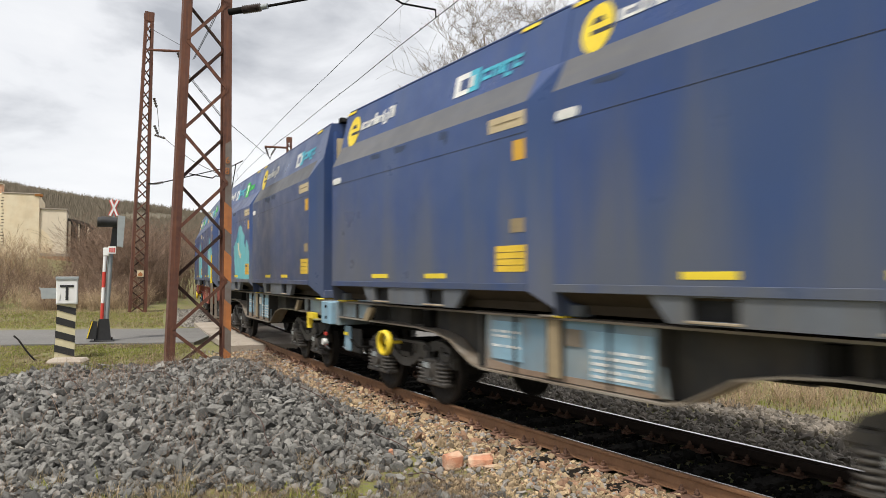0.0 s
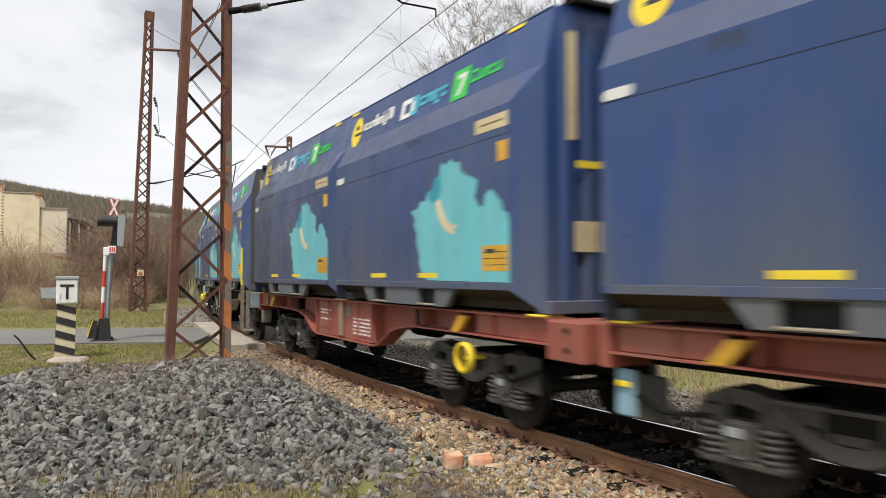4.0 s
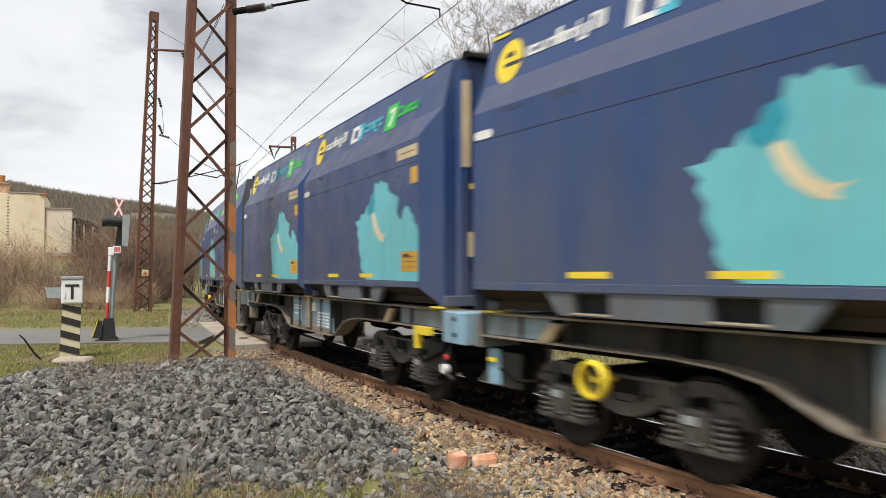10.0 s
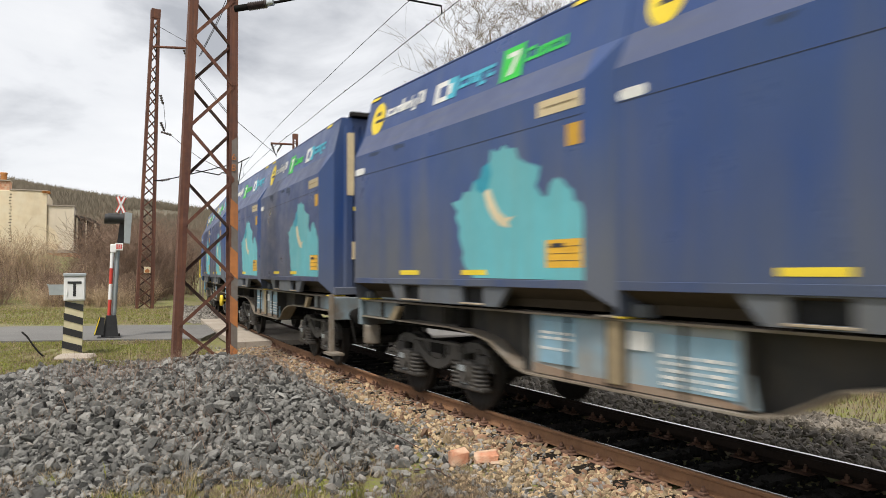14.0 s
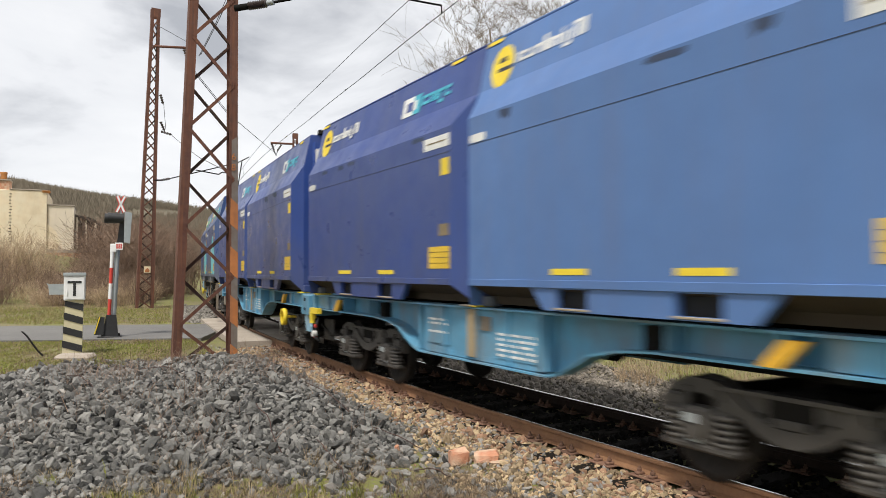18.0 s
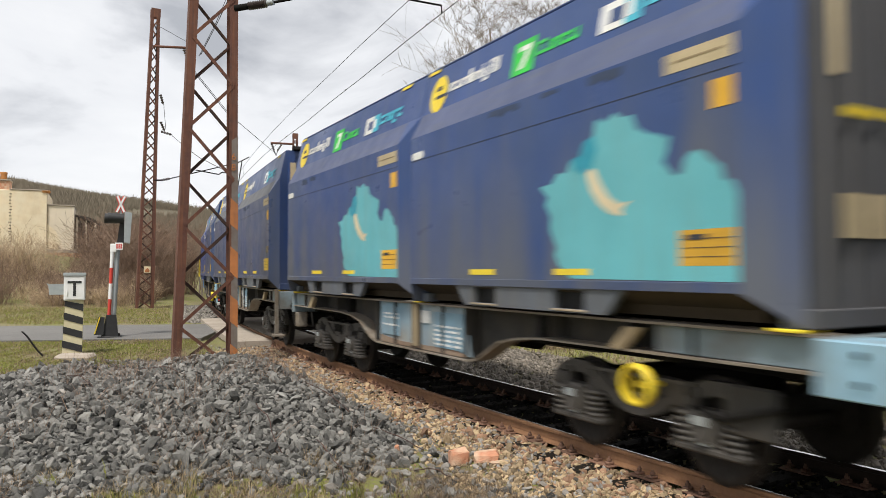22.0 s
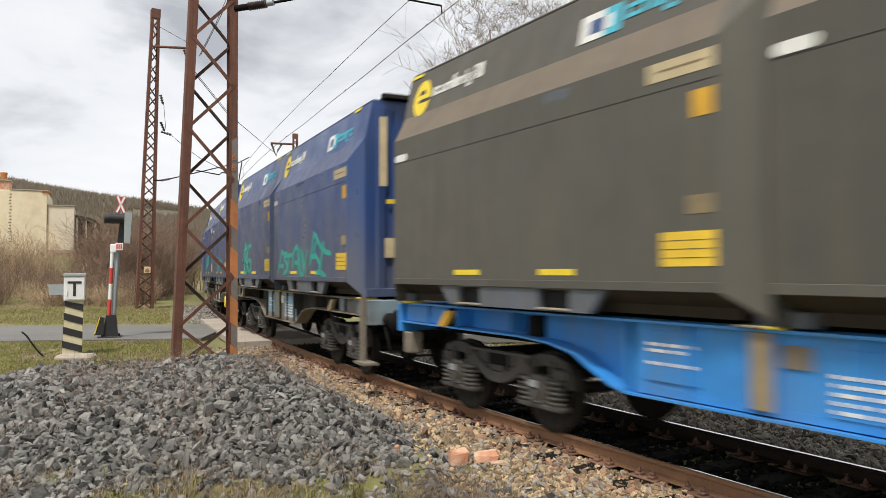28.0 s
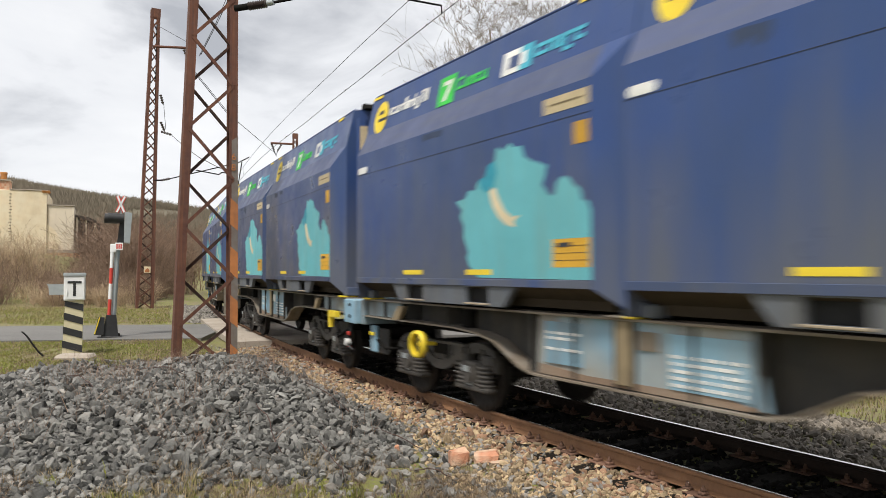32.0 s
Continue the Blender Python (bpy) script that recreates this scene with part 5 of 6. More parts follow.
def flat(pts, y, t=0.004, sgn=-1):
    """A thin plate on the side wall, pts as (x, z)."""
    return Mesh().prism(pts, y, y + sgn * t)


def rect(x0, x1, z0, z1):
    return [(x0, z0), (x1, z0), (x1, z1), (x0, z1)]


def lean(pts, t=0.004):
    """A thin plate on the leaning upper wall, pts as (x, z)."""
    m = Mesh()
    n = len(pts)
    f = lambda z: -(W1 + (W2 - W1) * (z - ZH) / (ZT - ZH))
    m.add([(x, f(z) - 0.003, z) for x, z in pts] + [(x, f(z) - 0.003 - t, z) for x, z in pts],
          [tuple(range(n)), tuple(range(2 * n - 1, n - 1, -1))] + [(i, i + n, (i + 1) % n + n, (i + 1) % n) for i in range(n)])
    return m


def arch(w, x0, x1, z0, z1, turn, thick=0.034):
    """One stroke-built block of an unreadable wordmark: an upright, or a plate notched from below, above or the side."""
    t = min(thick, (x1 - x0) * 0.36)
    if x1 - x0 < 0.09:
        pts = rect(x0, x1, z0, z1)
    elif turn % 3 == 0:
        pts = [(x0, z0), (x0 + t, z0), (x0 + t, z1 - t), (x1 - t, z1 - t), (x1 - t, z0), (x1, z0), (x1, z1), (x0, z1)]
    elif turn % 3 == 1:
        pts = [(x0, z0), (x1, z0), (x1, z0 + t), (x0 + t, z0 + t), (x0 + t, z1 - t), (x1, z1 - t), (x1, z1), (x0, z1)]
    else:
        pts = [(x0, z0), (x1, z0), (x1, z1), (x1 - t, z1), (x1 - t, z0 + t), (x0 + t, z0 + t), (x0 + t, z1), (x0, z1)]
    w.append(lean(pts))


def word(w, paint, parent):
    """A wordmark: its first block, carrying the others."""
    head = part("wordmark", w[0], paint, parent)
    for q in w[1:]:
        part("block", q, paint, head)


def disc(cx, cz, rx, rz, n=24):
    return [(cx + rx * math.cos(2 * math.pi * i / n), cz + rz * math.sin(2 * math.pi * i / n)) for i in range(n)]


def hull():
    """Box body: straight sides, a shoulder leaning in, a narrower top, drawn in at both ends."""
    m = Mesh()

    def ring(x, near, far):
        """One outline at x; near and far limit the half width on the two sides where the end is drawn in."""
        out = []
        for sgn, lim in ((-1, near), (1, far)):
            half = [(1.12, ZS - 0.02), (W0, ZS), (W0, ZL), (W1, ZH), (W2, ZT - 0.03), (W2 - 0.05, ZT)]
            if lim:
                half = [(lim - 0.02, Z0), (lim, Z0), (lim, ZL), (min(lim, W1), ZH), (W2, ZT - 0.03), (W2 - 0.05, ZT)]
            out += [(x, sgn * w, z) for w, z in (half if sgn < 0 else reversed(half))]
        return out

    rings = [ring(-HR, 1.36, 1.36), ring(-CH, 0, 0), ring(CH, 0, 0), ring(HF, WE, 1.38)]
    n = len(rings[0])
    for r in rings:
        m.v += r
    for k in range(3):
        m.f += [(k * n + i, k * n + (i + 1) % n, (k + 1) * n + (i + 1) % n, (k + 1) * n + i) for i in range(n)]
    m.f += [tuple(range(n - 1, -1, -1)), tuple(3 * n + i for i in range(n))]
    m.s = [False] * len(m.f)
    return m


def end_rib(sgn, y):
    """One upright corrugation of the end wall."""
    m = Mesh()
    x = HF if sgn > 0 else -HR
    m.prism([(y - 0.10, 0.0), (y + 0.10, 0.0), (y + 0.06, sgn * (0.055 if sgn > 0 else 0.012)), (y - 0.06, sgn * (0.055 if sgn > 0 else 0.012))], Z0 + 0.12, ZT - 0.16, "z")
    m.v = [(b + x, a, c) for a, b, c in m.v]
    return m


def sill_rim():
    m = Mesh()
    for s in (-1, 1):
        m.box(-CH, CH, min(s * W0, s * (W0 + 0.012)), max(s * W0, s * (W0 + 0.012)), ZS, ZS + 0.085, 0.004)
    return m


def underbody():
    """Tapering underside between the skirts and the corner feet."""
    m = Mesh()
    m.prism([(-1.38, ZS + 0.01), (-1.12, Z0 + 0.12), (-1.10, Z0 + 0.02), (1.10, Z0 + 0.02), (1.12, Z0 + 0.12), (1.38, ZS + 0.01)], -CH, CH, "x")
    return m


def skirt(sgn):
    """Fork-pocket skirt below the sill, with two rectangular holes through it."""
    m = Mesh()
    y0, y1 = sorted((sgn * (W0 - 0.01), sgn * (W0 - 0.09)))
    zb = Z0 + 0.012
    cut = lambda x, z: x * (0.86 if abs(x) > 1.2 and z < zb + 0.01 else (0.885 if abs(x) > 1.2 and z < zb + 0.05 else 1))
    return m.cells([-1.58, -1.15, -0.64, 0.51, 1.03, 1.55], [zb, zb + 0.035, ZS - 0.012, ZS], y0, y1, [(1, 1), (3, 1)], cut)


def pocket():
    # solid blocks that stand for the shaded hollow behind each skirt hole
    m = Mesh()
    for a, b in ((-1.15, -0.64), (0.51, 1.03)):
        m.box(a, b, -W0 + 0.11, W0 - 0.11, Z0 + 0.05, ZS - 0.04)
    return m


SPLASH = [(0.83, 1.80), (0.62, 1.95), (0.56, 2.05), (0.60, 2.12), (0.48, 2.32), (0.50, 2.45), (0.40, 2.58), (0.45, 2.66), (0.30, 2.78), (0.52, 2.80), (0.62, 2.90),
          (0.76, 2.88), (0.84, 3.00), (0.98, 3.02), (1.05, 3.15), (1.20, 3.20), (1.24, 3.36), (1.38, 3.30), (1.50, 3.37), (1.60, 3.31), (1.74, 3.30), (1.80, 3.17),
          (1.95, 3.10), (2.04, 3.08), (2.20, 3.02), (2.17, 2.90), (2.12, 2.82), (2.24, 2.70), (2.33, 2.68), (2.38, 2.82), (2.47, 2.88), (2.58, 2.84), (2.66, 2.76),
          (2.74, 2.72), (2.78, 2.60), (2.86, 2.58), (2.90, 2.50)]


def splash_shape():
    """The ragged patch, as strips so that it stays a clean plate."""
    k = CH - 0.01
    return [(min(x, k), z) for x, z in SPLASH] + [(k, 2.50), (k, ZS + 0.09)]


def container(name, paint, label, kind_, order, seed, grimy=False):
    rng = random.Random(seed)
    top = new(name)
    tagged(top, label, "freight container", "containers on the train")
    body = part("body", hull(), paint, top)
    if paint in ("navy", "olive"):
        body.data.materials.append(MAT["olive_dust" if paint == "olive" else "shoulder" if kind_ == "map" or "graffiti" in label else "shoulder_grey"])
        # shoulder faces: dusty, and coloured lighter for the sky they face
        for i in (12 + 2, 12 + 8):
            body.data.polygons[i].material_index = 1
    end_paint = "end_grime" if grimy or paint == "olive" else paint
    body.data.materials.append(MAT[end_paint])
    for i in (36, 37):
        body.data.polygons[i].material_index = len(body.data.materials) - 1
    for sx in (-1, 1):
        for i in range(7):
            part("end_rib", end_rib(sx, -0.93 + i * 0.31), end_paint, top)
    part("sill", sill_rim(), paint, top)
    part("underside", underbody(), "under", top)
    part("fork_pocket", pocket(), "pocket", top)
    part("skirt", skirt(-1), paint if paint in ("vivid", "faded") else "skirt", top)
    part("skirt", skirt(1), "skirt", top)
    for a, b in ((-1.15, -0.64), (0.51, 1.03)):
        part("pocket_rim", Mesh().box(a - 0.02, b + 0.02, -W0 - 0.004, -W0 + 0.02, Z0 + 0.024, Z0 + 0.046, 0.004), "rim", top, "scuffed bare edge")
    m = Mesh()
    m.box(-CH, CH, -W0 - 0.004, -W0, ZC - 0.002, ZC + 0.002)
    part("panel_seam", m, "ink", top)
    m = Mesh()
    m.box(-HR + 0.03, HF - 0.05, -W2 + 0.02, W2 - 0.02, ZT - 0.01, ZT + 0.02, 0.008)
    part("lid", m, paint, top)
    for x in (-2.75, 2.6):
        part("corner_mark", lean(rect(x - 0.17, x + 0.17, 4.78, 4.825)), "strip", top)
    for sx in (-1, 1):
        for sy in (-1, 1):
            ex = HF - 0.12 if sx > 0 else -HR + 0.12
            m = Mesh().box(ex - 0.10, ex + 0.10, sy * 1.12 - 0.09, sy * 1.12 + 0.09, Z0 - 0.01, Z0 + 0.12, 0.012)
            part("corner_casting", m, "skirt", top)
    for x in (-0.92, 0.835):
        part("lifting_mark", flat(rect(x - 0.29, x + 0.29, 1.834, 1.900), -W0), "strip", top)
    # plates and labels on the side
    lab = "buff" if paint in ("navy", "olive") else "white"
    pl = part("label", flat(rect(2.16, 2.89, 3.565, 3.735), -W0), lab, top)
    part("lettering", flat([(2.26, 3.645), (2.80, 3.645), (2.80, 3.662), (2.26, 3.662)], -W0 - 0.005, 0.002), "ochre", pl)
    part("small_plate", flat(rect(2.66, 2.88, 3.18, 3.41), -W0), "amber" if paint != "vivid" else "strip", top)
    pl = part("data_plate", flat(rect(2.30, 2.89, 1.915, 2.215), -W0), "amber" if paint in ("navy", "olive") and kind_ == "map" else "plate", top)
    if kind_ == "map":
        part("lettering", flat(rect(2.38, 2.60, 2.13, 2.175), -W0 - 0.005, 0.003), "ink", pl)
    for z in (1.99, 2.065, 2.14):
        part("lettering", flat(rect(2.32, 2.87, z - 0.002, z + 0.002), -W0 - 0.005, 0.002), "ink", pl)
    rl = [(-2.83 + 0.05 * math.cos(a), 3.545 + 0.052 * math.sin(a)) for a in np.linspace(math.pi / 2, 1.5 * math.pi, 7)] + \
         [(-2.57 + 0.05 * math.cos(a), 3.545 + 0.052 * math.sin(a)) for a in np.linspace(-math.pi / 2, math.pi / 2, 7)]
    part("number_label", flat(rl, -W0, 0.006), "white", top)
    if kind_ == "plain":
        part("patch", flat(rect(2.60, 2.87, 2.36, 2.52), -W0), "ochre", top, "dirty ochre label")
    # scraped patches under the shoulder
    for i in range(rng.randint(2, 4)):
        x, w, h = rng.uniform(-2.4, 1.8), rng.uniform(0.2, 0.5), rng.uniform(0.06, 0.2)
        edge = [(x + w * u + rng.uniform(-0.03, 0.03), 3.80 - h * v * rng.uniform(0.6, 1.1)) for u, v in ((0, 0.1), (0.3, 0), (0.7, 0.1), (1, 0.15), (0.95, 0.7), (0.7, 1), (0.45, 0.7), (0.2, 0.95), (0.02, 0.6))]
        part("scrape", flat(edge, -W0, 0.0025), "scrape" if paint != "olive" else "skirt", top)
    # markings on the leaning top strip
    def round_mark(x):
        r = part("round_mark", lean(disc(x, 4.42, 0.240, 0.268)), "strip", top)
        m = lean([(x - 0.10, 4.47), (x - 0.06, 4.535), (x + 0.06, 4.535), (x + 0.10, 4.47)], 0.006)
        part("bar", m, "ink", r)
        part("bar", lean([(x - 0.10, 4.40), (x + 0.235, 4.40), (x + 0.225, 4.35), (x - 0.08, 4.35)], 0.006), "ink", r)
        w = []
        z = 4.39
        for i, (a, b, h0, h1) in enumerate(((0.30, 0.35, 0, 0.13), (0.37, 0.49, 0, 0.12), (0.51, 0.63, 0, 0.12), (0.65, 0.78, 0, 0.12), (0.80, 0.87, 0, 0.20), (0.89, 0.96, 0, 0.13),
                                            (0.98, 1.10, 0, 0.12), (1.12, 1.15, 0, 0.19), (1.17, 1.29, -0.06, 0.12), (1.31, 1.43, 0, 0.20), (1.45, 1.53, 0, 0.19))):
            arch(w, x + a * 1.04, x + b * 1.04, z + h0, z + h1, i)
        word(w, "white", top)

    def square_mark(x):
        part("square_mark", lean(rect(x, x + 0.36, 4.27, 4.57)), "white", top)
        part("square_notch", lean(rect(x + 0.14, x + 0.36, 4.34, 4.49), 0.007), "navy" if paint != "vivid" else "vivid", top)
        part("square_mark", lean(rect(x + 0.36, x + 0.60, 4.27, 4.57)), "cyan", top)
        part("square_notch", lean(rect(x + 0.36, x + 0.47, 4.34, 4.49), 0.007), "white", top)
        w = []
        for a, b, lo in ((0.66, 0.86, 0), (0.89, 1.03, 0), (1.06, 1.15, 0), (1.18, 1.33, -0.07), (1.36, 1.52, 0)):
            arch(w, x + a, x + b, 4.36 + lo, 4.51, int(a * 100) % 2 * 2 + 1, 0.045)
        word(w, "cyan", top)

    def leaf_mark(x):
        part("green_square", lean(rect(x, x + 0.44, 4.20, 4.62)), "green", top)
        m = lean([(x + 0.12, 4.55), (x + 0.12, 4.49), (x + 0.27, 4.49), (x + 0.14, 4.26), (x + 0.24, 4.26), (x + 0.36, 4.50), (x + 0.36, 4.55)], 0.007)
        part("figure", m, "white", top)
        w = []
        for i, (a, b) in enumerate(((0.50, 0.66), (0.69, 0.80), (0.83, 0.94), (0.97, 1.08), (1.11, 1.24))):
            arch(w, x + a, x + b, 4.35, 4.52 if i == 0 else 4.48, i + 1, 0.04)
        word(w, "green", top)

    round_mark(-2.48)
    if order == "c":
        square_mark(1.0)
    elif order == "c7":
        square_mark(-0.55)
        leaf_mark(1.15)
    else:
        leaf_mark(-0.55)
        square_mark(1.05)
    if kind_ == "map":
        sp = part("splash", flat(splash_shape(), -W0, 0.003), "splash", top, "ragged turquoise paint patch")
        part("blot", flat([(0.86, 3.01), (1.0, 3.03), (1.06, 3.16), (1.2, 3.2), (1.25, 3.05), (1.15, 2.86), (1.02, 2.84), (0.9, 2.9)], -W0 - 0.004, 0.002), "splash_deep", sp)
        part("crescent", flat([(1.10, 2.90), (1.22, 2.86), (1.30, 2.72), (1.42, 2.58), (1.58, 2.50), (1.72, 2.52), (1.60, 2.45), (1.62, 2.38), (1.44, 2.42), (1.28, 2.52), (1.16, 2.66), (1.10, 2.80)], -W0 - 0.004, 0.002), "cream", sp)
    part("end_sill", Mesh().box(HF - 0.06, HF + 0.075, -WE, 1.38, Z0 + 0.005, Z0 + 0.15, 0.01), end_paint, top)
    # labels and the yellow hazard band on the ends
    for sx in (-1, 1):
        x = HF + 0.06 if sx > 0 else -HR - 0.013
        m = Mesh()
        for i in range(4):
            m.box(min(x, x + sx * 0.004), max(x, x + sx * 0.004), -0.85 + i * 0.52, -0.40 + i * 0.52, 3.05 + 0.01 * (i % 2), 3.13 + 0.01 * (i % 2))
        m.box(min(x, x + sx * 0.006), max(x, x + sx * 0.006), 0.06, 0.50, 3.01, 3.20)
        part("end_band", m, "strip", top)
        part("warning_triangle", Mesh().prism([(0.70, 4.02), (1.00, 4.02), (0.85, 4.26)], min(x, x + sx * 0.004), max(x, x + sx * 0.004), "x"), "amber", top)
        m = Mesh()
        for y in (-0.73, -0.40):
            m.box(min(x, x + sx * 0.004), max(x, x + sx * 0.004), y - 0.15, y + 0.15, 2.12, 2.46)
        part("end_label", m, "buff" if paint in ("navy", "olive") else "white", top)
        m = Mesh()
        m.box(min(x, x + sx * 0.004), max(x, x + sx * 0.004), -0.98, -0.84, 3.35, 4.55)
        part("end_scale", m, "buff" if paint in ("navy", "olive") else "white", top)
    m = Mesh()
    m.box(HF - 0.15, HF + 0.12, -0.75, 0.75, ZT + 0.02, ZT + 0.07)
    m.prism([(HF - 0.12, ZT + 0.02), (HF + 0.18, ZT + 0.02), (HF + 0.10, ZT + 0.11), (HF - 0.05, ZT + 0.13)], -0.9, 0.9)
    part("lid_hinge", m, "iron", top)
    return top


def stroke(pts, w):
    """A sprayed line of even width on the side wall."""
    m = Mesh()
    for (a, b), (c, d) in zip(pts, pts[1:]):
        dx, dz = c - a, d - b
        L = math.hypot(dx, dz) or 1
        nx, nz = -dz / L * w / 2, dx / L * w / 2
        ex, ez = dx / L * w * 0.3, dz / L * w * 0.3
        q = flat([(a + nx - ex, b + nz - ez), (a - nx - ex, b - nz - ez), (c - nx + ex, d - nz + ez), (c + nx + ex, d + nz + ez)], -W0 - random.uniform(0, 0.002), 0.004)
        m.add(q.v, q.f)
    return m


SCRAWL = {
    "a": [[(-2.43, 1.88), (-2.02, 2.37)], [(-2.32, 2.04), (-1.91, 2.01)], [(-1.99, 2.34), (-1.54, 2.24), (-1.08, 2.25)],
          [(-1.54, 2.31), (-1.79, 2.22), (-1.74, 2.14), (-1.49, 2.03), (-1.57, 1.88), (-1.82, 1.85)], [(-1.38, 2.25), (-1.43, 1.88)], [(-0.97, 1.99), (-0.95, 2.28), (-0.76, 2.38), (-0.6, 2.43), (-0.48, 2.09), (-0.5, 1.83)],
          [(-0.78, 2.09), (-0.46, 2.07)], [(-0.38, 2.39), (-0.35, 2.05), (-0.27, 1.82), (0.0, 1.85)], [(-0.19, 2.33), (0.0, 1.88), (0.24, 2.31)],
          [(0.49, 2.03), (0.78, 2.64), (0.97, 2.56), (1.23, 2.39), (1.63, 2.25), (1.94, 2.22)], [(0.52, 2.19), (0.89, 2.19)], [(1.01, 2.5), (0.82, 2.35), (0.85, 2.24), (1.18, 2.05), (1.18, 1.87), (0.97, 1.86)],
          [(1.49, 2.43), (1.26, 1.96)], [(1.33, 1.86), (1.63, 1.77)]],
    "b": [[(-0.82, 2.2), (-0.4, 2.7)], [(-0.4, 2.59), (-0.61, 2.1), (-0.49, 1.82)], [(-0.43, 2.52), (-0.14, 2.64), (-0.2, 2.34), (-0.49, 2.24), (-0.16, 2.15), (-0.25, 1.87), (-0.51, 1.82)],
          [(0.36, 2.63), (0.07, 2.61), (-0.11, 2.29), (-0.04, 1.96), (0.22, 1.88), (0.43, 2.01), (0.4, 2.22), (0.0, 2.21)]],
    "c": [[(-0.75, 2.22), (-0.5, 2.47)], [(-0.5, 1.95), (-0.62, 2.14), (-0.38, 2.3), (-0.14, 2.33), (-0.09, 2.23), (-0.21, 1.99), (-0.36, 1.92), (-0.5, 1.95)], [(-0.1, 2.44), (-0.05, 2.2), (0.1, 2.07), (0.32, 2.09), (0.42, 2.22), (0.23, 2.29), (-0.01, 2.2)],
          [(0.55, 2.15), (0.6, 2.29), (1.25, 2.29)], [(0.61, 2.22), (1.13, 2.21)], [(0.55, 2.15), (1.06, 2.16)]],
    "d": [[(-0.80, 2.05), (-0.40, 2.10), (-0.10, 2.20), (0.20, 2.13), (0.55, 2.24), (0.98, 2.25)], [(-0.72, 2.46), (-0.20, 2.42), (0.20, 2.55), (0.96, 2.62)],
          [(-0.66, 2.45), (-0.70, 2.08)], [(-0.42, 2.42), (-0.14, 2.18)], [(-0.16, 2.42), (-0.40, 2.12)], [(0.06, 2.50), (0.04, 2.16)],
          [(0.22, 2.54), (0.46, 2.20)], [(0.48, 2.56), (0.24, 2.15)], [(0.62, 2.58), (0.66, 2.25), (0.92, 2.27)], [(0.66, 2.42), (0.88, 2.45)]],
}


def scrawl(key, parent):
    m = Mesh()
    for line in SCRAWL[key]:
        q = stroke(line, 0.10)
        m.add(q.v, q.f)
    part("graffiti", m, "spray", parent, "teal sprayed graffiti")


# -- wagon units --
AX, PIV, WR = 0.90, 4.18, 0.46


def wheelset_mesh():
    m = Mesh()
    for s in (-1, 1):
        m.lathe([(0.0, -0.07 * s), (0.12, -0.075 * s), (0.13, -0.03 * s), (0.36, -0.02 * s), (0.385, -0.055 * s), (0.455, -0.065 * s), (0.46, 0.05 * s), (0.49, 0.062 * s), (0.485, 0.075 * s), (0.40, 0.08 * s), (0.36, 0.03 * s), (0.10, 0.06 * s)],
                (0, s * 0.755, 0), "y", 28)
    m.rod((0, -0.95, 0), (0, 0.95, 0), 0.08, 10)
    return m


def bogie_side(sgn):
    """Cast side frame with a bow over each axle box and a sagging middle."""
    y0, y1 = sorted((sgn * 0.86, sgn * 0.96))
    m = Mesh()
    half = [(1.40, 0.50), (1.40, 0.66), (1.30, 0.80), (1.10, 0.875), (0.80, 0.87), (0.60, 0.80), (0.42, 0.83), (0.0, 0.85)]
    low = [(0.0, 0.70), (0.42, 0.66), (0.60, 0.56), (0.74, 0.70), (0.95, 0.75), (1.16, 0.70), (1.26, 0.56)]
    m.prism([(-x, z) for x, z in half] + half[-2::-1] + [(x, z) for x, z in low[:0:-1]] + [(-x, z) for x, z in low], y0, y1 )
    for x in (-AX, AX):
        for dx in (-0.335, 0.335):
            c, d = sorted((sgn * 0.90, sgn * 1.01))
            m.box(x + dx - 0.115, x + dx + 0.115, c, d, 0.60, 0.72, 0.02)
        for dx in (-0.19, 0.19):
            c, d = sorted((sgn * 0.88, sgn * 1.0))
            m.box(x + dx - 0.03, x + dx + 0.03, c, d, 0.36, 0.80, 0.01)
    yo = sgn * 0.96
    a, b = sorted((yo, yo + sgn * 0.05))
    arc = [(x, 0.49 + 0.28 * (abs(x) / 0.62) ** 2) for x in (-0.62, -0.5, -0.38, -0.25, -0.12, 0.0, 0.12, 0.25, 0.38, 0.5, 0.62)]
    m.prism([(x, z + 0.075) for x, z in arc] + [(x, z - 0.06) for x, z in reversed(arc)], a, b)
    m.box(-0.70, 0.70, a, b, 0.80, 0.835)
    c, d = sorted((yo - sgn * 0.06, yo + sgn * 0.02))
    m.prism([(-0.30, 0.82), (0.30, 0.82), (0.24, 0.54), (-0.24, 0.54)], c, d)
    m.box(-0.16, 0.16, a, b, 0.57, 0.66, 0.02)
    return m


def axle_box(x, sgn):
    m = Mesh()
    y0, y1 = sorted((sgn * 0.87, sgn * 1.06))
    m.box(x - 0.15, x + 0.15, y0, y1, 0.30, 0.63, 0.03)
    m.rod((x, sgn * 1.05, 0.46), (x, sgn * 1.11, 0.46), 0.115, 14)
    m.box(x - 0.40, x + 0.40, y0, y1, 0.24, 0.31, 0.02)
    return m


def spring(x, sgn):
    m = Mesh()
    y = sgn * 0.96
    for k in range(5):
        z = 0.335 + k * 0.058
        m.lathe([(0.06, -0.02), (0.115, -0.018), (0.125, 0.0), (0.115, 0.018), (0.06, 0.02)], (x, y, z), "z", 12)
    m.rod((x, y, 0.31), (x, y, 0.62), 0.07, 8)
    return m


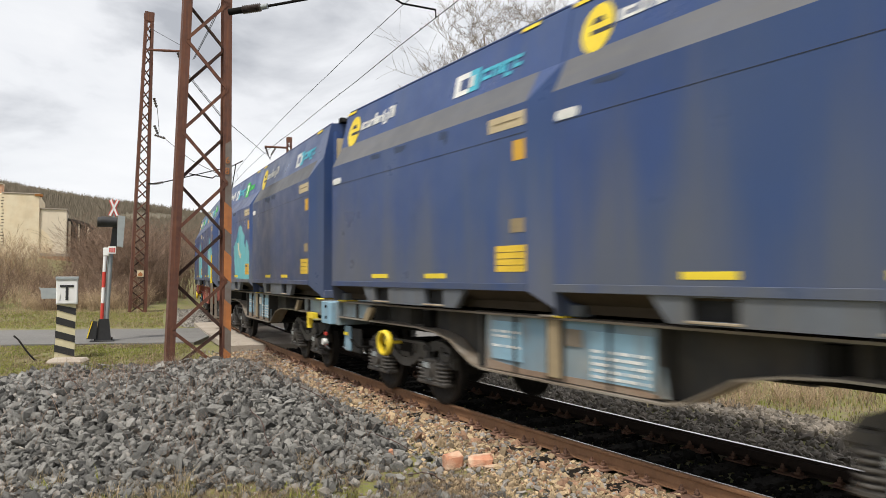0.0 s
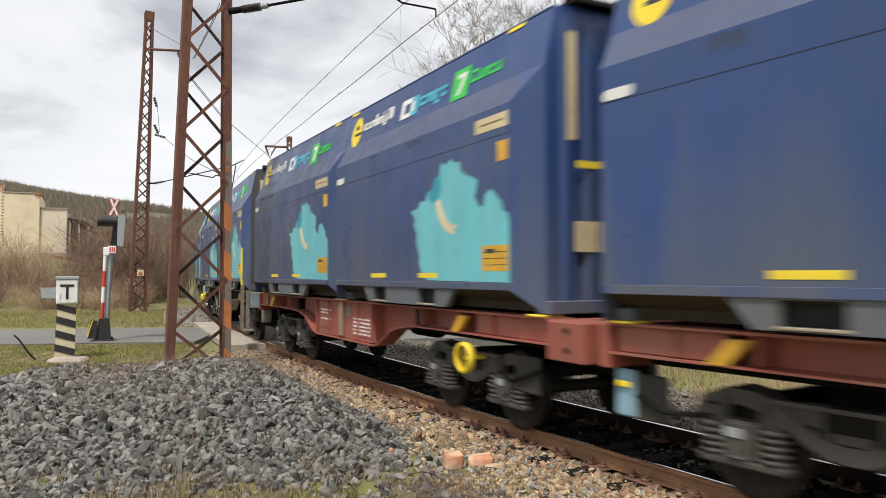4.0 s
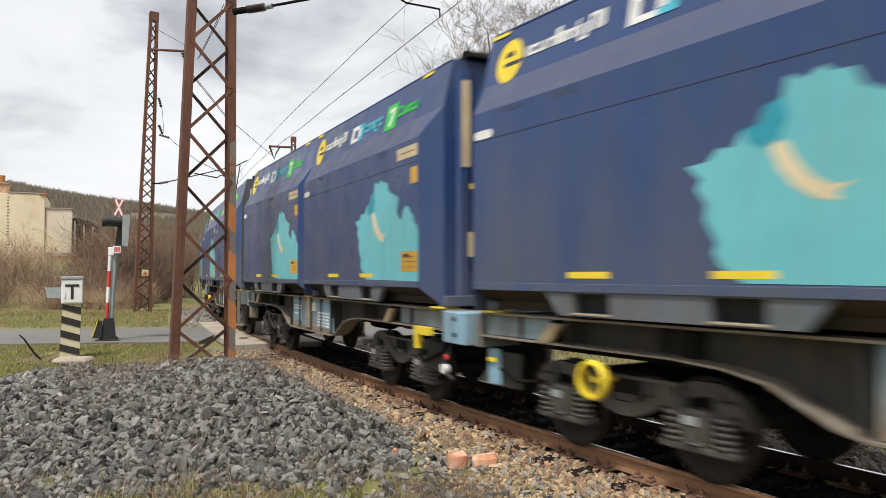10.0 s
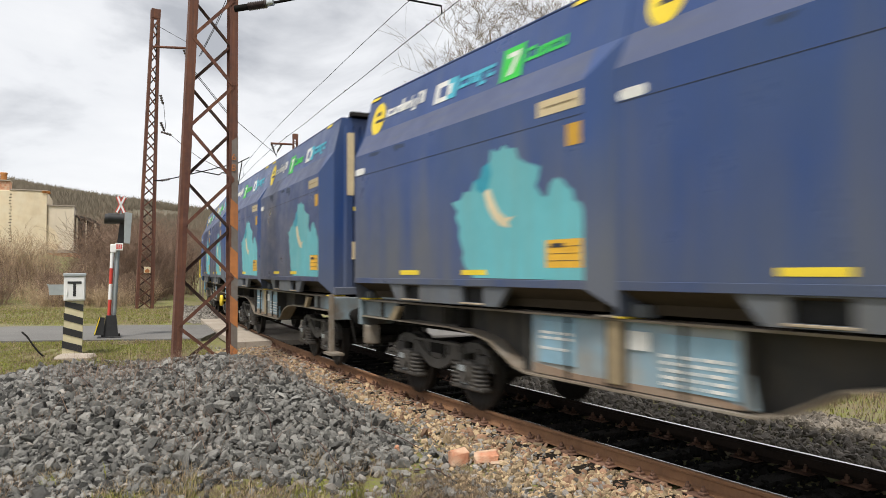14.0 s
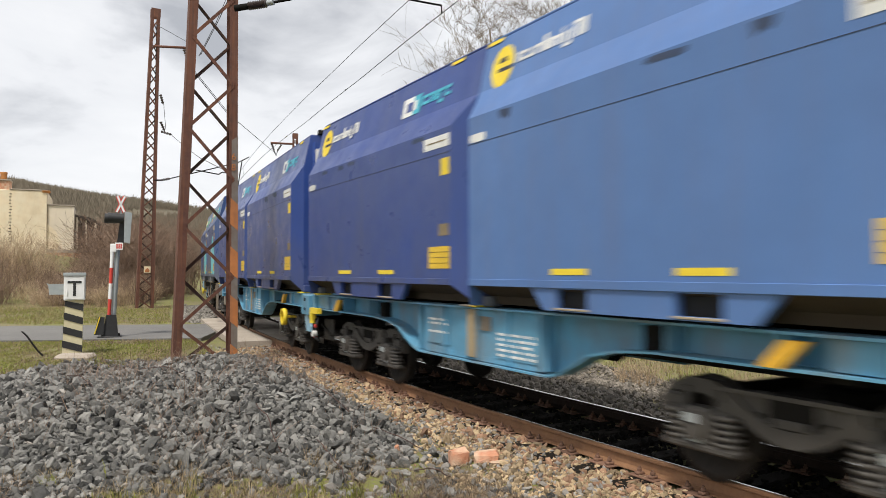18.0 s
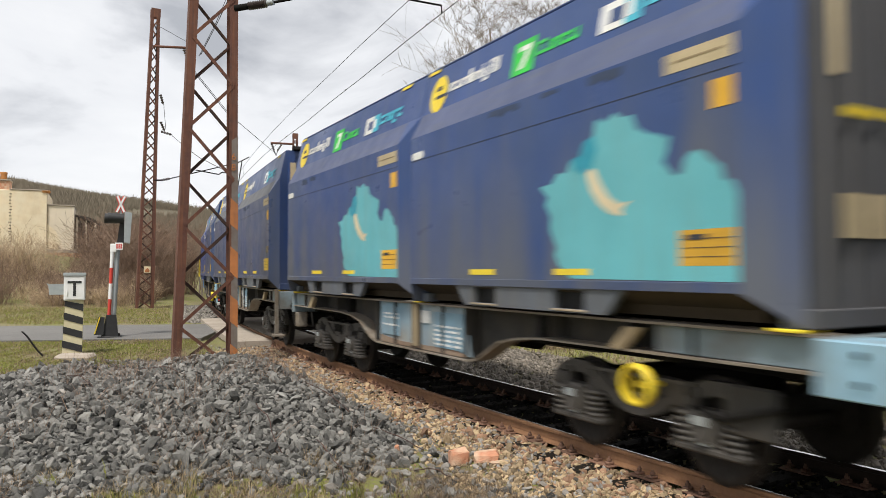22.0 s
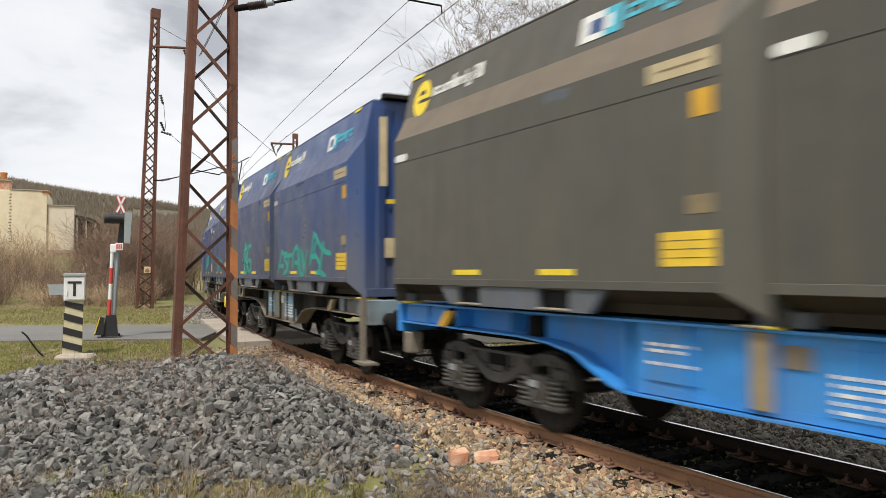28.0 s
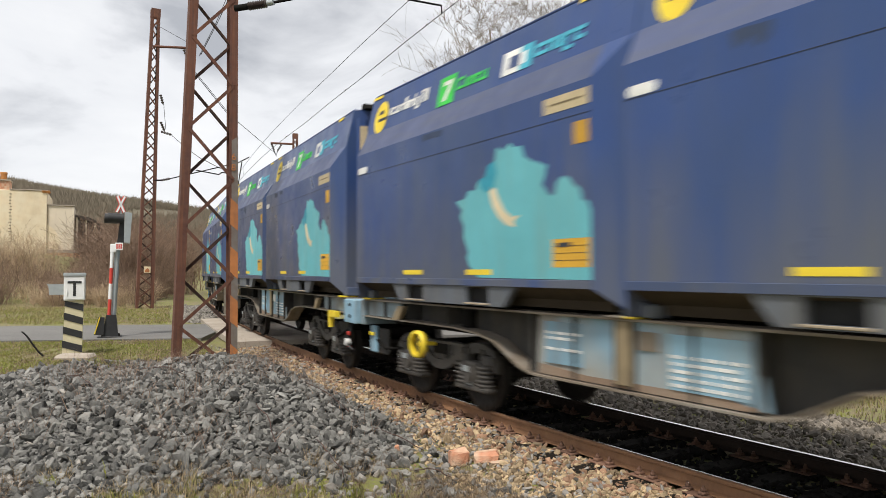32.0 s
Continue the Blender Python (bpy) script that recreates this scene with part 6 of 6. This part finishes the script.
def buffers(end):
    """The drawgear and, apart, the buffers of one end."""
    out = []
    for y in (-0.875, 0.875):
        m = Mesh()
        out.append(m)
        m.rod((end, y, 1.06), (end + 0.35, y, 1.06), 0.12, 14)
        m.rod((end + 0.28, y, 1.06), (end + 0.58, y, 1.06), 0.085, 12)
        m.lathe([(0.0, 0.62), (0.2, 0.615), (0.225, 0.60), (0.225, 0.57), (0.08, 0.54)], (end, y, 1.06), "x", 20)
    m = Mesh()
    m.rod((end - 0.1, 0, 1.02), (end + 0.5, 0, 0.98), 0.05, 8)
    m.rod((end + 0.45, 0, 1.0), (end + 0.55, 0, 0.62), 0.03, 6)
    return out, m


def solebar(sgn):
    """Fish-bellied side beam."""
    y0, y1 = sorted((sgn * 1.00, sgn * 0.96))
    hump = [(1.58, 0.712), (1.80, 0.758), (2.10, 0.895), (2.35, 1.02), (2.75, 1.095), (3.2, 1.13), (6.15, 1.14)]
    lo = [(0.10 - a, b) if a < 3 else (-a, b) for a, b in reversed(hump)] + hump + [(6.62, 1.14)]
    m = Mesh().prism([(6.62, 1.39), (-6.15, 1.39)] + lo, y0, y1)
    fl = Mesh()
    a, b = sorted((sgn * 0.96, sgn * 1.25))
    for p, q in zip(lo, lo[1:]):
        fl.prism([p, q, (q[0], q[1] - 0.022), (p[0], p[1] - 0.022)], a, b)
    fl.box(-6.15, 6.62, a, b, 1.39, 1.415)
    ribs = []
    c, d = sorted((sgn * 1.00, sgn * 1.235))
    for x in (-1.5, -0.75, -0.12, 0.12, 0.85, 1.5):
        ribs.append(Mesh().box(x - 0.012, x + 0.012, c, d, 0.735, 1.39))
    for x in (-5.4, -4.6, -3.4, 3.4, 4.6, 5.4):
        ribs.append(Mesh().box(x - 0.012, x + 0.012, c, d, 1.15, 1.39))
    return m, fl, ribs


def wagon(name, label, tone, front_outer, ladder, ring_at, handle, seed):
    """One unit of a two-part wagon; front_outer: its buffers are at the leading end."""
    rng = random.Random(seed)
    o = 1 if front_outer else -1
    top = new(name)
    tagged(top, label, "container wagon", "wagons of the train")
    for s in (-1, 1):
        m, fl, ribs = solebar(s)
        # on grey wagons the recessed web carries its shade in the colour
        sb = part("solebar", m, "web" if tone == "frame_grey" else tone, top)
        part("flange", fl, "flange" if tone == "frame_grey" else tone, sb, "scuffed rusty flange")
        for r in ribs:
            part("rib", r, "web" if tone == "frame_grey" else tone, sb)
        c, d = sorted((s * 1.16, s * 1.19))
        for x0, x1 in ((4.95, 6.57), (-6.1, -4.9)):
            part("end_plate", Mesh().box(x0, x1, c, d, 1.145, 1.385, 0.005), "plate_stained" if tone == "frame_grey" else tone, sb, "oily stained side plate")
        part("belly_panel", Mesh().prism([(-1.42, 0.722), (1.32, 0.722), (1.57, 0.745), (1.44, 1.385), (-1.40, 1.385)], c, d), tone, sb, "pale stained side plate")
    for y in (-0.55, 0.55):
        part("centre_sill", Mesh().box(-6.12, 6.6, y - 0.12, y + 0.12, 0.98, 1.36), "iron", top)
    for x in (-5.0, -3.1, -1.2, 1.2, 3.1, 5.0):
        part("cross_member", Mesh().box(x - 0.09, x + 0.09, -1.12, 1.12, 1.05, 1.355), "iron", top)
    # end beams
    for x in (6.62, -6.27):
        part("end_beam", Mesh().box(x, x + 0.12, -1.26, 1.26, 0.98, 1.40, 0.01), "plate_stained" if tone == "frame_grey" else tone, top)
    if o < 0:
        part("coupling_box", Mesh().box(6.60, 7.22, -1.29, -0.8, 0.98, 1.39, 0.012), "paleblue" if tone == "frame_grey" else tone, top, "pale blue box over the joint")
        for z in (1.10, 1.30):
            part("bolt", Mesh().rod((6.95, -1.285, z), (6.95, -1.315, z), 0.03, 8), "iron", top)
    else:
        if handle:
            m = Mesh().prism([(-6.78, 1.02), (-6.60, 1.02), (-6.44, 0.74), (-6.44, 0.64), (-6.68, 0.64), (-6.78, 0.84)], -1.25, -1.20)
            part("hose_bracket", m, "paleblue", top, "pale blue hanging bracket")
        else:
            hb = part("hose_bracket", Mesh().box(-6.20, -5.96, -1.12, -1.06, 0.52, 0.97, 0.02), "paleblue", top, "pale blue hanging bracket")
            part("catch", Mesh().box(-6.16, -6.00, -1.15, -1.12, 0.80, 0.86, 0.01), "strip", hb, "yellow painted catch")
    xs = sorted((-o * 5.62, -o * 6.12))
    part("brake_plate", Mesh().box(xs[0], xs[1], -1.06, -1.0, 0.50, 0.93, 0.02), "web", top)
    part("brake_pipe", Mesh().tube([(-o * 6.2, -1.08, 0.80), (-o * 5.6, -1.10, 0.62), (-o * 5.2, -1.0, 0.66)], 0.025, 6), "iron", top)
    # container supports
    for x in (-5.98, -0.05, 0.05, 6.36):
        part("spigot", Mesh().box(x - 0.14, x + 0.14, -1.29, -1.0, 1.415, 1.44, 0.006), "strip" if abs(x) > 1 or x > 0 else "flange", top)
    pair, hook = buffers(6.74 if o > 0 else 6.27)
    for b in pair:
        part("buffer", b if o > 0 else mirrored(b), "iron", top)
    part("coupler", hook if o > 0 else mirrored(hook), "iron", top)
    m = Mesh()
    m.rod((-o * 6.3, 0, 1.0), (-o * 7.3, 0, 1.0), 0.09, 10)
    part("drawbar", m, "iron", top)
    # folding brackets, brake gear and plates
    for x in (-4.85, 4.6):
        b = Mesh().prism([(x - 0.20, 1.13), (x, 1.13), (x + 0.22, 1.35), (x + 0.02, 1.35)], -1.275, -1.20)
        part("folding_bracket", b, "tan" if tone == "frame_grey" else "amber", top)
    for i, (x, w, z0, z1) in enumerate(((-0.95, 0.62, 0.86, 1.32), (0.98, 0.85, 0.80, 1.30))):
        pl = part("side_plate", flat(rect(x - w / 2, x + w / 2, z0, z1), -1.195, 0.01), "paleblue" if tone == "frame_grey" else tone, top)
        bars = Mesh()
        for k in ((2, 4, 5) if i == 0 else range(5)):
            z = z0 + 0.03 + k * (z1 - z0 - 0.05) / 7
            a = x - w / 2 + 0.03
            while a < x + w / 2 - 0.06:
                b = min(a + rng.uniform(0.05, 0.26), x + w / 2 - 0.03)
                q = flat(rect(a, b, z, z + 0.03), -1.206, 0.003)
                bars.add(q.v, q.f)
                a = b + rng.uniform(0.02, 0.09)
        part("lettering", bars, "white", pl)
    part("lower_edge", Mesh().prism([(-1.40, 0.724), (1.34, 0.724), (1.54, 0.748), (1.20, 0.80), (-0.6, 0.785), (-1.38, 0.84)], -1.196, -1.191), "rust_edge" if tone == "frame_grey" else tone, top, "rust-brown lower edge")
    part("middle_post", Mesh().box(-0.10, 0.10, -1.245, -1.19, 0.76, 1.388, 0.008), "tan", top, "rust-stained middle post")
    part("side_plate", flat(rect(0.16, 0.42, 1.12, 1.30), -1.195, 0.01), "white" if rng.random() < 0.5 else "flange", top)
    part("brake_cylinder", Mesh().rod((-1.2, -0.35, 0.92), (-0.4, -0.35, 0.92), 0.18, 14), "iron", top)
    part("air_tank", Mesh().rod((0.3, 0.2, 0.92), (1.2, 0.2, 0.92), 0.18, 14), "iron", top)
    for bx in (-4.0, 4.48):
        bg = part("bogie", bogie_side(-1), "bogie", top, "grimy cast steel bogie", at=pose(bx, 0, 0.035))
        part("side_frame", bogie_side(1), "bogie", bg)
        m = Mesh().box(-0.22, 0.22, -1.0, 1.0, 0.42, 0.85, 0.02)
        m.box(-1.25, -1.16, -0.98, 0.98, 0.6, 0.74)
        m.box(1.16, 1.25, -0.98, 0.98, 0.6, 0.74)
        m.rod((0, 0, 0.85), (0, 0, 1.06), 0.25, 14)
        part("bolster", m, "iron", bg)
        for ax in (-AX, AX):
            for s in (-1, 1):
                part("axle_box", axle_box(ax, s), "bogie", bg)
                for dx in (-0.275, 0.275):
                    part("spring", spring(ax + dx, s), "bogie", bg)
            part("box_label", Mesh().box(ax - 0.09, ax + 0.07, -1.122, -1.116, 0.50, 0.58), "galv", bg)
            part("box_label", Mesh().box(ax - 0.09, ax + 0.07, -1.072, -1.058, 0.32, 0.38), "galv", bg)
            part("wheelset", wheelset_mesh(), "tyre", bg, at=pose(ax, 0, WR - 0.035))
    if ring_at:
        w = Mesh()
        w.lathe([(0.16, -0.05), (0.19, -0.06), (0.205, 0.0), (0.19, 0.05), (0.16, 0.045), (0.16, -0.05)], (ring_at, -1.28, 0.82), "y", 24)
        for a in (0.5, 2.6, 4.7):
            w.bar((ring_at, -1.26, 0.82), (ring_at + 0.16 * math.cos(a), -1.26, 0.82 + 0.16 * math.sin(a)), 0.014, 0.012, (0, 1, 0))
        w.rod((ring_at, -1.28, 0.82), (ring_at, -1.0, 0.82), 0.03, 8)
        part("handwheel", w, "strip", top, "yellow painted brake handwheel")
    # steps and rails at the buffer end
    m = Mesh()
    x = o * 6.42 + 0.27
    m.box(x - 0.05, x + 0.05, -1.36, -1.28, 0.40, 1.46)
    m.box(x - 0.05, x + 0.42 if o > 0 else x + 0.05, -1.46, -1.20, 0.36, 0.40) if o > 0 else m.box(x - 0.42, x + 0.05, -1.46, -1.20, 0.36, 0.40)
    if o > 0:
        part("step", m, "flange", top)
    else:
        m = Mesh().box(-6.16, -5.94, -1.22, -1.0, 0.66, 0.98, 0.02)
        part("brake_box", m, "flange", top)
    m = Mesh()
    xe = o * 6.5 + 0.25
    xt = o * 6.66 + 0.25
    m.tube([(xe, -0.40, 1.40), (xt, -0.38, 1.57), (xt, -0.30, 1.63), (xt, 0.60, 1.63), (xt, 0.68, 1.57), (xe, 0.70, 1.40)], 0.030, 8)
    m.rod((xt, -0.37, 1.47), (xt, 0.67, 1.47), 0.024, 8)
    part("shunter_handle", m, "strip", top, "yellow tubular handle")
    m = Mesh()
    m.tube([(xe, -0.95, 0.98), (xe + o * 0.25, -0.95, 0.55), (xe + o * 0.25, -0.5, 0.55), (xe, -0.5, 0.98)], 0.022, 6)
    part("coupling_handle", m, "iron", top)
    if ladder:
        m = Mesh()
        xl = o * 6.52 + 0.16
        for a, b in (((xl - 0.07, -1.48, 1.85), (xl - 0.07, -1.48, 2.62)), ((xl + 0.07, -1.48, 1.85), (xl + 0.07, -1.48, 2.62)), ((xl - 0.07, -1.48, 2.62), (xl + 0.07, -1.48, 2.62)),
                     ((xl - 0.07, -1.48, 1.85), (xl + 0.07, -1.48, 1.85))):
            m.rod(a, b, 0.02, 8)
        m.rod((xl, -1.47, 1.6), (xl, -1.48, 1.85), 0.035, 8)
        part("hand_rail", m, "strip", top, "tall yellow hand rail")
        part("rail_post", Mesh().box(xl - 0.045, xl + 0.045, -1.50, -1.42, 0.40, 1.62), "flange", top)
    if handle:
        xh = 6.45 if o < 0 else -6.40
        hs = part("air_hose", Mesh().tube([(xh, -1.08, 0.92), (xh - 0.05, -1.14, 0.70), (xh + 0.03, -1.16, 0.52), (xh + 0.16, -1.12, 0.46)], 0.03, 7), "black", top)
        part("hose_cock", Mesh().box(xh - 0.05, xh + 0.02, -1.18, -1.12, 0.72, 0.79, 0.015), "red", hs, "red air cock")
        part("hose_head", Mesh().rod((xh - 0.01, -1.22, 0.60), (xh - 0.01, -1.13, 0.60), 0.065, 10), "white", hs, "pale hose coupling head")
        part("hose_cap", Mesh().box(xh - 0.04, xh + 0.04, -1.18, -1.12, 0.50, 0.56, 0.015), "red", hs, "red hose cap")
        m = Mesh()
        xi = 5.80 if o < 0 else -6.16
        m.prism([(xi, 0.93), (xi + 0.12, 0.93), (xi + 0.12, 1.04), (xi + 0.46, 1.04), (xi + 0.46, 1.15), (xi, 1.15)], -1.36, -1.27)
        m.rod((xi + 0.06, -1.315, 0.84), (xi + 0.06, -1.315, 0.95), 0.055, 10)
        part("end_handle", m, "strip", top, "yellow tubular handle")
    return top


def mirrored(m):
    m.v = [(-x, -y, z) for x, y, z in m.v]
    return m


PLAIN = {0, 1, 2, 32, 33, 34, 35}
VIVID = {25, 26, 27, 35}
OLIVE = {36, 37, 38, 39}
SPRAYED = {40: "a", 41: "b", 42: "c", 43: "d"}
GRIMY = {8, 12, 16, 30}
SEVEN_FIRST = {5, 20, 21, 22, 23, 28, 29, 30, 31, 44, 45, 46, 47, 48, 49}
UNITS = 25
TRAIN = []                                # (thing, distance behind, is it a wagon)


def build_train():
    made = {}

    def box_for(b):
        if b == 24:
            key = ("faded", "plain", "c", "faded light blue steel box container on a flat wagon")
        elif b in VIVID:
            key = ("vivid", "plain", "c", "bright blue steel box container with yellow data plate")
        elif b in OLIVE:
            key = ("olive", "plain", "c", "grimy grey-brown steel box container with amber plate")
        elif b in SPRAYED:
            key = ("navy", "plain", "c", "dark blue steel container sprayed with teal graffiti")
        elif b in PLAIN:
            key = ("navy", "plain", "c", "weathered plain dark blue steel box container")
        else:
            key = ("navy", "map", "7c" if b in SEVEN_FIRST else "c7", "weathered dark blue container with a turquoise splash of paint")
        k = (key, b % 3, SPRAYED.get(b, ""), b in GRIMY)
        if k not in made:
            made[k] = container("freight_container", key[0], key[3], key[1], key[2], len(made) + 11, b in GRIMY)
            if b in SPRAYED:
                scrawl(SPRAYED[b], made[k])
            return made[k]
        return copy_thing(made[k], Matrix.Identity(4))

    for b in range(2 * UNITS):
        TRAIN.append((box_for(b), behind(b) + SIDE / 2, False))
    tones = ["frame_grey", "frame_red", "frame_grey", "frame_grey", "frame_grey", "frame_grey", "frame_sky", "frame_grey", "frame_grey", "frame_bright", "frame_grey", "frame_grey", "frame_grey"]
    words = {"frame_grey": "weathered grey-blue flat wagon unit on two bogies", "frame_red": "faded red flat wagon unit on two bogies",
             "frame_sky": "worn sky-blue flat wagon unit on two bogies", "frame_bright": "bright blue flat wagon unit on two bogies"}
    units = {}
    for u in range(UNITS):
        w = u // 2
        front = u % 2 == 0
        ladder = front and w in (1, 2, 6, 9)
        ring = 4.80 if not front and w in (1, 2, 5, 6, 7, 8, 10) else (-4.15 if front and w in (0, 3, 4, 11) else 0)
        handle = w in (2, 6, 8, 10) if front else not ring
        k = (tones[w], front, ladder, bool(ring), handle)
        if k not in units:
            units[k] = wagon("container_wagon", words[tones[w]], tones[w], front, ladder, ring, handle, len(units) + 40)
            ob = units[k]
        else:
            ob = copy_thing(units[k], Matrix.Identity(4))
        TRAIN.append((ob, behind(2 * u) + SIDE + PAIR_GAP / 2, True))


def train_pose(q, t, reach):
    """Place of a thing q metres behind the reference point, standing on the track at reach metres before and after its middle."""
    s = run(t) - q
    a, b = track(s - reach), track(s + reach)
    return pose((a[0] + b[0]) / 2, (a[1] + b[1]) / 2, 0, 0, 0, math.degrees(math.atan2(b[1] - a[1], b[0] - a[0])))


def container_pose(q, t, unit_q):
    """Containers ride on their wagon: its pose, moved along its own length."""
    return train_pose(unit_q, t, PIV) @ pose(unit_q - q, 0, 0)


def motions():
    base = [i * 2.0 for i in range(17)]
    for i, (ob, q, is_wagon) in enumerate(TRAIN):
        times = set(base)
        for k in range(0, 161):
            t = k * 0.2
            if -58 < run(t) - q < 16:
                times.add(round(t, 3))
        unit_q = q if is_wagon else behind(2 * (i // 2)) + SIDE + PAIR_GAP / 2
        walk(ob, [(t, container_pose(q, t, unit_q)) for t in sorted(times)])
    turns = [(k / 15, run(k / 15) / WR) for k in range(481)]
    for ob, q, is_wagon in TRAIN:
        if is_wagon:
            for o in ob.children_recursive:
                if o.name.startswith("wheelset"):
                    p = o.matrix_basis.translation.copy()
                    walk(o, [(t, Matrix.Translation(p) @ Matrix.Rotation(a, 4, "Y")) for t, a in turns])


# ---- build ----
ground_sheet()
road()
rails()
crossing_panels()
gravel()
brick_lumps()
near_mast = lattice_mast("lattice_mast", "rusty lattice catenary mast with peeling orange bands", (*place(16.2, 362), -0.25), 1.36, 0.82, 0.18, 13.0, 1.0, HEAD + 27, True,
                         nodes=(0.03, 0.95, 2.02, 3.10, 4.18, 5.25, 6.27, 7.25, 8.2, 9.12, 10.0, 10.87, 11.7, 12.5))
far_mast = lattice_mast("lattice_mast", "tall rusty lattice catenary mast beyond the crossing", (*place(41.2, 256.0), -0.3), 0.96, 0.46, 0.15, 17.05, 0.63, HEAD + 30, tilt=1.5)
lattice_mast("lattice_mast", "distant rusty lattice catenary mast", (*place(72.0, 521.5), -0.3), 0.95, 0.48, 0.15, 15.7, 0.63, HEAD + 18, tilt=0)
mast_signs(near_mast, far_mast)
telephone_post()
crossing_signal()
leaning_rod()
building()
overhead()
trees()
shrubs()
build_train()
far_woods()
grasses()
motions()
